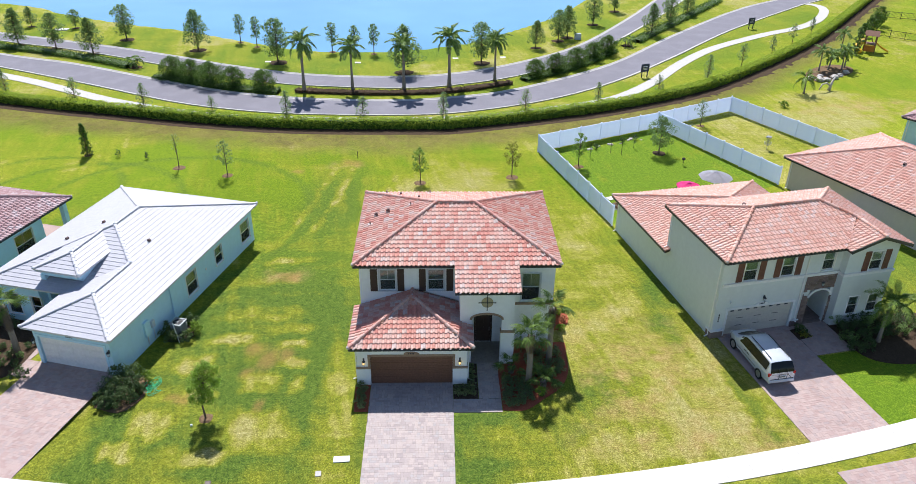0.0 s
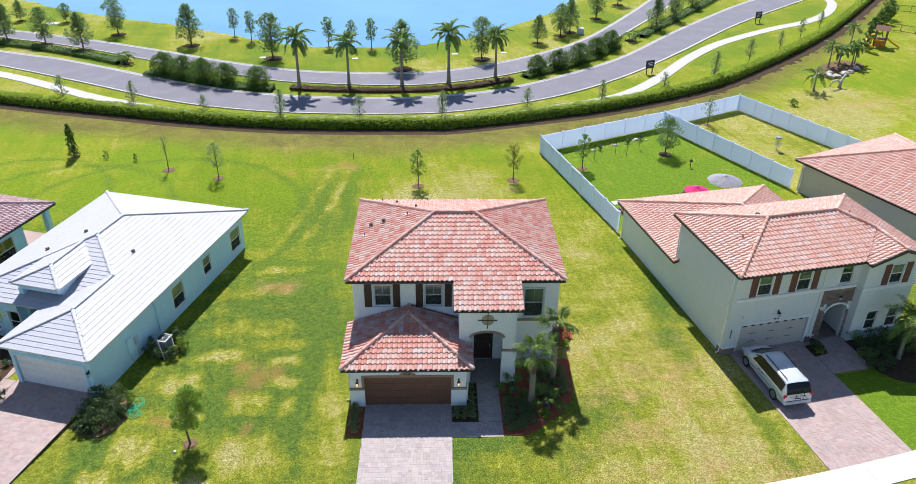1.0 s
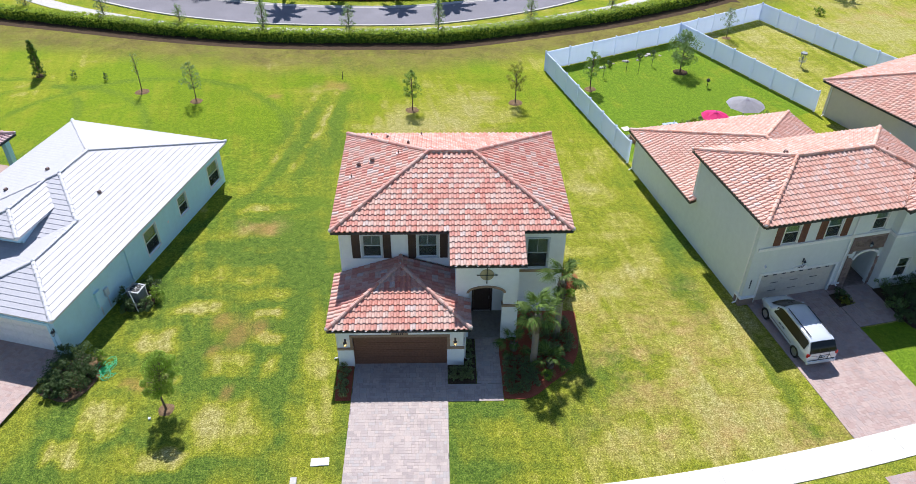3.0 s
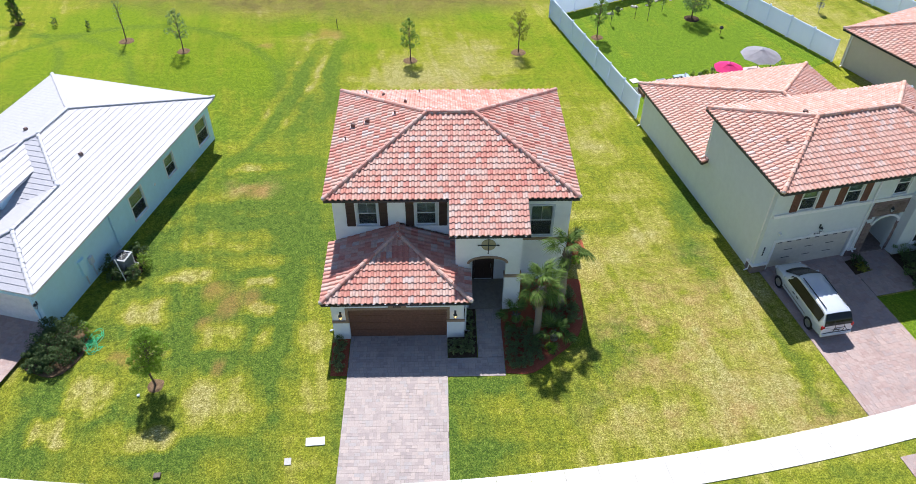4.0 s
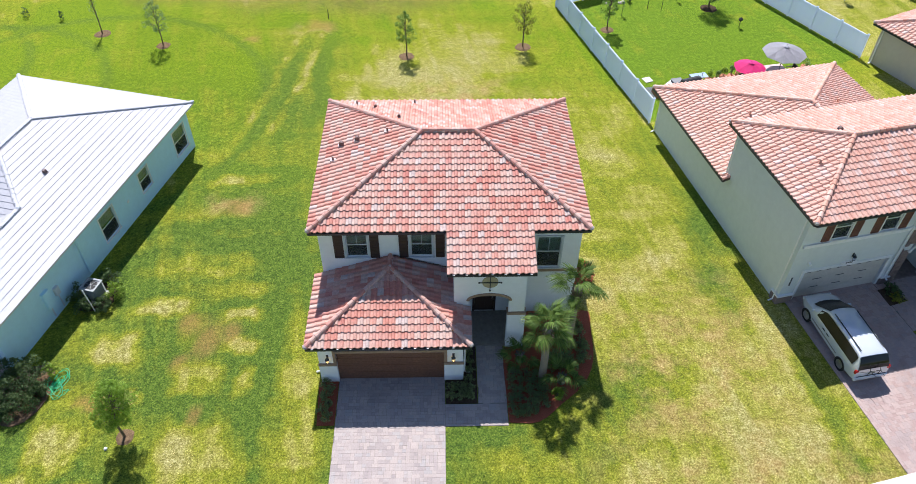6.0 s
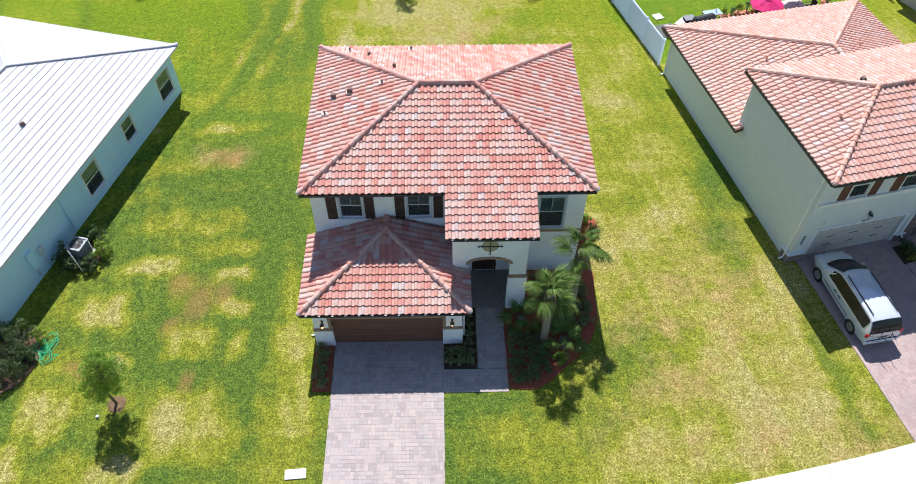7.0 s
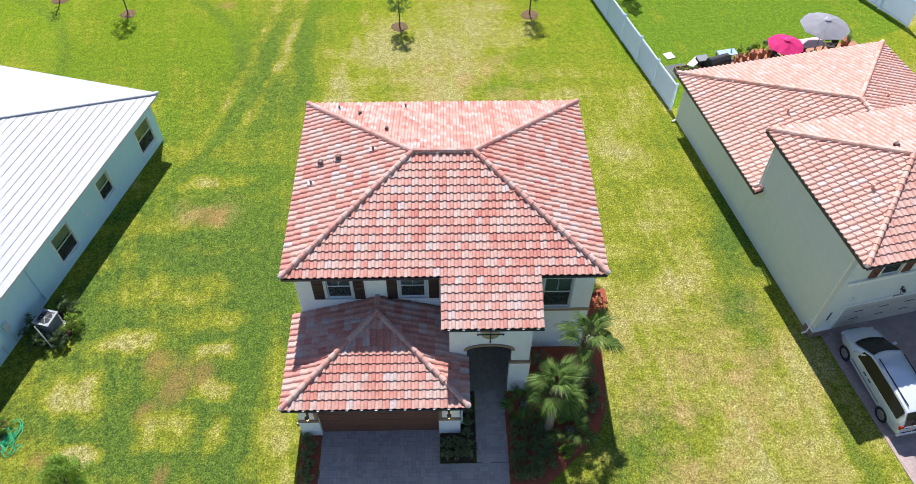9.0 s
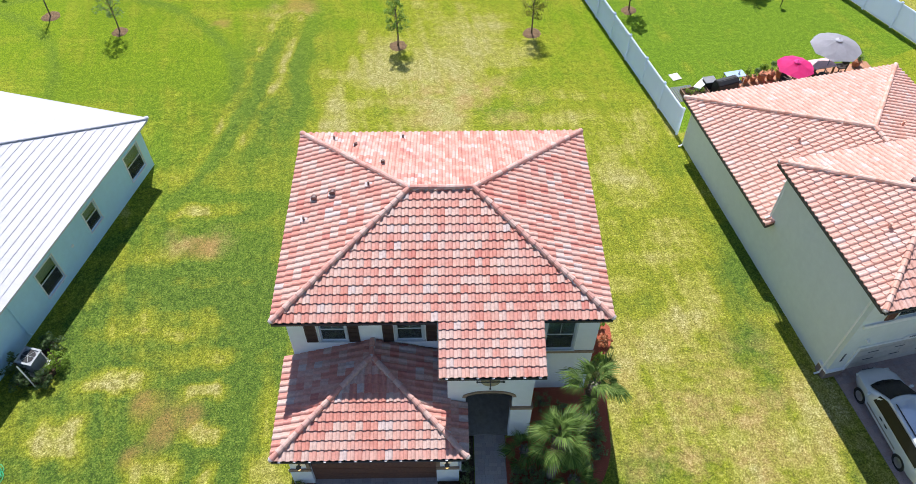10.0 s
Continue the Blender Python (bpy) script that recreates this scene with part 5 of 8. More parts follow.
    tube(bm, [(4.0, -0.06, 0.9), (4.0, -0.06, 0.0)], 0.03, 6)
    part("conduit", bm, FRAME_BLUE, h).matrix_basis = sm
    bm = bmesh.new()
    tube(bm, [(6.35, -0.05, 2.8), (6.35, -0.05, 0.2), (6.35, -0.2, 0.1)], 0.045, 6)
    part("downspout", bm, W, h).matrix_basis = sm
    solid(h, "wall_vent", [(10.7, 10.85, -0.04, 0.0, 1.2, 1.35)], TRIM_WHITE, sm)
    solid(h, "hose_bib", [(9.2, 9.35, -0.05, 0.0, 0.3, 0.42)], FRAME_BLUE, sm)
    r = new("roof")
    r.parent = h
    d9 = 9 * STEP
    kw = dict(section=FLAT, gap_material=DECK_WHITE, drop=0.042)
    roof_face(r, [(-6.1, 0), (0, 0), (-3.05, 3.05)], z, sl, T, keep=80, **kw)
    roof_face(r, [(0, 0), (0, 18.8), (-d9, 18.8 - d9), (-d9, d9)], z, sl, T, keep=220, **kw)
    roof_face(r, [(-d9, 6.79), (-d9, 18.8 - d9), (-6.1, 12.7), (-6.1, 9.9)], z + d9 * sl, sl, T, **kw)
    roof_face(r, [(-6.1, 3.8), (-6.1, 0), (-3.05, 3.05), (-3.05, 6.85)], z, sl, T, **kw)
    roof_face(r, [(-12.2, 3.8), (-6.1, 3.8), (-3.05, 6.85), (-6.1, 9.9)], z, sl, T, **kw)
    roof_face(r, [(-12.2, 18.8), (-12.2, 3.8), (-6.1, 9.9), (-6.1, 12.7)], z, sl, T, **kw)
    roof_face(r, [(0, 18.8), (-12.2, 18.8), (-6.1, 12.7)], z, sl, T, **kw)
    zw, zb = z + 3.05 * sl + 0.02, z + 6.1 * sl + 0.02
    lines = [((-6.1, 0, z + 0.02), (-3.05, 3.05, zw)), ((0, 0, z + 0.02), (-3.05, 3.05, zw)), ((-3.05, 3.05, zw), (-3.05, 6.85, zw)), ((-3.05, 6.85, zw), (-6.1, 9.9, zb)),
             ((-6.1, 9.9, zb), (-6.1, 12.7, zb)), ((0, 18.8, z + 0.02), (-6.1, 12.7, zb)), ((-12.2, 18.8, z + 0.02), (-6.1, 12.7, zb)), ((-12.2, 3.8, z + 0.02), (-6.1, 9.9, zb))]
    zt = 4.1
    roof_face(r, [(-8.4, 4.35), (-5.0, 4.35), (-6.7, 6.05)], zt, sl, T, **kw)
    roof_face(r, [(-8.4, 7.58), (-8.4, 4.35), (-6.7, 6.05), (-6.7, 9.28)], zt, sl, T, **kw)
    roof_face(r, [(-5.0, 4.35), (-5.0, 7.58), (-6.7, 9.28), (-6.7, 6.05)], zt, sl, T, **kw)
    zr = zt + 1.7 * sl + 0.02
    lines += [((-8.4, 4.35, zt + 0.02), (-6.7, 6.05, zr)), ((-5.0, 4.35, zt + 0.02), (-6.7, 6.05, zr)), ((-6.7, 6.05, zr), (-6.7, 9.28, zr))]
    ridge_caps(r, lines, CAP_WHITE, DECK_WHITE)
    roof_vent(r, -3.4, 9.6, z + 3.4 * sl, 0.65)
    roof_vent(r, -7.6, 10.6, z + 4.6 * sl, 0.65)
    roof_vent(r, -9.2, 8.6, z + 3.0 * sl, 0.65)
    return h


DECK_WHITE = plain("white_roof_edge", (0.62, 0.64, 0.67), 0.7, vary=0.08)
white_house()


# ---- outer houses ----
def outer_house(x, y, yaw, x0, x1, y0, y1, z, slope, tile, cap, stucco_m, label, windows=(), wall_in=0.45, lanai=0.0):
    h = thing("house", x, y, 0, yaw, label, "house")
    a, b, c, d = x0 + wall_in, x1 - wall_in, y0 + wall_in, y1 - wall_in - lanai
    holes = {"r": [], "l": []}
    for side, u0, u1, z0, z1 in windows:
        holes[side].append((u0, u1, z0, z1))
    wall(h, "wall", (a, c), (b, c), 0.0, z - 0.1, [], stucco_m)
    wall(h, "wall", (b, c), (b, d), 0.0, z - 0.1, holes["r"], stucco_m, butt=True)
    wall(h, "wall", (b, d), (a, d), 0.0, z - 0.1, [], stucco_m)
    wall(h, "wall", (a, d), (a, c), 0.0, z - 0.1, holes["l"], stucco_m, butt=True)
    for side, u0, u1, z0, z1 in windows:
        window(h, on_wall((b, c), (b, d)) if side == "r" else on_wall((a, d), (a, c)), u0, u1, z0, z1, TRIM_WHITE, 0.05, True)
    r = hip_roof(h, x0, x1, y0, y1, z, slope, tile, gutters="lr", cap=cap)
    return h, r


left_h, left_r = outer_house(-30.38, 55.82, -16, -12.5, 0.0, -21.0, 0.0, 3.0, 0.34, TILE_BROWN, CAP_BROWN, STUCCO_BLUE,
                             "pale blue single-storey house with a brown tile roof", [("r", 14.6, 16.4, 0.6, 2.3), ("r", 10.6, 12.2, 0.6, 2.3)], lanai=2.6)
solid(left_h, "patio_column", [(-0.75, -0.35, -0.75, -0.35, 0.0, 2.85)], STUCCO_BLUE)
solid(left_h, "patio_floor", [(-6.0, -0.2, -3.0, 0.0, 0.0, 0.06)], PAVER_PINK)
rear_h, rear_r = outer_house(30.96, 63.98, 26, 0.0, 13.25, -19.0, 0.0, 3.0, 0.34, TILE_PEACH, CAP_PEACH, STUCCO_TAUPE, "taupe stucco house with a salmon tile hip roof")
downspout(rear_h, 0.42, -0.7, 0.0, 2.8, TRIM_WHITE, (-1, 0))
for vx, vy in ((4.4, -8.4), (4.4, -10.4)):
    roof_vent(rear_r, vx, vy, 3.0 + vx * 0.34 + 0.05, 0.8)
far_h, far_r = outer_house(47.7, 74.6, 38, 0.0, 12.0, -16.0, 0.0, 3.0, 0.34, TILE_BROWN, CAP_BROWN, STUCCO_BLUE, "pale blue stucco house with a brown tile roof")
downspout(far_h, 0.42, -0.7, 0.0, 2.8, TRIM_WHITE, (-1, 0))


# ---- fences ----
def vinyl_fence(a, b, z=1.83):
    a, b = Vector(a), Vector(b)
    d = b - a
    f = thing("fence", a.x, a.y, 0, math.degrees(math.atan2(d.y, d.x)), "white vinyl privacy fence standing on the lawn", "fence", "garden fences")
    n = max(1, round(d.length / 2.42))
    w = d.length / n
    pm = bmesh.new()
    box(pm, -0.064, 0.064, -0.064, 0.064, 0.0, z + 0.06, 0.008)
    box(pm, -0.08, 0.08, -0.08, 0.08, z + 0.06, z + 0.09)
    bmesh.ops.create_cone(pm, segments=4, radius1=0.11, radius2=0.01, depth=0.06, cap_ends=True, matrix=Matrix.Translation((0, 0, z + 0.12)) @ pose(0, 0, 0, 0, 0, 45))
    post = bpy.data.meshes.new("post")
    pm.to_mesh(post)
    post.materials.append(VINYL)
    bm = bmesh.new()
    box(bm, 0.07, w - 0.07, -0.045, 0.045, 0.0, 0.12)
    rail = bpy.data.meshes.new("rail")
    bm.to_mesh(rail)
    rail.materials.append(VINYL)
    bm = bmesh.new()
    k = int((w - 0.14) / 0.28)
    bw = (w - 0.14) / k
    box(bm, 0.001, bw - 0.001, -0.02, 0.02, 0.18, z - 0.1)
    board = bpy.data.meshes.new("board")
    bm.to_mesh(board)
    board.materials.append(VINYL)
    for i in range(n + 1):
        ob = new("post", post)
        ob.parent, ob.location = f, (i * w, 0, 0)
        if i < n:
            for zz in (0.08, z - 0.12):
                ob = new("rail", rail)
                ob.parent, ob.location = f, (i * w, 0, zz)
            for j in range(k):
                ob = new("board", board)
                ob.parent, ob.location = f, (i * w + 0.07 + j * bw, 0, 0)
    return f


FA, FB, FC = (9.4, 72.4), (23.45, 79.2), (33.4, 84.6)
vinyl_fence((13.75, 56.3), FA)
vinyl_fence(FA, FB)
vinyl_fence(FB, (31.1, 64.3))
vinyl_fence(FB, FC)
vinyl_fence(FC, (43.2, 66.3))
vinyl_fence((28.6, 47.3), (33.5, 57.2))


# ---- paving ----
def paver_field(name, x0, x1, y0, y1, material, label, z=0.03, keep=0, seed=1, yaw=0.0, ox=0.0, oy=0.0, inside=None, size=0.19):
    """Pavers on a sand bed, in rows across the width."""
    f = thing(name, ox, oy, 0, yaw, label, "driveway", kind="structure")
    bed = bmesh.new()
    box(bed, x0, x1, y0, y1, 0.0, z - 0.006)
    part("sand_bed", bed, JOINT, f)
    rng = random.Random(seed)
    verts, faces, count, shared = [], [], 0, {}
    e = size * 0.9
    layouts = [[(0, 0, 2, 2), (2, 0, 1, 1), (2, 1, 1, 1)], [(0, 0, 1.5, 1), (1.5, 0, 1.5, 1), (0, 1, 1, 1), (1, 1, 2, 1)], [(0, 0, 1, 2), (1, 0, 2, 1), (1, 1, 2, 1)], [(0, 0, 1, 1), (0, 1, 1, 1), (1, 0, 1, 1), (1, 1, 1, 1), (2, 0, 1, 2)]]
    rows = int(math.ceil((y1 - y0) / (2 * e)))
    for row in range(rows):
        top, x = y1 - row * 2 * e, x0 - rng.random() * 2 * e
        while x < x1 - 0.03:
            pieces = rng.choice(layouts)
            for px, py, pw, ph in pieces:
                a, b = max(x + px * e, x0), min(x + (px + pw) * e, x1)
                c, d = max(top - (py + ph) * e, y0), top - py * e
                y, h = c, d - c
                if b - a < 0.05 or h < 0.05 or (inside and not inside((a + b) / 2, y + h / 2)):
                    continue
                lift = z + rng.uniform(-0.002, 0.003)
                if count < keep and y > y1 - 2.8 - 2.5:
                    key = (round(b - a, 2), round(h, 2))
                    if key not in shared:
                        bm = bmesh.new()
                        box(bm, -key[0] / 2 + 0.003, key[0] / 2 - 0.003, -key[1] / 2 + 0.003, key[1] / 2 - 0.003, -0.025, 0.0)
                        shared[key] = bpy.data.meshes.new("paver")
                        bm.to_mesh(shared[key])
                        bm.free()
                        shared[key].materials.append(material)
                    ob = new("paver", shared[key])
                    ob.parent, ob.location = f, ((a + b) / 2, y + h / 2, lift)
                    count += 1
                    continue
                g, n = 0.003, len(verts)
                verts += [(a + g, y + g, lift), (b - g, y + g, lift), (b - g, y + h - g, lift), (a + g, y + h - g, lift),
                          (a + g, y + g, lift - 0.02), (b - g, y + g, lift - 0.02), (b - g, y + h - g, lift - 0.02), (a + g, y + h - g, lift - 0.02)]
                faces += [(n, n + 1, n + 2, n + 3), (n, n + 4, n + 5, n + 1), (n + 1, n + 5, n + 6, n + 2), (n + 2, n + 6, n + 7, n + 3), (n + 3, n + 7, n + 4, n)]
            x += 3 * e
    tagged(put("paver_course", from_lists("paver_course", verts, faces), material, f), kind="stuff")
    return f


paver_field("pavement", -4.93, 0.0, 27.68, 36.12, PAVER, "mauve grey concrete paver driveway before the garage", keep=300, seed=2)
paver_field("pavement", -4.93, 0.0, 22.5, 26.0, PAVER, "mauve grey concrete paver driveway apron", seed=5)
paver_field("pavement", 0.003, 2.83, 33.46, 34.607, PAVER, "mauve grey paver walk across to the driveway", seed=3)
paver_field("pavement", 1.52, 2.83, 34.61, 37.9, PAVER, "mauve grey paver walk to the front door", seed=4)
# neighbours' drives, in the axes of their houses
paver_field("pavement", 0.85, 6.1, -9.6, 0.78, PAVER_PINK, "pinkish paver driveway under the parked minivan", yaw=12, ox=16.89, oy=39.76, seed=6)
paver_field("pavement", 6.12, 8.95, -2.6, 0.78, PAVER_PINK, "pinkish paver walk to the stone entry", yaw=12, ox=16.89, oy=39.76, seed=7)
paver_field("pavement", 0.85, 6.1, -16.0, -11.6, PAVER_PINK, "pinkish paver driveway apron", yaw=12, ox=16.89, oy=39.76, seed=8)
paver_field("pavement", -5.9, -0.6, -9.3, 0.54, PAVER_PINK, "pink paver driveway before the white garage door", yaw=-15, ox=-20.19, oy=36.53, seed=9)
paver_field("pavement", -8.2, -5.92, -1.2, 0.4, PAVER_PINK, "pink paver walk beside the garage", yaw=-15, ox=-20.19, oy=36.53, seed=10)
paver_field("pavement", -8.2, -6.6, 0.42, 3.5, PAVER_PINK, "pink paver walk to the porch", yaw=-15, ox=-20.19, oy=36.53, seed=11)


def sidewalk():
    """Concrete slabs along the curved street edge."""
    f = thing("sidewalk", 0, 0, 0, 0, "bright pale concrete sidewalk along the street", "sidewalk", kind="structure")
    x = -46.0
    while x < 46:
        verts = []
        for zz in (0.04, 0.0):
            for xx, off in ((x + 0.006, -1.55), (x + 1.494, -1.55), (x + 1.494, 0.0), (x + 0.006, 0.0)):
                slope = 0.00897 * (xx + 6.8)
                n = Vector((-slope, 1)).normalized()
                verts.append((xx + n.x * off, sidewalk_edge(xx) + n.y * off, zz))
        put("slab", from_lists("slab", verts, [(0, 1, 2, 3), (0, 4, 5, 1), (1, 5, 6, 2), (2, 6, 7, 3), (3, 7, 4, 0)]), CONCRETE, f)
        x += 1.5


sidewalk()


# ---- plants ----
def mulch_ring(parent, r=0.55, material=None, h=0.06):
    bm = bmesh.new()
    rng = random.Random(int(r * 1000))
    n = 18
    rim = [bm.verts.new((r * rng.uniform(0.9, 1.1) * math.cos(k * math.tau / n), r * rng.uniform(0.9, 1.1) * math.sin(k * math.tau / n), 0.0)) for k in range(n)]
    mid = [bm.verts.new((v.co.x * 0.7, v.co.y * 0.7, h * rng.uniform(0.7, 1.1))) for v in rim]
    top = bm.verts.new((0, 0, h))
    for k in range(n):
        j = (k + 1) % n
        bm.faces.new((rim[k], rim[j], mid[j], mid[k]))
        bm.faces.new((mid[k], mid[j], top))
    return part("mulch_ring", bm, material or (MULCH_TAN if r < 0.65 else MULCH_BROWN), parent)


def leaf_cloud(name, centres, radii, count, size, material, parent, seed, flat=0.35, aspect=0.5, label=""):
    """Many small leaves round the clump centres; each leaf is a bent lozenge."""
    rng = np.random.default_rng(seed)
    centres, radii = np.array(centres, float), np.array(radii, float)
    pick = rng.integers(0, len(centres), count)
    d = rng.normal(size=(count, 3))
    d /= np.linalg.norm(d, axis=1)[:, None]
    rad = radii[pick] * rng.uniform(0.35, 1.0, count)[:, None] ** 0.6 if radii.ndim == 2 else (radii[pick] * rng.uniform(0.25, 1.0, count) ** 0.5)[:, None]
    pos = centres[pick] + d * rad
    out = d + rng.normal(size=(count, 3)) * 0.7 + np.array([0, 0, flat])
    out /= np.linalg.norm(out, axis=1)[:, None]
    side = np.cross(out, rng.normal(size=(count, 3)))
    side /= np.linalg.norm(side, axis=1)[:, None] + 1e-9
    along = np.cross(side, out)
    s = size * rng.uniform(0.6, 1.25, count)[:, None]
    v = np.empty((count, 4, 3))
    v[:, 0] = pos - along * s
    v[:, 1] = pos + side * s * aspect + out * s * 0.12
    v[:, 2] = pos + along * s
    v[:, 3] = pos - side * s * aspect + out * s * 0.12
    me = bpy.data.meshes.new(name)
    me.vertices.add(count * 4)
    me.vertices.foreach_set("co", v.reshape(-1))
    me.loops.add(count * 4)
    me.loops.foreach_set("vertex_index", np.arange(count * 4, dtype=np.int32))
    me.polygons.add(count)
    me.polygons.foreach_set("loop_start", np.arange(0, count * 4, 4, dtype=np.int32))
    me.polygons.foreach_set("loop_total", np.full(count, 4, dtype=np.int32))
    me.update(calc_edges=True)
    return put(name, me, material, parent, label)


def broadleaf(name, h, radius, base, clumps, leaves, size, material, seed, label, category="tree", ring=0.5, trunk=0.06, shape="oval", group="", lean=0.0, bark=None):
    """Tapered trunk, limbs to every clump, and a crown of leaves with gaps."""
    t = thing(name, 0, 0, 0, 0, label, category, group)
    rng = random.Random(seed)
    centres, radii = [], []
    clumps = int(clumps * 2.1)
    for i in range(clumps):
        f = (i + 0.5) / clumps
        if shape == "oval":
            w = math.sin(math.pi * (0.12 + 0.83 * f)) ** 0.75
        elif shape == "cone":
            w = ((1 - f) ** 0.75 * 0.95 + 0.08) * (0.75 + 0.25 * min(1.0, f * 6))
        elif shape == "column":
            w = (1 - f) ** 0.45
        else:
            w = math.sqrt(max(0.05, 1 - (2 * f - 0.9) ** 2))
        a, r = i * 2.4 + rng.uniform(-0.5, 0.5), radius * w * (0.25 + 0.85 * rng.random() ** 0.7)
        centres.append((r * math.cos(a) + lean * f, r * math.sin(a), base + (h - base) * f * 0.93))
        radii.append(radius * rng.uniform(0.24, 0.46) * (0.55 + 0.45 * w))
    bm = bmesh.new()
    tube(bm, [(0, 0, 0), (rng.uniform(-0.05, 0.05), rng.uniform(-0.05, 0.05), base * 0.7), (lean * 0.5, 0, (h + base) / 2), (lean, 0, h * 0.95)], [trunk * 1.25, trunk, trunk * 0.6, trunk * 0.15], 7)
    for c in centres:
        z = base * 0.8 + (c[2] - base) * 0.75
        tube(bm, [(lean * max(0, z - base) / h, 0, z), (c[0] * 0.55, c[1] * 0.55, (z + c[2]) / 2 + 0.04), c], [trunk * 0.42, trunk * 0.28, trunk * 0.1], 5, False)
    part("trunk", bm, bark or BARK, t, smooth=True)
    leaf_cloud("crown", centres, radii, leaves, size, material, t, seed)
    if ring:
        mulch_ring(t, ring)
    return t


BARK = plain("grey_brown_bark", (0.16, 0.12, 0.09), 0.95, vary=0.4, scale=25, bump=0.6)
PALM_BARK = plain("grey_palm_trunk", (0.26, 0.22, 0.18), 0.9, vary=0.25, scale=14, bump=0.5)
BOOT = plain("palm_boot_fibre", (0.16, 0.125, 0.10), 0.95, vary=0.5, scale=30, bump=0.6)
LEAF_OAK = leaf_material("oak_leaf", (0.12, 0.20, 0.060), (0.32, 0.44, 0.155), through=0.55)
LEAF_SAPLING = leaf_material("sapling_leaf", (0.14, 0.24, 0.04), (0.36, 0.50, 0.11), through=0.55)
LEAF_DARK = leaf_material("dark_shrub_leaf", (0.055, 0.095, 0.034), (0.155, 0.220, 0.080), through=0.35)
LEAF_LOW = leaf_material("ground_cover_leaf", (0.15, 0.20, 0.085), (0.34, 0.41, 0.17), through=0.45)
LEAF_SPRING = leaf_material("fresh_green_leaf", (0.15, 0.27, 0.030), (0.40, 0.55, 0.085), through=0.5)
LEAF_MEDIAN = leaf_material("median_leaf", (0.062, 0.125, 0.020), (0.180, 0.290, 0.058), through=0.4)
LEAF_HOLLY = leaf_material("grey_green_leaf", (0.14, 0.215, 0.085), (0.33, 0.44, 0.19), through=0.55)
LEAF_YELLOW = leaf_material("yellow_green_leaf", (0.18, 0.20, 0.03), (0.42, 0.42, 0.08), through=0.5)
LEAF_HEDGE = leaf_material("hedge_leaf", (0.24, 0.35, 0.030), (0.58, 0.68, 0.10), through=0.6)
LEAF_PALM = leaf_material("palm_frond", (0.11, 0.195, 0.050), (0.34, 0.46, 0.14), 0.42, 0.4)
LEAF_SABAL = leaf_material("fan_palm_leaf", (0.060, 0.115, 0.022), (0.235, 0.335, 0.080), 0.5, 0.4, 0.15)
LEAF_DRY = leaf_material("dry_frond", (0.20, 0.15, 0.08), (0.36, 0.29, 0.17), 0.7)
LEAF_LIME = leaf_material("lime_leaf", (0.14, 0.24, 0.03), (0.34, 0.46, 0.06), through=0.4)
LEAF_RED = leaf_material("red_croton_leaf", (0.30, 0.09, 0.04), (0.55, 0.26, 0.12))
LEAF_BRONZE = leaf_material("bronze_leaf", (0.07, 0.045, 0.025), (0.17, 0.12, 0.06))
LEAF_LIMEPALM = leaf_material("light_palm_frond", (0.12, 0.21, 0.04), (0.30, 0.42, 0.10), 0.42, 0.45)
CROWNSHAFT = plain("green_crownshaft", (0.10, 0.17, 0.05), 0.5, vary=0.15)


def scatter(kinds, spots, heights, seed):
    """Copies of the first trees at the spots, turned and scaled to each height."""
    rng = random.Random(seed)
    for i, ((x, y), h) in enumerate(zip(spots, heights)):
        ob, h0 = kinds[i % len(kinds)]
        s = h / h0
        m = Matrix.Translation((x, y, ground_z(x, y))) @ pose(0, 0, 0, 0, 0, rng.uniform(0, 360)) @ Matrix.Diagonal((s * rng.uniform(0.92, 1.08), s * rng.uniform(0.92, 1.08), s, 1))
        if i < len(kinds):
            ob.matrix_basis = m
        else:
            c = copy_thing(ob, m)
            c.matrix_basis = m
    return


# saplings in the back lawns
yard = [broadleaf("tree", 3.7, 0.66, 1.2, 12, 1500, 0.065, LEAF_SAPLING, 11, "young green tree staked in a mulch ring on the lawn", ring=0.55, trunk=0.045, group="lawn saplings"),
        broadleaf("tree", 3.8, 0.8, 1.2, 11, 900, 0.065, LEAF_HOLLY, 12, "thin young tree with sparse grey-green leaves", ring=0.55, trunk=0.04, group="lawn saplings")]
scatter([(yard[0], 3.7), (yard[1], 3.8)], [(-2.57, 64.85), (-20.9, 66.6), (12.95, 68.6), (28.5, 79.9)], [3.65, 3.7, 3.7, 3.2], 1)
gold = broadleaf("tree", 3.7, 0.8, 1.3, 12, 1100, 0.07, LEAF_YELLOW, 14, "young tree with yellow-green leaves in a mulch ring", ring=0.6, trunk=0.045)
gold.matrix_basis = pose(6.15, 66.1, 0)
bare = broadleaf("tree", 3.6, 0.5, 1.6, 9, 130, 0.06, LEAF_HOLLY, 15, "nearly bare sapling with a thin trunk", ring=0.6, trunk=0.04)
bare.matrix_basis = pose(-26, 68.4, 0)
thick = broadleaf("tree", 4.0, 1.25, 0.9, 18, 2800, 0.08, LEAF_OAK, 16, "dense young green tree in the fenced lawn", ring=0.7, trunk=0.06)
thick.matrix_basis = pose(21.8, 72.0, 0)
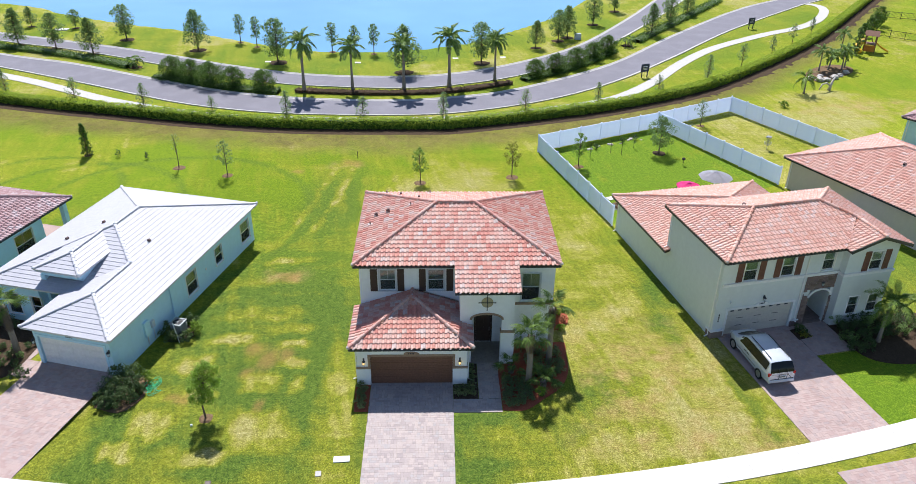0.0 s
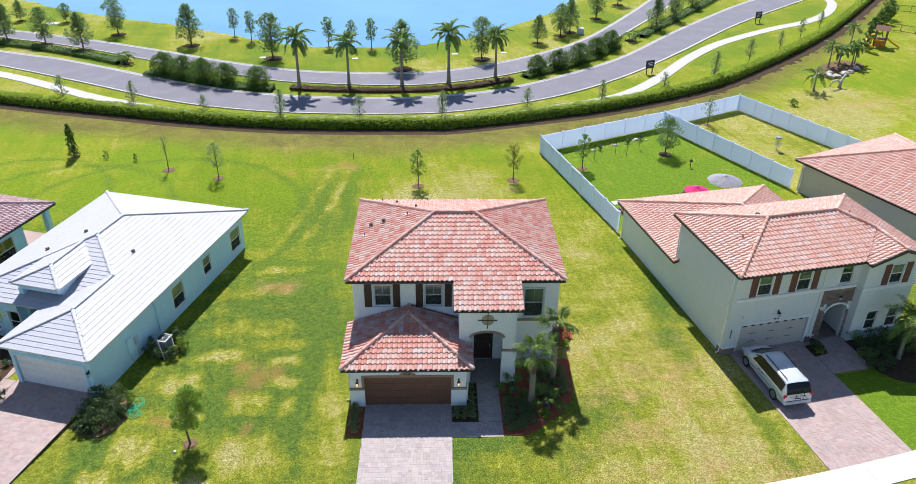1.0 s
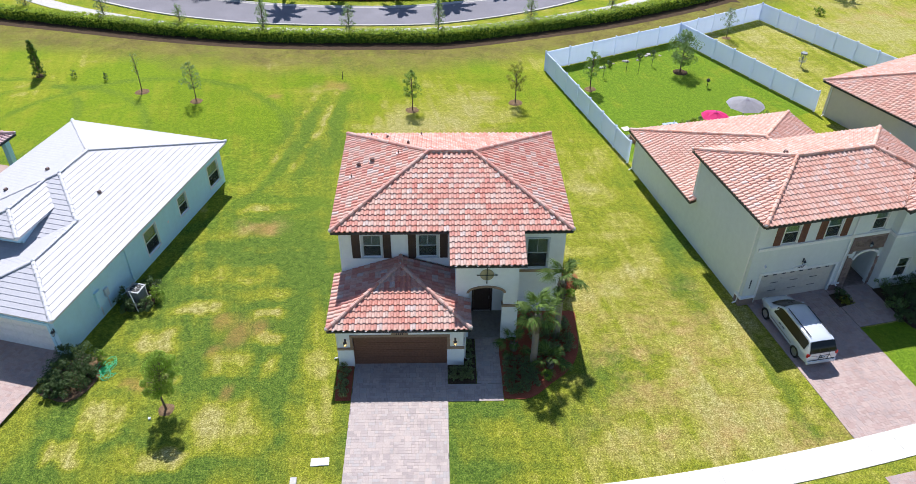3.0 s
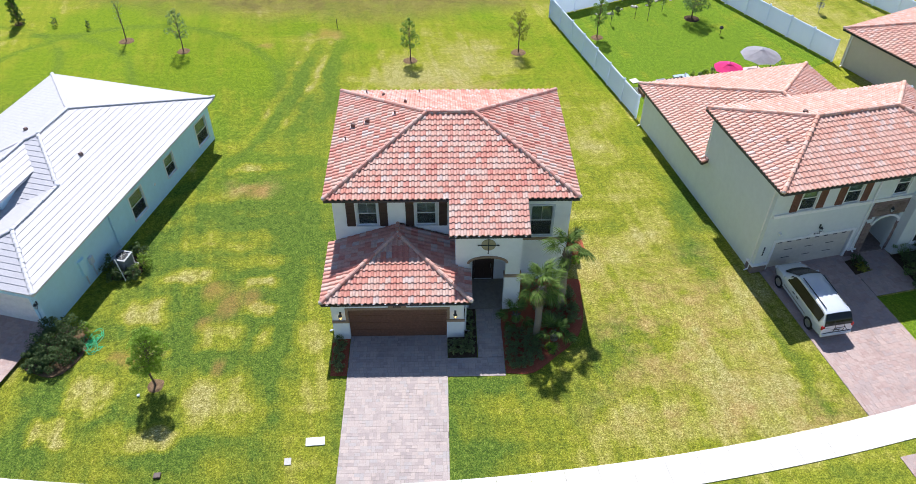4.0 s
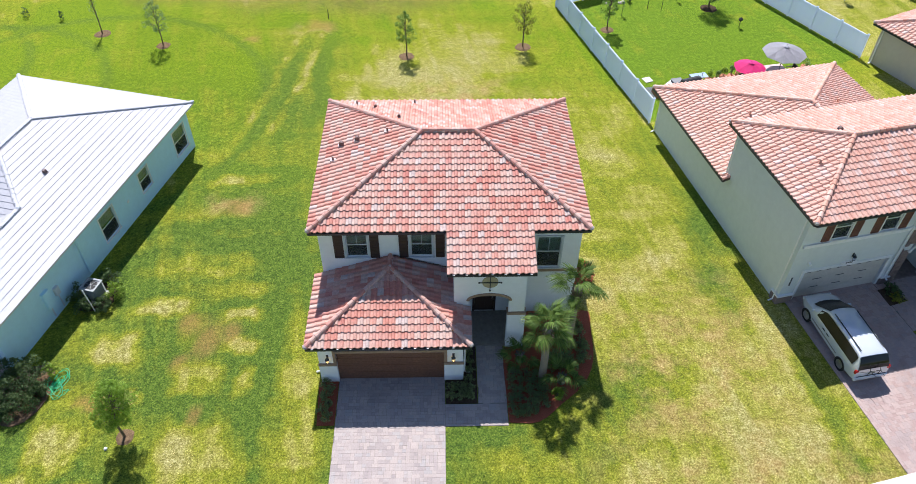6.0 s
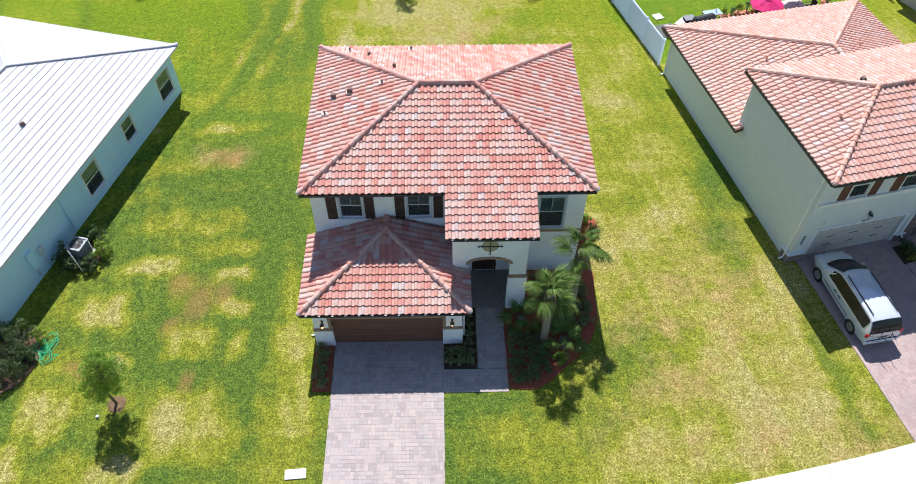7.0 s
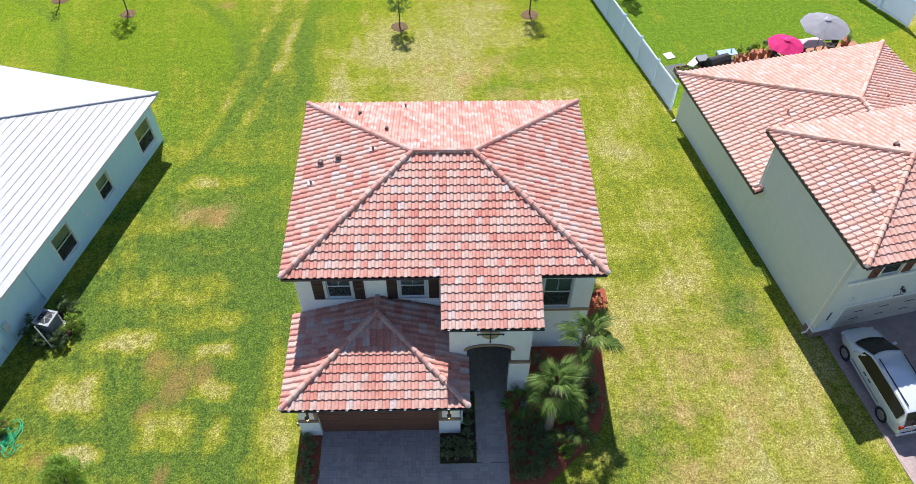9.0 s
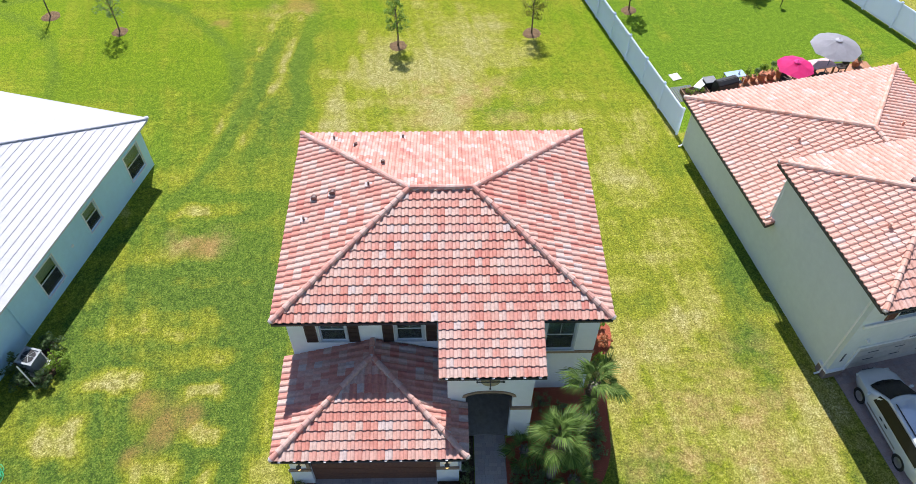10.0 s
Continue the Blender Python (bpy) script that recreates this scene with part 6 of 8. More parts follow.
front = broadleaf("tree", 4.1, 0.84, 1.3, 24, 7000, 0.050, LEAF_SPRING, 17, "slender young green tree in a mulch ring on the lawn", lean=0.55, ring=0.42, trunk=0.05)
front.matrix_basis = pose(-14.1, 33.2, ground_z(-14.1, 33.2))
cypress = broadleaf("cypress", 3.55, 0.5, 0.1, 34, 2800, 0.07, LEAF_MEDIAN, 18, "dark narrow columnar cypress on the lawn", "tree", ring=0.4, trunk=0.06, shape="column")
cypress.matrix_basis = pose(-36, 71.6, 0)
for x, y, s in ((-32.8, 71.2, 0.35), (-29.8, 70.6, 0.25), (-46, 71, 0.3)):
    b = broadleaf("small_plant", 0.8, s, 0.1, 5, 110, 0.07, LEAF_DARK, int(90 - x), "small dark seedling on the lawn", "plant", ring=0, trunk=0.015)
    b.matrix_basis = pose(x, y, 0)

# trees behind the hedge
hl = "small conical grey-green tree behind the hedge"
ht = [broadleaf("tree", 3.5, 0.85, 0.8, 16, 800, 0.075, LEAF_HOLLY, 21, hl, ring=0, trunk=0.05, shape="cone", group="hedge trees"),
      broadleaf("tree", 3.5, 0.75, 0.9, 14, 700, 0.075, LEAF_HOLLY, 22, hl, ring=0, trunk=0.05, shape="oval", group="hedge trees")]
scatter([(ht[0], 3.5), (ht[1], 3.5)], [(-52.5, 89.2), (-43.3, 86.6), (-34.5, 84.2), (-26.2, 82.1), (-17.7, 81.0), (-9.2, 80.6), (-0.3, 80.7), (9.1, 82.8), (18.1, 86.4), (26.2, 89.8), (34, 95.2), (41.3, 103), (48.1, 109.6), (53.9, 116.2), (59.2, 121.6)],
        [3.7, 3.5, 3.6, 2.8, 3.8, 3.3, 3.8, 3.4, 3.1, 3.0, 4.0, 3.4, 2.8, 3.0, 2.8], 2)

# lakeside oaks and pines
ll = "round-headed green street tree in a mulch ring"
lt = [broadleaf("tree", 5.5, 1.9, 1.1, 24, 2100, 0.145, LEAF_OAK, 31, ll, ring=1.1, trunk=0.09, shape="cone", group="lakeside trees"),
      broadleaf("tree", 5.5, 1.65, 1.1, 22, 1800, 0.145, LEAF_OAK, 32, ll, ring=1.1, trunk=0.09, shape="oval", group="lakeside trees")]
scatter([(lt[0], 5.5), (lt[1], 5.5)], [(-62.5, 113), (-56.4, 111.4), (-50, 108.7), (-48, 116.5), (-35.7, 110.7), (-23, 104.5), (-5.4, 99.9), (5.2, 104.4), (13.7, 112.5), (17.6, 116.6), (19.3, 118.5), (24.9, 127.2), (33, 120.4), (37.4, 126.2), (42.8, 134.7), (30.5, 137), (-66, 124.5), (-58.6, 123.6), (-72, 116)],
        [5.5, 5.3, 5.2, 5.4, 5.9, 6.2, 6.4, 5.8, 4.1, 4.9, 5.0, 4.5, 5.0, 4.8, 4.6, 4.8, 3.2, 3.0, 5.4], 3)
pine = broadleaf("pine_tree", 4.5, 0.95, 1.4, 13, 520, 0.15, LEAF_OAK, 33, "young thin pine with tufted open crown by the lake", "tree", ring=0.5, trunk=0.06, shape="oval", group="lakeside pines")
scatter([(pine, 4.5)], [(-30.6, 115.2), (-27.6, 112.6), (-16.2, 110), (-12.9, 109.6), (-10.1, 109)], [4.4, 4.6, 4.4, 4.1, 4.5], 4)

# dark clipped trees and low shrubs on the median
rl = "dark glossy rounded tree among median shrubs"
rt = broadleaf("round_tree", 3.1, 1.6, 0.35, 34, 5200, 0.09, LEAF_MEDIAN, 41, rl, "tree", ring=0, trunk=0.08, shape="round", group="median trees")
scatter([(rt, 3.1)], [(-35.1, 97.1), (-32.4, 95.7), (-29.5, 94.0), (-26.4, 92.9), (-22.6, 92.0), (12, 97.6), (15, 100), (18.1, 102.4), (21.1, 106), (23.7, 109)], [2.9, 2.9, 3.1, 2.8, 2.7, 2.5, 2.6, 2.8, 2.6, 2.8], 5)


def shrub_row(name, line, width, height, leaves, size, material, label, seed, kind="stuff", body=None):
    """A clipped row: an uneven body under a skin of leaves."""
    rng = random.Random(seed)
    line = even(line, max(3, int(sum((b - a).length for a, b in zip(line, line[1:])) / 0.7)))
    t = thing(name, 0, 0, 0, 0, label, "hedge" if "hedge" in name else "shrubs", kind=kind)
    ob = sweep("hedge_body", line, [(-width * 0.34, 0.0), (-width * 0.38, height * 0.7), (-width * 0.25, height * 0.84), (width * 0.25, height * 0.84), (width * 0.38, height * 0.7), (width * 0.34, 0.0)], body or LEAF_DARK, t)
    for v in ob.data.vertices:
        v.co += Vector((rng.uniform(-0.07, 0.07), rng.uniform(-0.07, 0.07), rng.uniform(-0.06, 0.06) if v.co.z > 0.1 else 0))
    g = np.random.default_rng(seed)
    pts, nn = np.array([(p.x, p.y) for p in line]), np.array([(q.x, q.y) for q in normals(line)])
    i = g.uniform(0, len(pts) - 1.001, leaves)
    k = i.astype(int)
    f = (i - k)[:, None]
    base = pts[k] * (1 - f) + pts[k + 1] * f
    nv = nn[k]
    u = g.uniform(-1, 1, leaves)
    top = g.random(leaves) < 0.45
    lump = 0.04 * np.sin(i * 1.1) + 0.05 * np.sin(i * 2.7 + 1) + 0.04 * np.sin(i * 5.9)
    notch = np.abs((i / 2.3 + 0.25 * np.sin(i * 0.37)) % 1.0 - 0.5)
    lump = lump - 0.16 * np.clip((notch - 0.42) / 0.08, 0, 1)
    off = np.where(top, u, np.sign(u) * (1.0 + lump)) * width * 0.5
    zz = np.where(top, height * (0.97 + lump), g.uniform(0.08, 1.0, leaves) * height)
    centres = np.column_stack([base + nv * off[:, None], zz])
    leaf_cloud("foliage", centres, np.full(leaves, 0.11), leaves, size, material, t, seed, 0.5)
    return t


HEDGE = smooth_line([(-100, 109), (-70, 95.5), (-52.3, 87.9), (-36.8, 83.6), (-25.8, 80.9), (-15.6, 79.4), (-2.5, 79.2), (1.3, 79.5), (9.9, 82.0), (19.1, 85.3), (31.5, 91.9), (42.6, 101.4), (57.9, 117.2), (78, 142.8), (95, 165)], 1.0)
# darker body colour stands in for shade in the gaps between hedge leaves
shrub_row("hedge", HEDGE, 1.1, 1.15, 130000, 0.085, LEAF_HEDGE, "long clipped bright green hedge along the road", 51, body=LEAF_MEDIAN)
# mulch whose dark tone and width also take in the hedge's shadow band
tagged(sweep("ground_mulch", HEDGE, [(0.9, 0.0), (0.7, 0.03), (-1.6, 0.03), (-2.0, 0.0)], MULCH_BROWN, closed=False), "brown mulch strip under the hedge, darkened for the hedge shadow", "mulch", kind="structure")
shrub_row("shrub_row", smooth_line([(-37.5, 97.6), (-31, 94.6), (-25, 92.2), (-20.5, 91.3)]), 1.7, 0.5, 5000, 0.1, LEAF_MEDIAN, "low green shrubs under the median trees", 52)
shrub_row("shrub_row", smooth_line([(10.2, 96.4), (15.5, 100.2), (20, 104.4), (25, 110.6)]), 1.7, 0.5, 5000, 0.1, LEAF_MEDIAN, "low green shrubs under the median trees", 53)
shrub_row("shrub_row", smooth_line([(-66, 112.5), (-56, 108.9), (-46, 104.2), (-42.5, 102)]), 1.8, 0.5, 5000, 0.1, LEAF_MEDIAN, "low dark green shrubs on the median", 54)
shrub_row("shrub_row", smooth_line([(29.5, 115.8), (36, 124.5), (44, 135), (52, 146)]), 1.8, 0.55, 6000, 0.1, LEAF_MEDIAN, "low dark green shrubs on the median", 55)
shrub_row("shrub_row", smooth_line([(-18.5, 91.9), (-11, 91.0), (-4, 91.1), (2, 92.2), (8.5, 95.3)]), 1.5, 0.42, 5000, 0.07, LEAF_BRONZE, "low bronze-brown ground cover under the palms", 56, body=MULCH_BROWN)




def hedge_bank():
    """Rough dark mulch spilling down the lawn side of the hedge where the ground climbs."""
    line = [p for p in even(HEDGE, 760) if p.x > 14]
    nn, rng = normals(line), random.Random(57)
    a = [p + q * -0.7 for p, q in zip(line, nn)]
    b = [p + q * -(1.2 + min(0.9, (p.x - 14) * 0.04) + 0.35 * math.sin(i * 0.31) + rng.uniform(-0.6, 0.6)) for i, (p, q) in enumerate(zip(line, nn))]
    n = len(line)
    verts = [(p.x, p.y, 0.035) for p in a] + [(p.x, p.y, 0.012) for p in b]
    me = from_lists("ground_mulch", verts, [(i, n + i, n + i + 1, i + 1) for i in range(n - 1)])
    tagged(put("ground_mulch", me, MULCH_BROWN), "ragged dark mulch bank beside the hedge", "mulch", kind="structure")


hedge_bank()


# ---- palms ----
def frond_mesh(name, length, leaflets, leaf_len, droop, material, width=0.035):
    """A feather frond: an arched rib with two rows of leaflets, held out and then hanging."""
    bm = bmesh.new()
    rng = random.Random(leaflets * 7 + int(length * 10))

    def rib(t):
        return Vector((length * (t - 0.16 * t * t), 0, length * (0.42 * t - droop * 0.62 * t * t)))
    tube(bm, [rib(i / 8) for i in range(9)], [0.032 * (1 - 0.85 * i / 8) for i in range(9)], 4, False)
    for i in range(leaflets):
        t = 0.12 + 0.88 * i / (leaflets - 1)
        p, q = rib(t), (rib(min(1, t + 0.02)) - rib(t - 0.02)).normalized()
        for s in (-1, 1):
            ll = leaf_len * math.sin(math.pi * (0.18 + 0.70 * t)) ** 0.7 * rng.uniform(0.85, 1.1)
            d = (q * 0.7 + Vector((0, s, 0)) * 0.8 + Vector((0, 0, rng.uniform(-0.35, 0.25)))).normalized()
            e = p + d * ll * 0.6
            tip = p + d * ll + Vector((0, 0, -0.28 * ll))
            w = q * width
            vs = [bm.verts.new(c) for c in (p - w * 0.5, p + w * 0.5, e + w * 0.6, tip, e - w * 0.6)]
            bm.faces.new(vs)
    me = bpy.data.meshes.new(name)
    bm.to_mesh(me)
    bm.free()
    me.materials.append(material)
    return me


def feather_palm(name, h, frond_len, fronds, seed, label, trunk_r=0.16, crownshaft=True, frond=None, category="palm tree", group="", bulge=1.5, lean=0.0):
    t = thing(name, 0, 0, 0, 0, label, category, group)
    rng = random.Random(seed)
    bm = bmesh.new()
    n = 12
    tube(bm, [(lean * (i / n) ** 2, 0, h * i / n) for i in range(n + 1)], [trunk_r * (bulge - (bulge - 0.72) * min(1, i / n * 1.9) ** 0.55) for i in range(n + 1)], 10)
    part("trunk", bm, PALM_BARK, t, smooth=True)
    top = h
    if crownshaft:
        bm = bmesh.new()
        tube(bm, [(lean, 0, h), (lean, 0, h + 0.5), (lean, 0, h + 1.0)], [trunk_r * 0.8, trunk_r * 0.78, trunk_r * 0.4], 8)
        part("crownshaft", bm, CROWNSHAFT, t, "smooth green crownshaft", smooth=True)
        top = h + 0.9
    for i in range(fronds):
        f = i / (fronds - 1)
        ob = new("frond", frond)
        ob.parent = t
        up = -62 + 98 * f ** 1.1 + rng.uniform(-9, 9)
        s = rng.uniform(0.85, 1.1) * (0.8 + 0.2 * min(1, f * 3))
        ob.matrix_basis = Matrix.Translation((lean, 0, top)) @ pose(0, 0, 0, 0, 0, i * 137.5 + rng.uniform(-12, 12)) @ pose(0, 0, 0, rng.uniform(-25, 25), up, 0) @ Matrix.Diagonal((s, s, s, 1))
    return t


ROYAL = frond_mesh("frond", 2.55, 30, 0.55, 1.05, LEAF_PALM, 0.085)
ARECA = frond_mesh("frond", 1.6, 18, 0.42, 1.0, LEAF_PALM, 0.07)
QUEEN = frond_mesh("frond", 2.2, 38, 0.50, 1.2, LEAF_LIMEPALM, 0.03)
royal = feather_palm("royal_palm", 4.9, 2.5, 17, 61, "royal palm with grey trunk and drooping green fronds", 0.2, True, ROYAL, group="median palms")
scatter([(royal, 6.0)], [(-17.4, 91.5), (-11.5, 92.0), (-5.1, 92.1), (0.55, 93.4), (6.5, 96.3)], [6.5, 5.7, 6.0, 6.6, 5.6], 6)


def clump_palm(x, y, stems, h, seed, label):
    """Several thin stems from one root."""
    t = thing("clump_palm", x, y, 0, 0, label, "palm")
    rng = random.Random(seed)
    for i in range(stems):
        a = i * 2.4
        dx, dy, hh = 0.35 * math.cos(a), 0.35 * math.sin(a), h * rng.uniform(0.6, 1.0)
        bm = bmesh.new()
        tube(bm, [(dx * 0.3, dy * 0.3, 0), (dx, dy, hh * 0.5), (dx * 1.7, dy * 1.7, hh)], [0.07, 0.055, 0.045], 6)
        part("stem", bm, PALM_BARK, t)
        for k in range(7):
            ob = new("frond", ARECA)
            ob.parent = t
            ob.matrix_basis = Matrix.Translation((dx * 1.7, dy * 1.7, hh)) @ pose(0, 0, 0, 0, 0, k * 51 + rng.uniform(-15, 15)) @ pose(0, 0, 0, 0, rng.uniform(-35, 35), 0) @ Matrix.Diagonal((0.7, 0.7, 0.7, 1))
    mulch_ring(t, 0.9)
    return t


clump_palm(-41.8, 102.1, 3, 1.3, 62, "small pygmy date palm in a mulch ring on the median")
clump_palm(27.7, 113.9, 3, 1.4, 63, "small pygmy date palm in a mulch ring on the median")
for i, (x, y, h, mesh) in enumerate(((45.1, 91.3, 2.6, QUEEN), (51.3, 101.0, 3.4, ARECA), (52.8, 101.4, 2.6, ARECA), (54.7, 101.5, 3.4, ARECA), (55.6, 102.6, 3.0, ARECA), (53.6, 102.8, 2.4, ARECA), (59.8, 112.4, 3.0, ARECA))):
    p = feather_palm("coconut_palm", h * 0.78, 1.6, 12, 70 + i, "young palm with arching feather fronds on the lawn", 0.10, False, mesh, lean=0.25 if i % 2 else -0.1)
    p.matrix_basis = pose(x, y, 0, 0, 0, i * 70)
for i, (x, y, h) in enumerate(((28.1, 39.9, 3.0), (30.6, 39.2, 3.6))):
    p = feather_palm("queen_palm", h, 2.2, 13, 80 + i, "palm with arching light green feather fronds in the planting bed", 0.12, False, QUEEN, lean=0.2)
    p.matrix_basis = pose(x, y, 0, 0, 0, 40 + 150 * i)


def fan_mesh(seed, blades=26, petiole=0.72, r=0.86, material=None):
    """A costapalmate leaf: an arched stalk and a folded fan of split segments with hanging tips."""
    rng = random.Random(seed)
    bm = bmesh.new()
    stalk = [Vector((petiole * t, 0, 0.10 * math.sin(math.pi * 0.6 * t))) for t in (0, 0.35, 0.7, 1.0)]
    tube(bm, stalk, [0.024, 0.018, 0.014, 0.012], 4, False)
    hub = stalk[-1]
    step = math.radians(190) / (blades - 1)
    for i in range(blades):
        a = -math.radians(95) + step * i + rng.uniform(-0.02, 0.02)
        near = max(0.0, 1 - abs(a) / math.radians(95))
        ll = r * (0.62 + 0.38 * near) * rng.uniform(0.9, 1.06)
        d, s = Vector((math.cos(a), math.sin(a), 0.0)), Vector((-math.sin(a), math.cos(a), 0.0))
        root = hub + Vector((0.24 * near, 0, -0.05 * near))

        def at(f):
            """A spot along the segment; the fan is folded up at its sides and falls at the tips."""
            q = root + d * ll * f
            fold = 0.34 * abs(math.sin(a)) * ll * f * (1.1 - 0.75 * f)
            fall = 0.30 * f * f * ll + 0.5 * max(0.0, f - 0.55) * ll * (0.7 + sag)
            return q + Vector((0, 0, fold - fall))
        sag = rng.uniform(0.0, 1.6)
        w = ll * 0.5 * step * 0.62
        p0, p1 = bm.verts.new(at(0) - s * 0.004), bm.verts.new(at(0) + s * 0.004)
        q0, q1, qm = bm.verts.new(at(0.5) - s * w), bm.verts.new(at(0.5) + s * w), bm.verts.new(at(0.5) + Vector((0, 0, 0.022)))
        r0, r1 = bm.verts.new(at(0.78) - s * w * 0.62), bm.verts.new(at(0.78) + s * w * 0.62)
        tip = bm.verts.new(at(1.0))
        for f in ((p0, q0, qm), (p0, qm, p1), (p1, qm, q1), (q0, r0, qm), (qm, r0, r1), (qm, r1, q1), (r0, tip, r1)):
            bm.faces.new(f)
    me = bpy.data.meshes.new("fan_leaf")
    bm.to_mesh(me)
    bm.free()
    me.materials.append(material or LEAF_SABAL)
    return me


def sabal_palm(x, y, h, seed, leaves=30, boots=0.55, label="", scale=0.98, spear=70, extra=()):
    """Sabal palm: clean lower trunk, crossed leaf boots above, an open head of fan leaves."""
    t = thing("sabal_palm", x, y, 0, 0, label, "palm tree", "fan palms by the entry")
    rng = random.Random(seed)
    bm = bmesh.new()
    tube(bm, [(0, 0, 0), (0.02, 0, h * 0.3), (0, 0.02, h * 0.7), (0, 0, h)], [0.20, 0.18, 0.17, 0.14], 12)
    part("trunk", bm, PALM_BARK, t, smooth=True)
    rows = max(2, int(boots * h / 0.11))
    bm = bmesh.new()
    for r in range(rows):
        z = h - boots * h + r * 0.11
        for k in range(7):
            a = k * math.tau / 7 + r * 0.45
            c, s = math.cos(a), math.sin(a)
            m = Matrix(((c, -s, 0, 0.19 * c), (s, c, 0, 0.19 * s), (0, 0, 1, z), (0, 0, 0, 1))) @ pose(0, 0, 0, 0, 30 + rng.uniform(-8, 8), 0)
            bmesh.ops.create_cone(bm, segments=4, radius1=0.085, radius2=0.035, depth=0.24 + rng.uniform(0, 0.08), cap_ends=True, matrix=m @ Matrix.Diagonal((0.4, 1, 1, 1)))
    tagged(part("leaf_boot", bm, BOOT, t, "brown criss-crossed leaf boots"), kind="stuff")
    kinds = [fan_mesh(seed + i) for i in range(3)]
    dry = fan_mesh(seed + 9, 18, 0.45, 0.6, LEAF_DRY)
    spots = [(i * 137.5 + rng.uniform(-14, 14), spear - (spear + 30) * (i / leaves) ** 0.9 + rng.uniform(-10, 10), rng.uniform(0.88, 1.1), dry if i == leaves - 1 and leaves > 9 else kinds[i % 3]) for i in range(leaves)]
    spots += [(yaw, up, 1.08, kinds[0]) for yaw, up in extra]
    for i, (yaw, up, s, mesh) in enumerate(spots):
        ob = new("fan_leaf", mesh)
        ob.parent = t
        s *= scale
        ob.matrix_basis = Matrix.Translation((0, 0, h - 0.05 + 0.2 * max(0, up) / 90)) @ pose(0, 0, 0, 0, 0, yaw) @ pose(0, 0, 0, 0, -up, 0) @ pose(0, 0, 0, rng.uniform(-25, 25), 0, 0) @ Matrix.Diagonal((s, s, s, 1))
    return t


sabal_palm(4.57, 36.05, 3.55, 101, 16, 0.32, "sabal palm with green fan leaves in the red mulch bed", 0.84)
sabal_palm(6.03, 37.95, 4.2, 111, 9, 0.32, "taller sabal palm beside the white house wall", 0.78, 66, ((-14, 2), (165, 25)))
sabal_palm(5.45, 35.75, 0.4, 131, 9, 0.3, "low fan palm without a trunk in the mulch bed", 0.72)
sabal_palm(3.6, 37.05, 0.4, 141, 8, 0.3, "low fan palm without a trunk beside the entry walk", 0.68)
sabal_palm(-27.6, 39.4, 3.6, 121, 13, 0.5, "sabal palm in the bed beside the porch", 0.85)


# ---- planting beds ----
def bed(name, outline, material, label, z=0.045, round_corners=True):
    bm = bmesh.new()
    pts = smooth_line([*outline, outline[0]], 0.4)[:-1] if round_corners else [Vector(p) for p in outline]
    up = [bm.verts.new((p.x, p.y, z)) for p in pts]
    dn = [bm.verts.new((p.x, p.y, -0.3 if ground_z(p.x, p.y) < -0.05 else 0.0)) for p in pts]
    bm.faces.new(up)
    for i in range(len(pts)):
        j = (i + 1) % len(pts)
        bm.faces.new((dn[i], dn[j], up[j], up[i]))
    bmesh.ops.recalc_face_normals(bm, faces=bm.faces)
    bmesh.ops.triangulate(bm, faces=[f for f in bm.faces if len(f.verts) > 4])
    return tagged(part(name, bm, material), label, "planting bed", kind="structure")


bed("ground_mulch", [(2.86, 33.62), (4.2, 33.62), (5.4, 34.6), (6.5, 35.6), (7.15, 37.0), (7.3, 39.0), (7.35, 40.0), (6.45, 40.05), (3.9, 40.0), (3.85, 37.8), (2.88, 37.75)], MULCH_RED, "red mulch bed with shrubs beside the entry walk")
bed("ground_mulch", [(6.5, 41.4), (7.3, 41.5), (7.9, 42.2), (8.0, 43.2), (7.4, 43.7), (6.5, 43.6)], MULCH_RED, "red mulch bed along the house wall")
bed("ground_mulch", [(0.03, 34.64), (1.49, 34.64), (1.49, 37.88), (0.9, 37.88), (0.9, 35.94), (0.03, 35.94)], MULCH_BROWN, "dark mulch bed between garage and walk", 0.045, False)
bed("ground_mulch", [(-5.75, 33.6), (-4.96, 33.6), (-4.96, 35.93), (-5.85, 35.93)], MULCH_RED, "narrow red mulch bed beside the garage", 0.045, False)
bed("ground_mulch", [(-20.9, 34.4), (-19.4, 33.9), (-18.6, 34.6), (-18.3, 35.8), (-18.6, 37.0), (-19.6, 37.2), (-20.6, 35.8)], MULCH_TAN, "tan bark mulch bed with dark shrubs", -0.14)
bed("ground_mulch", [(-18.7, 40.7), (-17.6, 40.7), (-17.0, 41.4), (-17.3, 42.3), (-18.4, 42.5)], MULCH_BROWN, "brown mulch bed round the air conditioner", -0.16)
bed("ground_mulch", [(25.6, 41.6), (26.6, 38.2), (29.6, 37.6), (33.5, 39.0), (33.0, 43.0), (26.4, 42.4)], MULCH_BROWN, "brown mulch bed with dense shrubs")
bed("ground_mulch", [(-29.8, 37.2), (-27.2, 37.0), (-26.6, 40.6), (-27.4, 42.6), (-32, 43.5), (-32, 39)], MULCH_BROWN, "brown mulch bed with clipped green shrubs")


bed("ground_mulch", [(22.75, 41.2), (23.75, 41.5), (23.95, 40.45), (22.95, 40.12)], MULCH_BROWN, "small mulch pocket between drive and entry walk", 0.06, False)


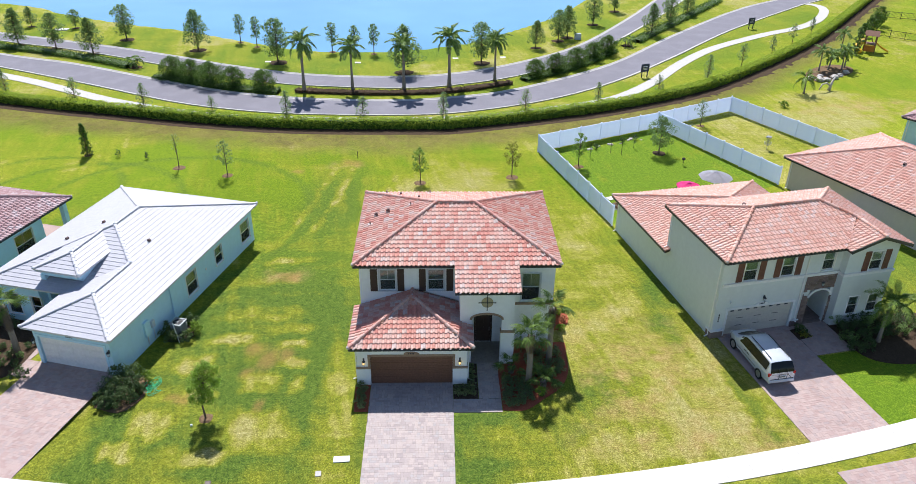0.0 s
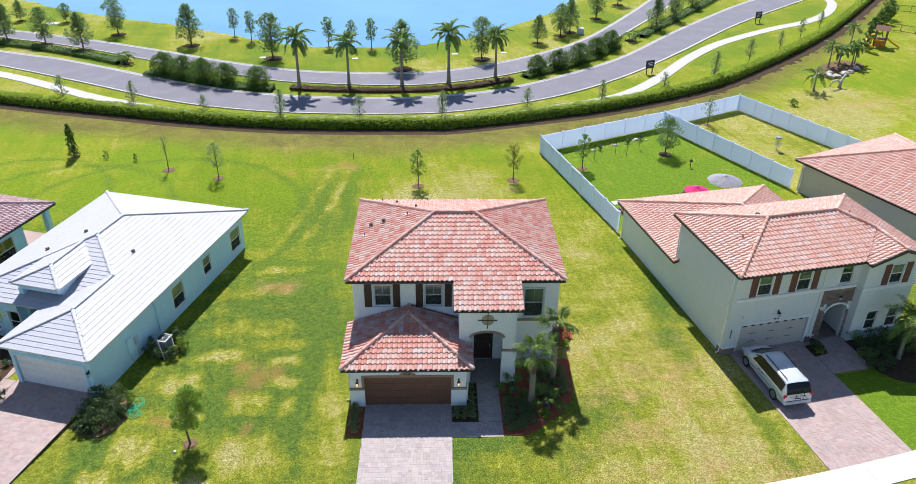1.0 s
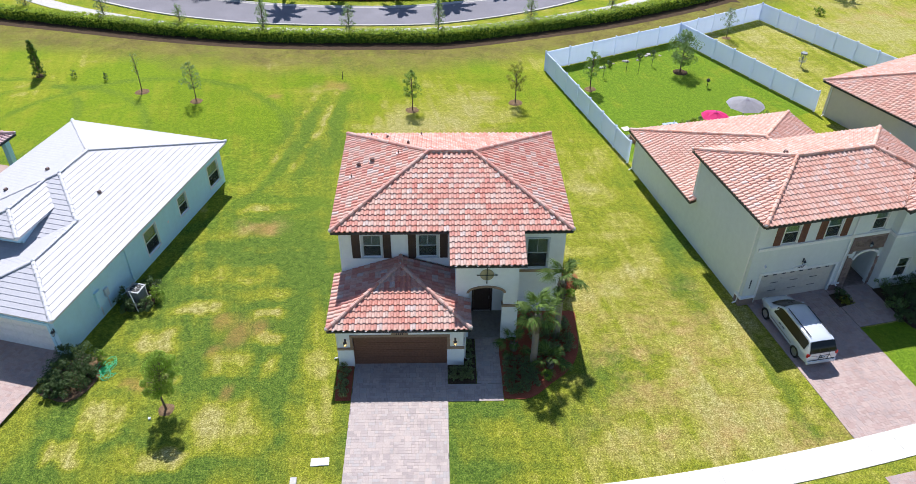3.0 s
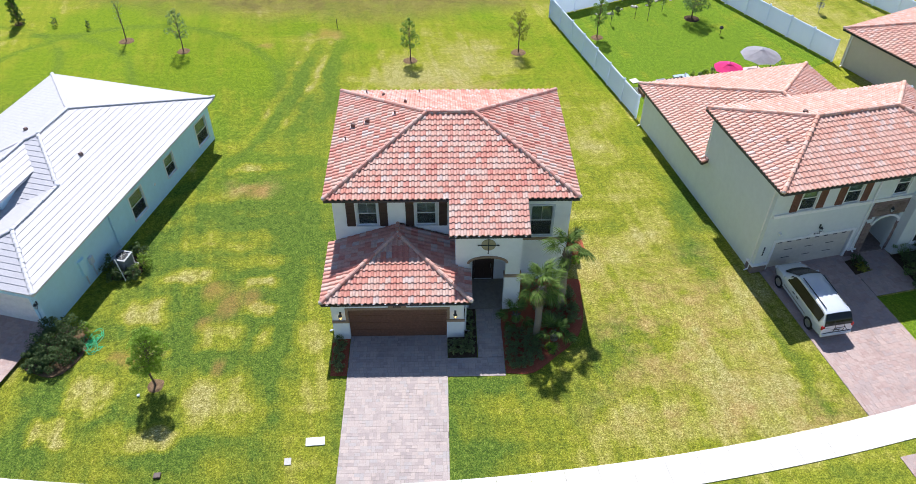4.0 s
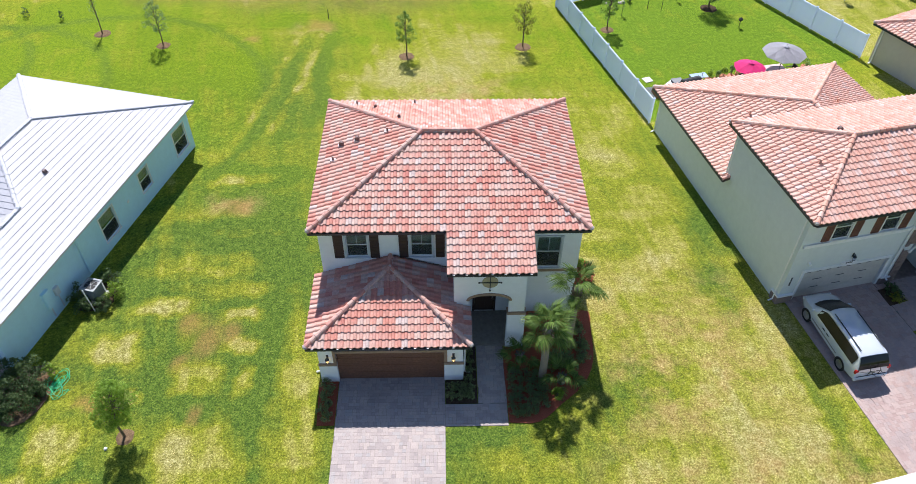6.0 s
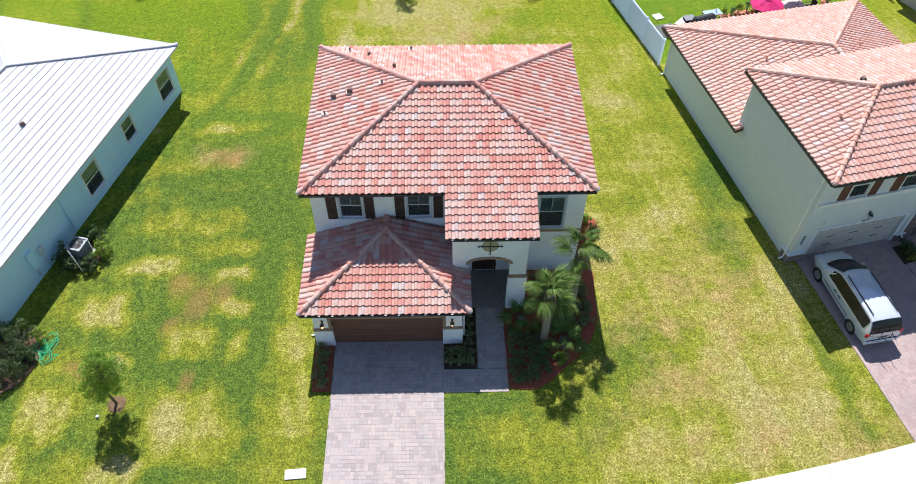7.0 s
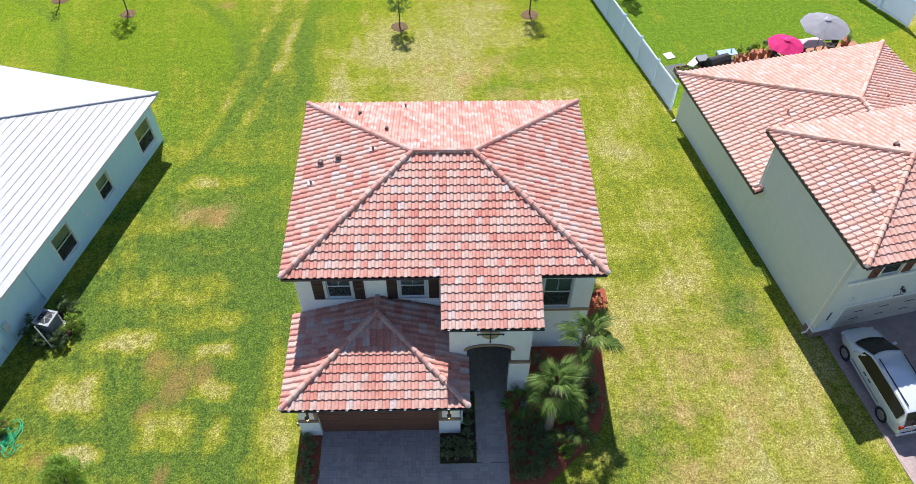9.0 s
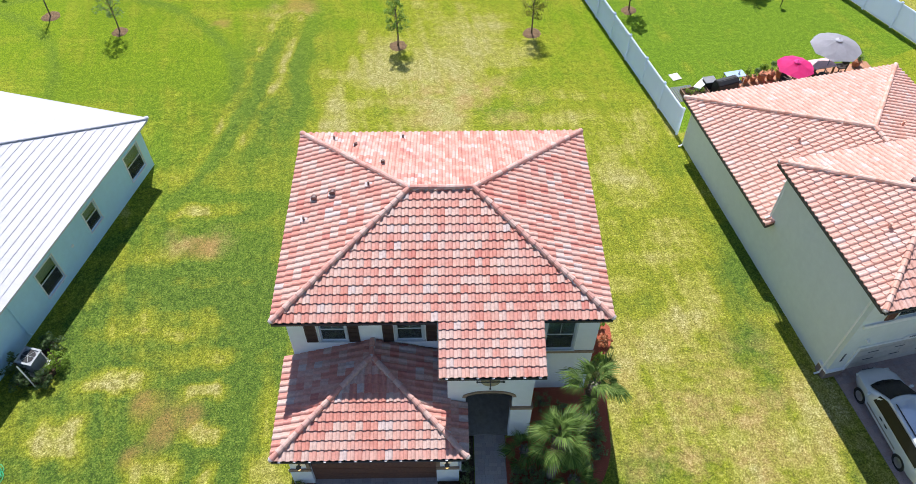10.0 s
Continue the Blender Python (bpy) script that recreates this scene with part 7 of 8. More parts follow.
def shrub(x, y, r, h, material, seed, label, leaves=420, size=0.06, category="shrub"):
    b = broadleaf("shrub", h, r, 0.12, 9, leaves, size, material, seed, label, category, ring=0, trunk=0.02, shape="round")
    b.matrix_basis = pose(x, y, ground_z(x, y) + 0.03)
    return b


rng_b = random.Random(77)
dk, md = "dark green mounded shrub in the mulch bed", "mid-green leafy shrub in the mulch bed"
# entry bed
for i in range(34):
    x, y = 3.12 + 0.36 * (i % 5) + rng_b.uniform(-0.1, 0.1), 34.0 + 0.36 * (i // 5) + rng_b.uniform(-0.1, 0.1)
    if x - 2.95 < (y - 33.2) * 1.5:
        shrub(x, y, rng_b.uniform(0.20, 0.27), rng_b.uniform(0.22, 0.34), LEAF_LOW, 460 + i, "low dark green ground cover in the mulch bed", 300, 0.04)
for i in range(16):
    x, y = 5.0 + 0.5 * (i % 4) + rng_b.uniform(-0.12, 0.12), 36.4 + 0.75 * (i // 4) + rng_b.uniform(-0.15, 0.15)
    if x - 5.0 < (y - 35.3) * 1.3:
        shrub(x, y, rng_b.uniform(0.3, 0.4), rng_b.uniform(0.35, 0.55), LEAF_LOW, 540 + i, "low dark green ground cover in the mulch bed", 380, 0.045)
for i, (x, y, r, h) in enumerate(((4.9, 37.9, 0.4, 0.6), (5.3, 38.8, 0.45, 0.8), (4.4, 39.2, 0.42, 0.8), (6.6, 38.9, 0.35, 0.5), (6.5, 36.9, 0.3, 0.4), (6.75, 37.7, 0.3, 0.45), (5.6, 36.9, 0.35, 0.5))):
    shrub(x, y, r, h, LEAF_LOW, 200 + i, dk, 420, 0.045)
shrub(5.2, 34.95, 0.3, 0.5, LEAF_LIME, 215, "small lime-green shrub on red mulch", 420)
for i in range(6):
    shrub(0.3 + 0.42 * (i % 3), 34.95 + 0.45 * (i // 3), 0.26, 0.36, LEAF_LOW, 220 + i, dk, 340, 0.042)
for i in range(4):
    shrub(1.15, 35.9 + 0.5 * i, 0.24, 0.34, LEAF_LOW, 230 + i, dk, 300, 0.042)
for i in range(6):
    shrub(-5.3 - 0.25 * (i % 2), 33.9 + 0.36 * i, 0.28, 0.42, LEAF_LOW, 240 + i, dk, 360, 0.042)
for i, (x, y) in enumerate(((7.3, 41.4), (7.6, 42.3), (7.4, 43.2))):
    shrub(x, y, 0.3, 0.45, LEAF_RED if i == 1 else LEAF_SPRING, 250 + i, "red and green croton shrub by the wall", 380)
# beside the white-roofed house
for i, (x, y, r, h) in enumerate(((-20.0, 35.3, 0.85, 1.4), (-19.2, 36.2, 0.9, 1.6), (-19.3, 34.8, 0.75, 1.1), (-20.1, 36.5, 0.7, 1.3), (-18.8, 35.5, 0.5, 0.8), (-20.2, 34.4, 0.55, 0.7), (-20.5, 35.0, 0.5, 0.8))):
    shrub(x, y, r, h, LEAF_DARK, 260 + i, "large dark shrub at the house corner", 1700, 0.052)
shrub(-18.45, 36.6, 0.4, 0.9, LEAF_LIME, 268, "light green shrub among dark ones", 420)
for i, (x, y, r, h) in enumerate(((-18.7, 41.4, 0.55, 1.0), (-18.3, 40.7, 0.45, 0.8), (-17.4, 40.8, 0.45, 0.7), (-17.0, 41.6, 0.5, 0.9), (-17.6, 42.6, 0.45, 0.8))):
    shrub(x, y, r, h, LEAF_LIME if i == 3 else LEAF_DARK, 270 + i, "leafy shrub round the air conditioner", 1000, 0.055)
for i in range(14):
    shrub(-27.0 - 0.75 * (i % 5) - rng_b.random() * 0.2, 37.9 + 0.9 * (i // 5) + rng_b.random() * 0.2, 0.28, 0.45, LEAF_OAK if i % 2 else LEAF_DARK, 280 + i, "small clipped green shrub in brown mulch", 240)
shrub(-26.2, 36.9, 0.5, 0.8, LEAF_DARK, 296, "dark reddish-green shrub beside the garage door", 600)
for i in range(5):
    shrub(-29.2 - 0.8 * i, 42.0 + 0.25 * i, 0.5, 1.0, LEAF_DARK, 300 + i, "dark shrub against the house wall", 500)
# beside the stone entry
for i in range(20):
    x, y = 26.2 + 1.0 * (i % 6) + rng_b.uniform(-0.2, 0.2), 41.9 - 1.0 * (i // 6) + 0.21 * (i % 6) + rng_b.uniform(-0.2, 0.2)
    shrub(x, y, 0.55, 0.95 - 0.12 * (i // 6), LEAF_DARK if i % 4 else LEAF_OAK, 310 + i, "dense dark green shrub in the bed", 900, 0.05)
shrub(23.4, 41.0, 0.42, 0.5, LEAF_DARK, 331, "dark green shrub between garage and entry", 520)
shrub(23.4, 40.5, 0.35, 0.35, LEAF_YELLOW, 332, "yellow-green low shrub on the paving edge", 320)
shrub(40.4, 86.2, 0.5, 0.8, LEAF_LIME, 333, "lime-green shrub on the open lawn", 320, 0.09)


# ---- lawn plots inside the fences and by the drive ----
def plot(name, outline, material, label):
    me = from_lists(name, [(x, y, 0.006) for x, y in outline], [tuple(range(len(outline)))])
    return tagged(put(name, me, material), label, "lawn", kind="structure")


def right_at(x, y):
    """World place of a spot in the axes of the peach-roofed house."""
    a = radians(12)
    return 16.89 + x * math.cos(a) - y * math.sin(a), 39.76 + x * math.sin(a) + y * math.cos(a)


plot("ground_lawn", [(13.9, 56.3), (31.1, 64.3), (23.45, 79.15), (9.45, 72.35)], GRASS_LUSH, "lush bright green lawn inside the white fence")
plot("ground_lawn", [(31.2, 64.4), (43.1, 66.4), (33.4, 84.5), (23.5, 79.15)], GRASS_DRY, "dry yellowish lawn inside the white fence")
plot("ground_lawn", [right_at(6.15, -9.2), right_at(16, -8.0), right_at(16, 0.0), right_at(8.7, -2.7), right_at(6.15, -2.7)], GRASS_LUSH, "lush green front lawn beside the paver drive")


# ---- the minivan ----
def minivan():
    car = thing("minivan", 19.36, 37.94, 0.035, 9.5, "white minivan with a bike rack parked on the paver driveway", "car")
    car.matrix_basis = car.matrix_basis @ Matrix.Diagonal((0.93, 1.0, 0.97, 1))
    # y, half width, sill, belt, roof, roof half width
    st = [(-2.50, 0.86, 0.42, 0.62, 0.66, 0.80), (-2.46, 0.93, 0.33, 0.95, 1.00, 0.86), (-2.36, 0.955, 0.30, 1.04, 1.30, 0.80), (-2.12, 0.975, 0.27, 1.06, 1.66, 0.73), (-1.95, 0.98, 0.26, 1.06, 1.73, 0.71), (-1.0, 0.99, 0.25, 1.05, 1.77, 0.72),
          (0.2, 0.985, 0.25, 1.03, 1.75, 0.71), (0.62, 0.98, 0.25, 1.02, 1.69, 0.69), (1.1, 0.975, 0.25, 1.01, 1.38, 0.72), (1.52, 0.965, 0.26, 0.99, 1.10, 0.76), (2.0, 0.90, 0.27, 0.90, 0.985, 0.70), (2.3, 0.80, 0.29, 0.78, 0.86, 0.60), (2.48, 0.66, 0.33, 0.66, 0.72, 0.48), (2.58, 0.48, 0.38, 0.56, 0.60, 0.34), (2.62, 0.30, 0.44, 0.50, 0.52, 0.20)]
    verts, faces, k = [], [], 0
    for y, w, s, b, r, rw in st:
        half = [(0.0, s), (w * 0.86, s), (w * 0.98, s + 0.14), (w, (s + b) / 2 + 0.06), (w * 0.975, b), (rw + (w * 0.975 - rw) * 0.12, r - 0.06 * (r > b + 0.1)), (rw * 0.86, r), (0.0, r + 0.025)]
        ring = half + [(-x, z) for x, z in half[-2:0:-1]]
        k = len(ring)
        verts += [(x, y, z) for x, z in ring]
    for i in range(len(st) - 1):
        for j in range(k):
            faces.append((i * k + j, i * k + (j + 1) % k, (i + 1) * k + (j + 1) % k, (i + 1) * k + j))
    faces += [tuple(range(k))[::-1], tuple((len(st) - 1) * k + j for j in range(k))]
    me = from_lists("body", verts, faces)
    me.flip_normals()
    body = put("body", me, CAR_WHITE, car, smooth=True)
    me.set_sharp_from_angle(angle=radians(32))

    def station(y):
        ys = [q[0] for q in st]
        return [float(np.interp(y, ys, [q[c] for q in st])) for c in range(1, 6)]

    def side_pane(y0, y1, name, label="", out=0.012):
        for sgn in (-1, 1):
            v, f = [], []
            n = 8
            for i in range(n + 1):
                y = y0 + (y1 - y0) * i / n
                w, s, b, r, rw = station(y)
                xt, xb = rw + (w * 0.975 - rw) * 0.12 + out, w * 0.975 + out
                zt, zb = r - 0.06, b
                for t in (0.06, 0.90):
                    v.append((sgn * (xb + (xt - xb) * t), y, zb + (zt - zb) * t))
            for i in range(n):
                f.append((2 * i, 2 * i + 1, 2 * i + 3, 2 * i + 2) if sgn < 0 else (2 * i, 2 * i + 2, 2 * i + 3, 2 * i + 1))
            put(name, from_lists(name, v, f), CAR_GLASS, car, label, smooth=True)

    side_pane(-2.08, 0.98, "window_band", "black window surround band", 0.018)
    side_pane(-2.08, -0.98, "rear_quarter_window", "", 0.024)
    side_pane(-0.94, 0.06, "rear_door_window", "", 0.024)
    side_pane(0.10, 0.96, "front_door_window", "", 0.024)
    for name, y0, y1 in (("windscreen", 0.60, 1.62), ("rear_window", -2.445, -2.13)):
        v, f, n = [], [], 6
        for i in range(n + 1):
            y = y0 + (y1 - y0) * i / n
            for t in (-1.0, -0.5, 0.0, 0.5, 1.0):
                bow = 0.14 * (1 - t * t) * (1 if y0 > 0 else 0)
                w, s, b, r, rw = station(y + bow)
                v.append((t * rw, y + bow + (0.012 if y0 > 0 else -0.014), r + 0.024 - 0.02 * t * t + 0.01))
        for i in range(n):
            for j in range(4):
                q = (5 * i + j, 5 * i + j + 1, 5 * i + j + 6, 5 * i + j + 5)
                f.append(q)
        put(name, from_lists(name, v, f), CAR_GLASS, car, smooth=True)
    for sx in (-1, 1):
        for wy in (-1.5, 1.56):
            wheel = new("wheel")
            wheel.parent = car
            wheel.matrix_basis = pose(sx * 0.89, wy, 0.335, 0, 90 * sx, 0)
            bm = bmesh.new()
            prof = [(0.22, -0.1), (0.30, -0.11), (0.335, -0.08), (0.335, 0.08), (0.30, 0.11), (0.22, 0.1)]
            rings = [[bm.verts.new((r * math.cos(a * math.tau / 28), r * math.sin(a * math.tau / 28), z)) for r, z in prof] for a in range(28)]
            for a in range(28):
                for j in range(5):
                    bm.faces.new((rings[a][j], rings[(a + 1) % 28][j], rings[(a + 1) % 28][j + 1], rings[a][j + 1]))
            bmesh.ops.recalc_face_normals(bm, faces=bm.faces)
            part("tyre", bm, TYRE, wheel, smooth=True)
            bm = bmesh.new()
            bmesh.ops.create_cone(bm, segments=24, radius1=0.235, radius2=0.235, depth=0.03, cap_ends=True, matrix=Matrix.Translation((0, 0, 0.088)))
            for a in range(5):
                box(bm, -0.03, 0.03, 0.03, 0.2, 0.1, 0.118)
                bmesh.ops.rotate(bm, verts=bm.verts[-8:], cent=(0, 0, 0), matrix=Matrix.Rotation(a * math.tau / 5, 3, "Z"))
            bmesh.ops.create_cone(bm, segments=12, radius1=0.06, radius2=0.05, depth=0.05, cap_ends=True, matrix=Matrix.Translation((0, 0, 0.1)))
            part("rim", bm, CHROME, wheel, "silver spoked wheel rim")
            bm = bmesh.new()
            bmesh.ops.create_cone(bm, segments=28, radius1=0.365, radius2=0.365, depth=0.02, cap_ends=True, matrix=Matrix.Translation((0, 0, 0.088)))
            part("wheel_arch", bm, TYRE, wheel)
        solid(car, "side_moulding", [(sx * 0.985 - 0.012, sx * 0.985 + 0.012, -1.05, 1.1, 0.56, 0.62)], TRIM_GREY)
        solid(car, "roof_rail", [(sx * 0.62 - 0.018, sx * 0.62 + 0.018, -1.9, 0.35, 1.785, 1.82)], TYRE)
        solid(car, "tail_light", [(sx * 0.86 - 0.1, sx * 0.86 + 0.1, -2.47, -2.36, 0.82, 1.06)], TAIL_RED, label="red tail light", bevel=0.02)
        solid(car, "headlight", [(sx * 0.66 - 0.16, sx * 0.66 + 0.16, 2.3, 2.42, 0.64, 0.78)], HEADLIGHT, bevel=0.02)
        solid(car, "door_mirror", [(sx * 1.06 - 0.09, sx * 1.06 + 0.09, 1.2, 1.32, 1.02, 1.2)], CAR_WHITE, bevel=0.03)
        for hy in (0.2, -0.15):
            solid(car, "door_handle", [(sx * 0.995 - 0.015, sx * 0.995 + 0.015, hy - 0.1, hy + 0.1, 0.84, 0.88)], TYRE)
    solid(car, "rear_bumper", [(-0.92, 0.92, -2.56, -2.42, 0.36, 0.60)], CAR_WHITE, bevel=0.04)
    solid(car, "bumper_pad", [(-0.8, 0.8, -2.53, -2.46, 0.605, 0.63)], TYRE)
    solid(car, "number_plate", [(-0.26, 0.26, -2.50, -2.475, 0.7, 0.84)], FRAME_BLUE)
    solid(car, "plate_bar", [(-0.18, 0.18, -2.51, -2.50, 0.74, 0.80)], TYRE)
    bm = bmesh.new()
    for sx in (-0.28, 0.28):
        tube(bm, [(sx, -2.44, 1.35), (sx, -2.6, 1.05), (sx, -2.56, 0.7)], 0.016, 6)
        tube(bm, [(sx, -2.6, 1.05), (sx * 0.8, -2.95, 1.12)], 0.014, 6)
    tube(bm, [(-0.34, -2.6, 1.05), (0.34, -2.6, 1.05)], 0.016, 6)
    tube(bm, [(-0.75, -2.46, 0.95), (-0.28, -2.58, 0.9)], 0.008, 5)
    part("bike_rack", bm, TYRE, car, "folded black bike rack")
    return car


def car_paint():
    n = Nodes("white_car_paint", 0.25, spec=0.5)
    n.colour(n.ramp(n.noise(2, 3), [(0.3, (0.56, 0.60, 0.66)), (0.7, (0.61, 0.65, 0.70))]))
    n.b.inputs["Coat Weight"].default_value = 1.0
    n.b.inputs["Coat Roughness"].default_value = 0.05
    n.b.inputs["Coat IOR"].default_value = 2.1
    return n.m


CAR_WHITE = car_paint()
CAR_GLASS = plain("dark_tinted_glass", (0.012, 0.014, 0.016), 0.08, vary=0.05, spec=0.3)
TYRE = plain("black_rubber", (0.018, 0.018, 0.020), 0.7, vary=0.2)
TRIM_GREY = plain("grey_plastic", (0.20, 0.20, 0.21), 0.5)
TAIL_RED = plain("red_lens", (0.42, 0.02, 0.015), 0.15)
HEADLIGHT = plain("clear_lens", (0.6, 0.62, 0.64), 0.1)
minivan()


# ---- fixtures and small things ----
def air_conditioner(x, y, yaw):
    t = thing("air_conditioner", x, y, ground_z(x, y), yaw, "grey outdoor air conditioner among shrubs by the wall", "air conditioner")
    solid(t, "pad", [(-0.5, 0.5, -0.5, 0.5, 0.0, 0.12)], CONCRETE)
    bm = bmesh.new()
    box(bm, -0.38, 0.38, -0.38, 0.38, 0.12, 0.95, 0.05)
    part("housing", bm, AC_GREY, t)
    for i in range(9):
        z = 0.2 + i * 0.08
        solid(t, "louvre", [(-0.39, 0.39, -0.39, 0.39, z, z + 0.02)], AC_GREY)
    bm = bmesh.new()
    bmesh.ops.create_cone(bm, segments=20, radius1=0.32, radius2=0.32, depth=0.03, cap_ends=True, matrix=Matrix.Translation((0, 0, 0.955)))
    part("fan_well", bm, TYRE, t)
    bm = bmesh.new()
    box(bm, -0.42, 0.42, -0.42, -0.33, 0.95, 1.0)
    box(bm, -0.42, 0.42, 0.33, 0.42, 0.95, 1.0)
    box(bm, -0.42, -0.33, -0.33, 0.33, 0.95, 1.0)
    box(bm, 0.33, 0.42, -0.33, 0.33, 0.95, 1.0)
    for a in range(6):
        tube(bm, [(0, 0, 0.985), (0.34 * math.cos(a * math.tau / 6), 0.34 * math.sin(a * math.tau / 6), 0.985)], 0.01, 4)
    part("top_grille", bm, AC_LIGHT, t, "pale top rim and guard")
    return t


AC_GREY = plain("ac_grey_metal", (0.24, 0.25, 0.26), 0.5)
AC_LIGHT = plain("ac_light_metal", (0.30, 0.32, 0.33), 0.5)
air_conditioner(-18.05, 41.6, -15)
pole = thing("garden_stake", -17.8, 40.6, -0.2, 0, "white pole leaning beside the air conditioner", "pole")
bm = bmesh.new()
tube(bm, [(0, 0, 0), (-0.3, 0.25, 1.35)], 0.03, 6)
part("pole", bm, TRIM_WHITE, pole)

HOSE_GREEN = plain("green_hose_plastic", (0.02, 0.42, 0.16), 0.4, vary=0.15)


def garden_hose():
    t = thing("garden_hose", -18.1, 36.1, ground_z(-18.1, 36.1), 0, "tangled bright green garden hose lying on the grass", "hose")
    rng = random.Random(8)
    pts = []
    for i in range(150):
        a = i * 0.42
        r = 0.22 + 0.20 * math.sin(i * 0.31) + 0.12 * math.sin(i * 0.77)
        pts.append((r * math.cos(a) + 0.18 * math.sin(i * 0.09), 1.5 * r * math.sin(a) + 0.2 * math.cos(i * 0.07), 0.04 + 0.14 * abs(math.sin(i * 0.23))))
    pts += [(0.35 + 0.08 * i, -0.3 - 0.05 * math.sin(i * 0.8), 0.03) for i in range(10)]
    bm = bmesh.new()
    tube(bm, pts, 0.017, 5)
    part("hose", bm, HOSE_GREEN, t, smooth=True)


garden_hose()


def ground_box(name, x, y, w, d, h, material, label, category):
    t = thing(name, x, y, ground_z(x, y), 4, label, category)
    solid(t, "lid", [(-w / 2, w / 2, -d / 2, d / 2, 0.0, h)], material, bevel=0.01)
    return t


ground_box("utility_cover", -6.05, 29.9, 0.85, 0.42, 0.06, TRIM_WHITE, "white concrete utility cover set in the lawn", "utility cover")
ground_box("meter_box", -7.15, 28.9, 0.3, 0.36, 0.05, CURB, "small grey water meter lid in the grass", "utility cover")
ground_box("meter_box", -12.7, 28.3, 0.3, 0.25, 0.12, FASCIA_BROWN, "small dark valve box in the grass", "utility cover")
ground_box("utility_cover", -60.5, 122.5, 2.2, 1.2, 0.12, CONCRETE, "pale concrete pad on the lake bank", "utility cover")
for x, y in ((-24.5, 104.9), (1.6, 106.8), (8.4, 107.4), (-12, 104.5)):
    ground_box("utility_cover", x, y, 0.8, 0.6, 0.05, CONCRETE, "pale round-edged lid on the lake bank", "utility cover")
ground_box("sprinkler_head", -14.75, 32.6, 0.12, 0.12, 0.1, FRAME_BLUE, "small pale sprinkler head in the lawn", "sprinkler")


def road_sign(x, y, yaw):
    t = thing("road_sign", x, y, 0, yaw, "dark navy sign on two posts beside the road", "sign")
    for sx in (-0.42, 0.42):
        solid(t, "post", [(sx - 0.05, sx + 0.05, -0.05, 0.05, 0.0, 1.7)], SIGN_NAVY)
    solid(t, "sign_panel", [(-0.62, 0.62, -0.035, 0.035, 0.75, 1.8)], SIGN_NAVY, bevel=0.01)
    solid(t, "writing_bar", [(-0.4, 0.4, -0.045, -0.035, 1.42, 1.5), (-0.3, 0.35, -0.045, -0.035, 1.22, 1.28), (-0.35, 0.3, -0.045, -0.035, 1.05, 1.1)], TRIM_WHITE)
    return t


SIGN_NAVY = plain("navy_sign_paint", (0.018, 0.028, 0.06), 0.5)
road_sign(26.5, 98.0, 20)
road_sign(50.5, 124.7, 20)
ground_box("utility_box", 20.8, 117.6, 0.9, 0.7, 0.9, FRAME_BLUE, "pale grey utility box beside the road", "utility box")


# ---- patio behind the peach-roofed house ----
PATIO = paver_material("terracotta_patio", [(0.0, (0.38, 0.18, 0.10)), (0.5, (0.48, 0.25, 0.15)), (1.0, (0.42, 0.22, 0.14))])
paver_field("pavement", 3.6, 14.8, 16.1, 20.45, PATIO, "orange-brown paver patio behind the house", yaw=12, ox=16.89, oy=39.76, seed=15, size=0.3)


def patio_thing(name, x, y, yaw, label, category, group=""):
    wx, wy = right_at(x, y)
    return thing(name, wx, wy, 0.03, 12 + yaw, label, category, group)


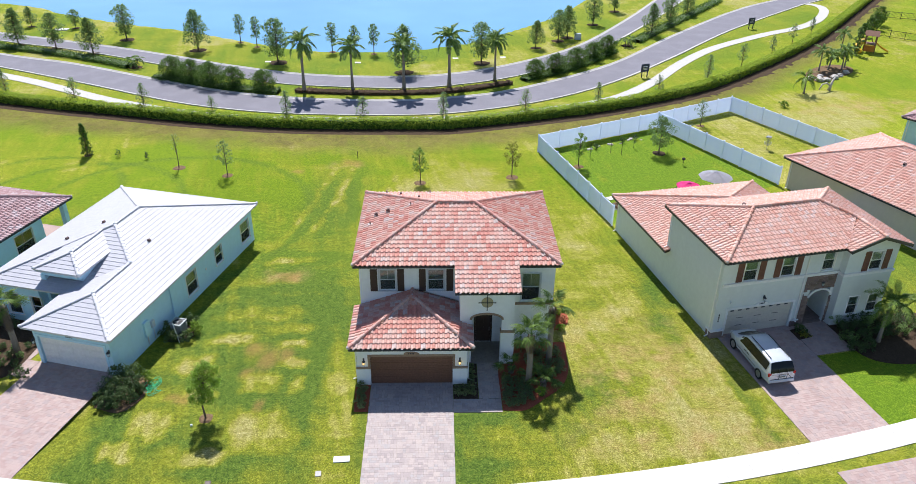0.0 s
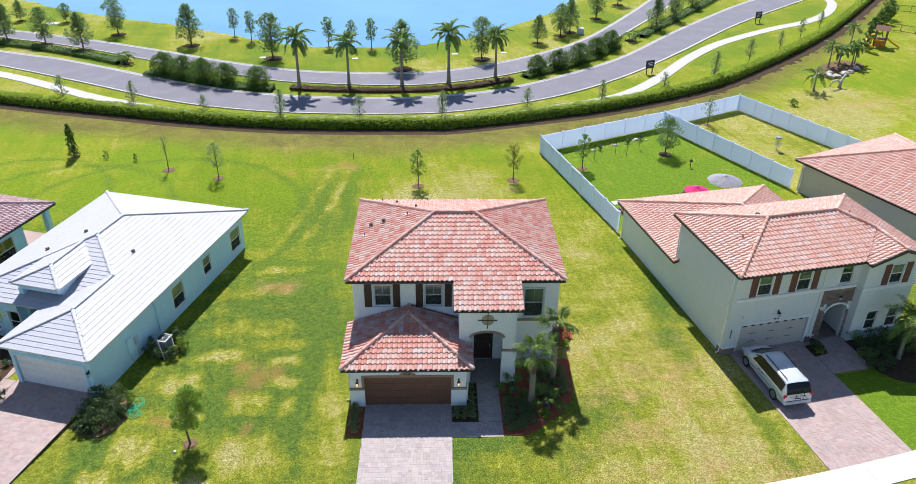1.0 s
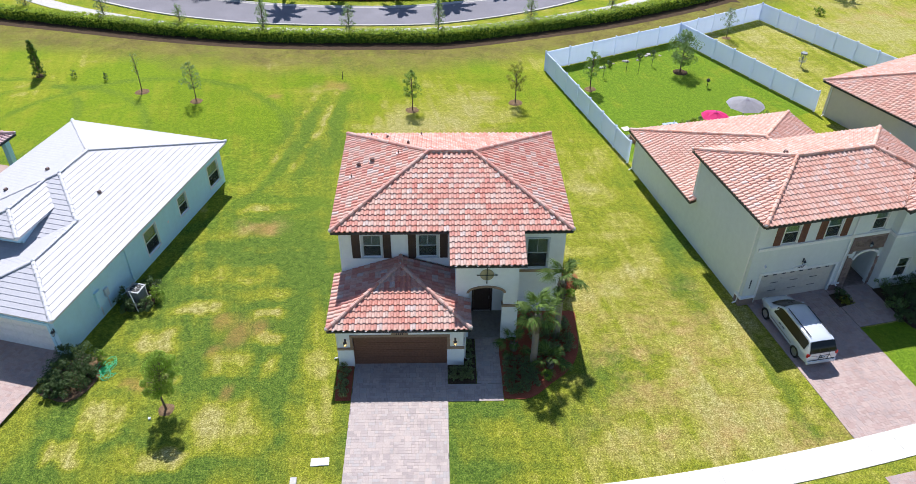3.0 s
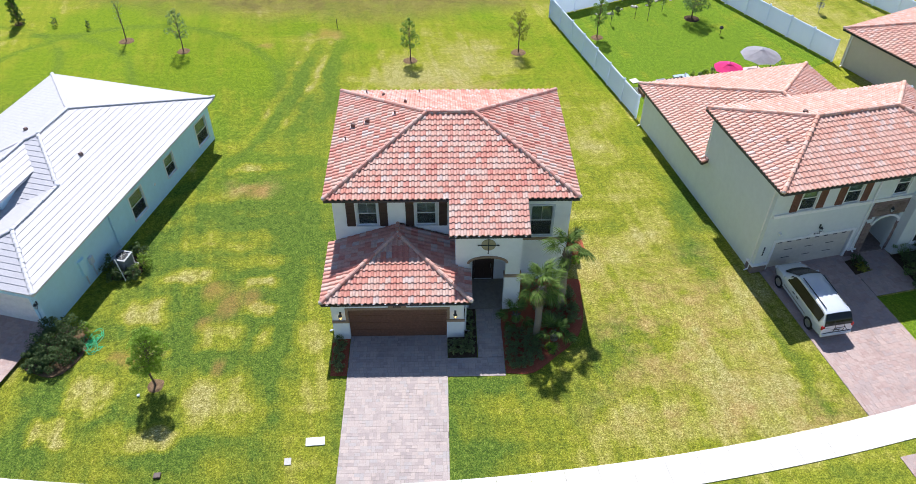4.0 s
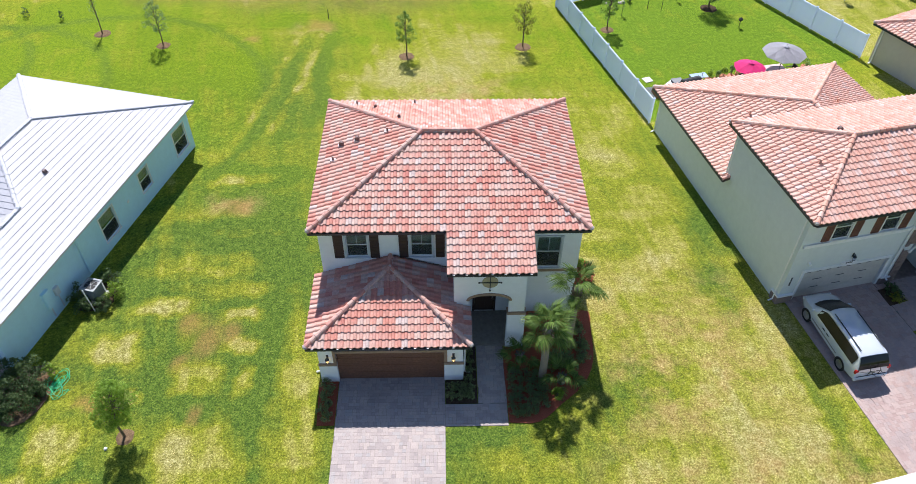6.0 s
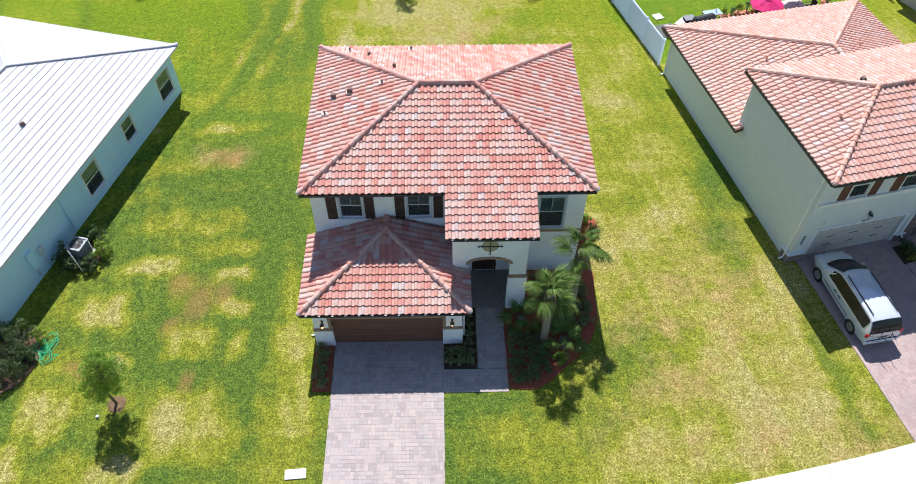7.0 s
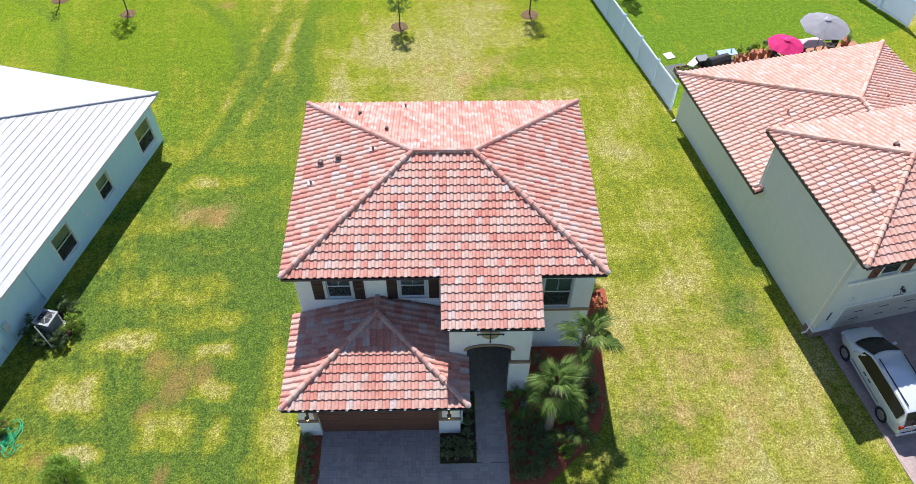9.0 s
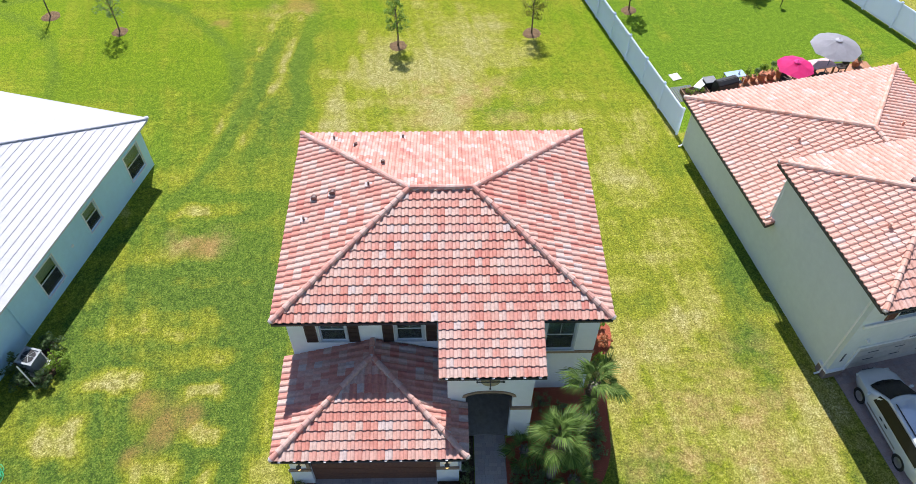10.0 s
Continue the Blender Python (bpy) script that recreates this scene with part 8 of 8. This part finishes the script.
def umbrella(x, y, r, h, n, material, label, tilt=0):
    t = patio_thing("patio_umbrella", x, y, 10, label, "umbrella", "patio umbrellas")
    bm = bmesh.new()
    apex = bm.verts.new((0, 0, h))
    mid = [bm.verts.new((r * 0.55 * math.cos(k * math.tau / n), r * 0.55 * math.sin(k * math.tau / n), h - 0.17 * r)) for k in range(n)]
    rim = [bm.verts.new((r * math.cos(k * math.tau / n), r * math.sin(k * math.tau / n), h - 0.36 * r)) for k in range(n)]
    sag = [bm.verts.new((r * 0.95 * math.cos((k + 0.5) * math.tau / n), r * 0.95 * math.sin((k + 0.5) * math.tau / n), h - 0.33 * r)) for k in range(n)]
    for k in range(n):
        j = (k + 1) % n
        bm.faces.new((apex, mid[k], mid[j]))
        bm.faces.new((mid[k], rim[k], sag[k]))
        bm.faces.new((mid[k], sag[k], mid[j]))
        bm.faces.new((mid[j], sag[k], rim[j]))
    bmesh.ops.solidify(bm, geom=bm.faces[:], thickness=0.01)
    part("canopy", bm, material, t)
    bm = bmesh.new()
    bmesh.ops.create_cone(bm, segments=n, radius1=0.22, radius2=0.06, depth=0.09, cap_ends=True, matrix=Matrix.Translation((0, 0, h + 0.045)))
    part("vent_cap", bm, material, t)
    bm = bmesh.new()
    tube(bm, [(0, 0, 0), (0, 0, h + 0.12)], 0.028, 8)
    part("pole", bm, TRIM_GREY, t)
    bm = bmesh.new()
    bmesh.ops.create_cone(bm, segments=16, radius1=0.3, radius2=0.24, depth=0.08, cap_ends=True, matrix=Matrix.Translation((0, 0, 0.04)))
    part("base", bm, TYRE, t)
    for k in range(n):
        a = k * math.tau / n
        bm = bmesh.new()
        tube(bm, [(0, 0, h - 0.06), (r * math.cos(a), r * math.sin(a), h - 0.36 * r - 0.03)], 0.008, 4)
        part("rib", bm, TRIM_GREY, t)
    return t


UMB_GREY = plain("grey_canopy_cloth", (0.46, 0.45, 0.49), 0.8, vary=0.06, scale=3)
UMB_PINK = plain("pink_canopy_cloth", (0.80, 0.04, 0.26), 0.8, vary=0.06, scale=3)
umbrella(11.4, 19.8, 1.5, 2.6, 8, UMB_GREY, "large open grey umbrella over the patio table")
umbrella(8.2, 18.75, 1.1, 2.35, 6, UMB_PINK, "open bright pink umbrella on the patio")

WOOD_DECK = plain("oiled_wood", (0.22, 0.11, 0.06), 0.6, vary=0.3, scale=12)
tb = patio_thing("patio_table", 11.2, 20.05, 0, "wooden patio table with a pale red top", "table")
solid(tb, "tabletop", [(-0.75, 0.75, -0.45, 0.45, 0.70, 0.75)], plain("pale_table_cloth", (0.66, 0.46, 0.44), 0.8))
for sx in (-0.65, 0.65):
    for sy in (-0.38, 0.38):
        solid(tb, "leg", [(sx - 0.04, sx + 0.04, sy - 0.04, sy + 0.04, 0.0, 0.7)], WOOD_DECK)


def patio_chair(x, y, yaw):
    c = patio_thing("patio_chair", x, y, yaw, "dark wicker patio chair on the patio", "chair", "patio chairs")
    solid(c, "seat", [(-0.28, 0.28, -0.28, 0.28, 0.38, 0.46)], WICKER, bevel=0.02)
    solid(c, "backrest", [(-0.28, 0.28, 0.24, 0.30, 0.46, 0.92)], WICKER, bevel=0.02)
    for sx in (-0.24, 0.24):
        solid(c, "armrest", [(sx - 0.04, sx + 0.04, -0.26, 0.26, 0.62, 0.66)], WICKER)
        for sy in (-0.24, 0.24):
            solid(c, "leg", [(sx - 0.025, sx + 0.025, sy - 0.025, sy + 0.025, 0.0, 0.38)], WICKER)


WICKER = plain("dark_wicker", (0.035, 0.022, 0.016), 0.7, vary=0.4, scale=40)
for x, y, yaw in ((10.4, 19.4, 100), (10.9, 18.9, 180), (12.0, 18.9, 180), (12.5, 19.9, -90), (9.6, 19.9, 60), (8.6, 19.5, 20)):
    patio_chair(x, y, yaw)
cart = patio_thing("serving_cart", 5.35, 20.1, 0, "metal serving cart with a blue top", "cart")
solid(cart, "cart_top", [(-0.6, 0.6, -0.3, 0.3, 0.86, 0.9)], plain("blue_grey_top", (0.36, 0.46, 0.58), 0.35))
solid(cart, "lower_shelf", [(-0.55, 0.55, -0.26, 0.26, 0.3, 0.33)], TRIM_GREY)
for sx in (-0.55, 0.55):
    for sy in (-0.26, 0.26):
        solid(cart, "leg", [(sx - 0.025, sx + 0.025, sy - 0.025, sy + 0.025, 0.0, 0.86)], CHROME)
bottle = patio_thing("bottle", 5.6, 20.1, 0, "small white bottle on the serving cart", "bottle")
bottle.location.z = 0.93
bm = bmesh.new()
tube(bm, [(0, 0, 0), (0, 0, 0.16), (0, 0, 0.2), (0, 0, 0.27)], [0.05, 0.05, 0.02, 0.02], 8)
part("bottle_body", bm, TRIM_WHITE, bottle)
grill = patio_thing("covered_grill", 4.5, 19.5, 8, "grill under a black fabric cover", "grill")
bm = bmesh.new()
prism(bm, [(-0.36, 0.0), (0.36, 0.0), (0.33, 0.85), (0.26, 1.1), (-0.05, 1.16), (-0.32, 0.98)], "x", -0.72, 0.72)
bmesh.ops.bevel(bm, geom=bm.edges[:], offset=0.04, segments=2, affect="EDGES")
part("cover", bm, plain("black_cover_cloth", (0.012, 0.012, 0.014), 0.6, vary=0.3, scale=8, bump=0.5), grill)
chest = patio_thing("storage_bin", 3.9, 20.3, 0, "dark plastic storage bin on the patio edge", "bin")
solid(chest, "bin_body", [(-0.35, 0.35, -0.28, 0.28, 0.0, 0.55)], TYRE, bevel=0.03)
solid(chest, "bin_lid", [(-0.37, 0.37, -0.30, 0.30, 0.55, 0.6)], TRIM_GREY, bevel=0.015)
POT = plain("terracotta_pot", (0.42, 0.16, 0.08), 0.8, vary=0.2, scale=10)


def potted_plant(x, y, r, h, material, seed):
    t = patio_thing("potted_plant", x, y, 0, "green plant in a round terracotta pot", "potted plant", "patio pots")
    bm = bmesh.new()
    tube(bm, [(0, 0, 0), (0, 0, h * 0.85), (0, 0, h * 0.86), (0, 0, h)], [r * 0.7, r * 0.95, r * 1.08, r * 1.08], 14)
    part("pot", bm, POT, t)
    rng = random.Random(seed)
    cs = [(rng.uniform(-r, r) * 0.8, rng.uniform(-r, r) * 0.8, h + rng.uniform(0.1, 0.6)) for _ in range(6)]
    bm = bmesh.new()
    for c in cs:
        tube(bm, [(0, 0, h - 0.02), (c[0] * 0.5, c[1] * 0.5, h + 0.1), c], [0.015, 0.01, 0.005], 4, False)
    part("stem", bm, BARK, t)
    leaf_cloud("foliage", cs, [r * 0.6] * 6, 160, 0.07, material, t, seed)


for i, (x, r, h) in enumerate(((6.3, 0.24, 0.42), (6.85, 0.2, 0.36), (7.4, 0.28, 0.5), (8.0, 0.26, 0.46), (8.65, 0.3, 0.55), (13.9, 0.3, 0.4))):
    potted_plant(x, 20.25, r, h, LEAF_OAK if i % 2 else LEAF_LIME, 400 + i)
planter = patio_thing("planter_box", 2.8, 19.75, 0, "low dark planter box with small green plants", "planter")
solid(planter, "box_side", [(-0.8, 0.8, -0.45, -0.40, 0.0, 0.32), (-0.8, 0.8, 0.40, 0.45, 0.0, 0.32), (-0.8, -0.75, -0.4, 0.4, 0.0, 0.32), (0.75, 0.8, -0.4, 0.4, 0.0, 0.32)], WOOD_DECK)
solid(planter, "soil", [(-0.75, 0.75, -0.4, 0.4, 0.0, 0.26)], MULCH_BROWN)
leaf_cloud("foliage", [(-0.5, 0.1, 0.4), (-0.3, -0.1, 0.38), (0.1, 0.1, 0.36), (0.4, 0, 0.36)], [0.16] * 4, 160, 0.06, LEAF_LIME, planter, 420)
slabw = patio_thing("stepping_stone", 2.35, 21.65, 8, "pale square stepping stone on the lawn", "stepping stone")
solid(slabw, "stone_slab", [(-0.3, 0.3, -0.3, 0.3, 0.0, 0.03)], CONCRETE)
bench = patio_thing("garden_bench", 3.4, 20.3, 35, "low white slatted bench on the patio edge", "bench")
for i in range(4):
    solid(bench, "slat", [(-0.6, 0.6, -0.22 + i * 0.115, -0.13 + i * 0.115, 0.38, 0.41)], TRIM_WHITE)
for sx in (-0.5, 0.5):
    solid(bench, "leg", [(sx - 0.03, sx + 0.03, -0.2, 0.2, 0.0, 0.38)], TRIM_WHITE)
mat_wx, mat_wy = right_at(1.9, 20.3)
gm_t = thing("ground_mat", mat_wx, mat_wy, 0.008, 12, "dark grey corrugated mat on the lawn", "mat")
bm = bmesh.new()
for i in range(14):
    box(bm, -1.0 + i * 0.15, -0.9 + i * 0.15, -0.9, 0.45, 0.0, 0.03)
tagged(part("mat_rib", bm, plain("grey_mat", (0.14, 0.15, 0.17), 0.8), gm_t), kind="stuff")


# ---- things on the fenced lawns ----
basket = thing("disc_basket", 33.4, 73.1, 0, 0, "pale metal disc golf basket on the dry lawn", "disc basket")
bm = bmesh.new()
tube(bm, [(0, 0, 0), (0, 0, 1.4)], 0.03, 8)
part("pole", bm, AC_LIGHT, basket)
bm = bmesh.new()
for z, r in ((0.55, 0.3), (0.8, 0.34)):
    tube(bm, [(r * math.cos(a * math.tau / 20), r * math.sin(a * math.tau / 20), z) for a in range(21)], 0.015, 5, False)
for a in range(16):
    c, s = math.cos(a * math.tau / 16), math.sin(a * math.tau / 16)
    tube(bm, [(0, 0, 0.55), (0.3 * c, 0.3 * s, 0.55), (0.34 * c, 0.34 * s, 0.8)], 0.008, 4, False)
part("tray", bm, AC_LIGHT, basket)
bm = bmesh.new()
bmesh.ops.create_cone(bm, segments=20, radius1=0.3, radius2=0.28, depth=0.1, cap_ends=True, matrix=Matrix.Translation((0, 0, 1.35)))
for a in range(12):
    c, s = math.cos(a * math.tau / 12), math.sin(a * math.tau / 12)
    tube(bm, [(0.26 * c, 0.26 * s, 1.3), (0.15 * c, 0.15 * s, 0.95), (0.04 * c, 0.04 * s, 0.75)], 0.008, 4, False)
part("chain_band", bm, AC_GREY, basket, "grey top band with chains")
ROCK = plain("pale_rock", (0.48, 0.44, 0.39), 0.9, vary=0.3, scale=5, bump=0.6)


def rock(x, y, r, seed, label="pale boulder on the lawn"):
    t = thing("rock", x, y, -0.05, seed * 40, label, "rock")
    bm = bmesh.new()
    bmesh.ops.create_icosphere(bm, subdivisions=2, radius=r)
    for v in bm.verts:
        v.co *= 0.8 + 0.45 * noise.noise(v.co * (1.3 / r) + Vector((seed * 3.1, 0, 0)))
        v.co.z *= 0.62
        v.co.z += r * 0.4
    part("rock_body", bm, ROCK, t)


for i in range(10):
    f = i / 9
    rock(13.6 + 7.2 * f + 0.3 * math.sin(i * 2.1), 72.6 + 3.4 * f + 0.35 * math.cos(i * 1.7), 0.16 + 0.05 * (i % 3), i, "small white stone in the fence border")
for i, (x, y, r) in enumerate(((48.4, 97.0, 0.6), (49.4, 96.5, 0.7), (50.4, 96.6, 0.6), (51.9, 97.6, 0.7), (53.2, 98.6, 0.5), (54.6, 100.0, 0.6), (50.2, 98.2, 0.5))):
    rock(x, y, r, 20 + i, "tan boulder beneath the palms")
bed("ground_mulch", [(48.0, 96.6), (50.2, 96.3), (53.0, 98.2), (55.6, 100.3), (56.6, 102.6), (54.8, 104.0), (51.4, 102.4), (48.6, 99.2)], MULCH_TAN, "tan mulch island with boulders and palms", 0.05)
stump = thing("driftwood", 48.9, 92.6, 0, 25, "pale grey driftwood branch standing on the lawn", "driftwood")
bm = bmesh.new()
tube(bm, [(0, 0, 0), (0.1, 0, 0.7), (0.5, 0.1, 1.3), (1.0, 0.3, 1.5)], [0.22, 0.17, 0.13, 0.06], 8)
tube(bm, [(0.1, 0, 0.6), (-0.6, 0.1, 1.0), (-1.5, 0.0, 1.0), (-2.0, -0.1, 0.4)], [0.14, 0.12, 0.1, 0.06], 7)
part("branch", bm, ROCK, stump, smooth=True)
for i, (x, y, h, r) in enumerate(((66.7, 119.6, 2.2, 0.8), (68.9, 122.1, 2.6, 0.9), (71.0, 124.6, 2.9, 1.0), (73.2, 127.4, 3.2, 1.2), (60.4, 109.3, 4.2, 0.6))):
    far_tree = broadleaf("tree", h, r, 0.5, 14, 1300, 0.12, LEAF_OAK if i == 4 else LEAF_MEDIAN, 500 + i, "slender young tree beside the play set" if i == 4 else "dark bushy tree along the far fence", ring=0, trunk=0.07)
    far_tree.matrix_basis = pose(x, y, 0)
for i, (x, y) in enumerate(((16.8, 72.0), (14.5, 70.9), (17.8, 71.5), (19.5, 73.4))):
    st = thing("garden_stake", x, y, 0, 0, "thin dark garden stake on the lawn", "stake")
    bm = bmesh.new()
    tube(bm, [(0, 0, 0), (0, 0, 1.5)], 0.02, 5)
    part("pole", bm, TYRE, st)
    if i % 2:
        leaf_cloud("foliage", [(0, 0, 0.7), (0, 0, 1.1)], [0.2, 0.16], 70, 0.06, LEAF_OAK, st, 430 + i)
for i, (x, y, r) in enumerate(((15.5, 73.2, 0.3), (18.6, 74.9, 0.35), (20.2, 75.7, 0.3))):
    shrub(x, y, r, 0.5, LEAF_DARK, 440 + i, "small shrub in the fence border", 160, 0.07)
feeder = thing("bird_feeder", 23.4, 68.9, 0, 0, "small dark bird feeder on a pole in the lawn", "bird feeder")
bm = bmesh.new()
tube(bm, [(0, 0, 0), (0, 0, 0.7)], 0.03, 6)
part("pole", bm, TYRE, feeder)
bm = bmesh.new()
tube(bm, [(0, 0, 0.6), (0, 0, 0.72), (0, 0, 0.86)], [0.16, 0.18, 0.03], 8)
part("tray", bm, TYRE, feeder)
marker = thing("stake", -8.9, 70.6, 0, 0, "thin dark marker stake in the lawn", "stake")
bm = bmesh.new()
tube(bm, [(0, 0, 0), (0, 0, 0.8)], 0.03, 5)
part("pole", bm, TYRE, marker)


# ---- play set and iron fence on the far lawn ----
YELLOW = plain("yellow_plastic", (0.75, 0.42, 0.02), 0.35, vary=0.08)


def play_set(x, y, yaw):
    t = thing("play_set", x, y, 0, yaw, "wooden play set with yellow slides on the lawn", "play set")
    for sx in (-0.7, 0.7):
        for sy in (-0.7, 0.7):
            solid(t, "post", [(sx - 0.06, sx + 0.06, sy - 0.06, sy + 0.06, 0.0, 2.6)], WOOD_DECK)
    solid(t, "deck", [(-0.8, 0.8, -0.8, 0.8, 1.2, 1.28)], WOOD_DECK)
    bm = bmesh.new()
    prism(bm, [(-0.95, 2.5), (0.95, 2.5), (0.0, 3.1)], "x", -0.95, 0.95)
    part("canopy", bm, plain("brown_canopy", (0.20, 0.10, 0.06), 0.8), t)
    bm = bmesh.new()
    pts = [(0.8 + 1.9 * i / 8, 0.3, 1.25 - 1.15 * (i / 8) ** 0.8) for i in range(9)]
    for a, b in zip(pts, pts[1:]):
        for y0, y1, h in ((-0.25, 0.25, 0.04), (-0.29, -0.25, 0.2), (0.25, 0.29, 0.2)):
            prism(bm, [(a[0], a[2]), (b[0], b[2]), (b[0], b[2] + h), (a[0], a[2] + h)], "y", 0.3 + y0, 0.3 + y1)
    part("slide", bm, YELLOW, t, "yellow wave slide")
    bm = bmesh.new()
    tube(bm, [(-0.8 - 0.9 * math.sin(i * 0.55), -0.2 - 0.9 * (1 - math.cos(i * 0.55)), 1.6 - 0.26 * i) for i in range(6)], 0.36, 12)
    part("tube_slide", bm, YELLOW, t, "yellow tube slide")
    solid(t, "panel", [(-0.7, 0.7, -0.78, -0.74, 0.2, 1.1)], plain("orange_panel", (0.6, 0.2, 0.02), 0.5))
    bm = bmesh.new()
    tube(bm, [(0, 0.8, 2.4), (0, 3.2, 2.4)], 0.06, 6)
    tube(bm, [(0, 3.2, 2.4), (0.8, 3.4, 0.0)], 0.05, 6)
    tube(bm, [(0, 3.2, 2.4), (-0.8, 3.4, 0.0)], 0.05, 6)
    part("swing_beam", bm, WOOD_DECK, t)


play_set(63.2, 111.0, -25)


def iron_fence(a, b):
    a, b = Vector(a), Vector(b)
    d = b - a
    f = thing("iron_fence", a.x, a.y, 0, math.degrees(math.atan2(d.y, d.x)), "black metal picket fence across the far lawn", "fence")
    n = max(1, round(d.length / 2.4))
    w = d.length / n
    for i in range(n + 1):
        solid(f, "post", [(i * w - 0.04, i * w + 0.04, -0.04, 0.04, 0.0, 1.3)], TYRE)
    bm = bmesh.new()
    box(bm, 0, d.length, -0.02, 0.02, 1.1, 1.15)
    box(bm, 0, d.length, -0.02, 0.02, 0.15, 0.2)
    for i in range(int(d.length / 0.2)):
        box(bm, i * 0.2, i * 0.2 + 0.02, -0.01, 0.01, 0.1, 1.2)
    tagged(part("picket", bm, TYRE, f), kind="stuff")


iron_fence((67.6, 122.0), (74.0, 116.4))
iron_fence((74.0, 116.4), (84, 110))
iron_fence((67.6, 122.0), (77.2, 132.8))
iron_fence((77.2, 132.8), (86, 129.2))


# ---- grass blades on the near lawns ----
def local(x, y, ox, oy, yaw):
    a = radians(yaw)
    return (x - ox) * math.cos(a) + (y - oy) * math.sin(a), -(x - ox) * math.sin(a) + (y - oy) * math.cos(a)


def lawn_blades(count, seed):
    """Short blades over the front, side and back lawns, leaving out paving, beds and houses."""
    g = np.random.default_rng(seed)
    x, y = g.uniform(-24, 27, count), 27.0 + 45.0 * g.random(count) ** 1.35
    ok = y > 27.75 + 0.004485 * (x + 6.8) ** 2
    ok &= ~((x > -5.0) & (x < 0.05) & (y < 36.2))
    ok &= ~((x > -6.0) & (x < 6.6) & (y > 35.8) & (y < 49.5))
    ok &= ~((x > -0.1) & (x < 2.9) & (y > 33.4) & (y < 40))
    ok &= ~((x > 2.8) & (x < 7.45) & (y > 33.55 + np.maximum(0, x - 4.0) * 1.0) & (y < 40.2))
    ok &= ~((x > 6.3) & (x < 8.1) & (y > 41.2) & (y < 43.9))
    ok &= ~((x > -6.0) & (x < -4.9) & (y > 33.5) & (y < 36.2))
    u, v = local(x, y, 16.89, 39.76, 12)
    ok &= ~((u > 0.25) & (u < 13.2) & (v > 0.0) & (v < 20.6)) & ~((u > 0.8) & (u < 6.15) & (v < 0.7)) & ~((u > 6.1) & (u < 17) & (v > -9.5) & (v < 0.7))
    ok &= ~((u > 0.2) & (v > 16.0))
    u, v = local(x, y, -20.19, 36.53, -15)
    ok &= ~((u > -13) & (u < -0.35) & (v > 0.3) & (v < 18.5)) & ~((u > -8.3) & (u < -0.5) & (v < 0.5) & (v > -9.4))
    ok &= ~(((x + 19.5) ** 2 + (y - 35.5) ** 2 < 2.6) | ((x + 17.8) ** 2 + (y - 41.7) ** 2 < 1.4))
    x, y = x[ok], y[ok]
    n = len(x)
    z = np.array([ground_z(a, b) for a, b in zip(x, y)])
    ang = g.uniform(0, math.tau, n)
    w, h = g.uniform(0.007, 0.014, n), g.uniform(0.006, 0.018, n)
    reach = g.uniform(0.07, 0.15, n)
    lean = np.column_stack([-np.sin(ang) * reach, np.cos(ang) * reach])
    p = np.empty((n, 3, 3))
    p[:, 0] = np.column_stack([x - w * np.cos(ang), y - w * np.sin(ang), z + 0.004])
    p[:, 1] = np.column_stack([x + w * np.cos(ang), y + w * np.sin(ang), z + 0.004])
    p[:, 2] = np.column_stack([x + lean[:, 0], y + lean[:, 1], z + h])
    me = bpy.data.meshes.new("grass_blades")
    me.vertices.add(n * 3)
    me.vertices.foreach_set("co", p.reshape(-1))
    me.loops.add(n * 3)
    me.loops.foreach_set("vertex_index", np.arange(n * 3, dtype=np.int32))
    me.polygons.add(n)
    me.polygons.foreach_set("loop_start", np.arange(0, n * 3, 3, dtype=np.int32))
    me.polygons.foreach_set("loop_total", np.full(n, 3, dtype=np.int32))
    me.update(calc_edges=True)
    mark_lawn(me, p[:, :, 0].reshape(-1), p[:, :, 1].reshape(-1))
    tagged(put("grass", me, GRASS_BLADE), "short green and straw-coloured grass blades on the lawns", "grass", kind="stuff")


lawn_blades(420000, 9)
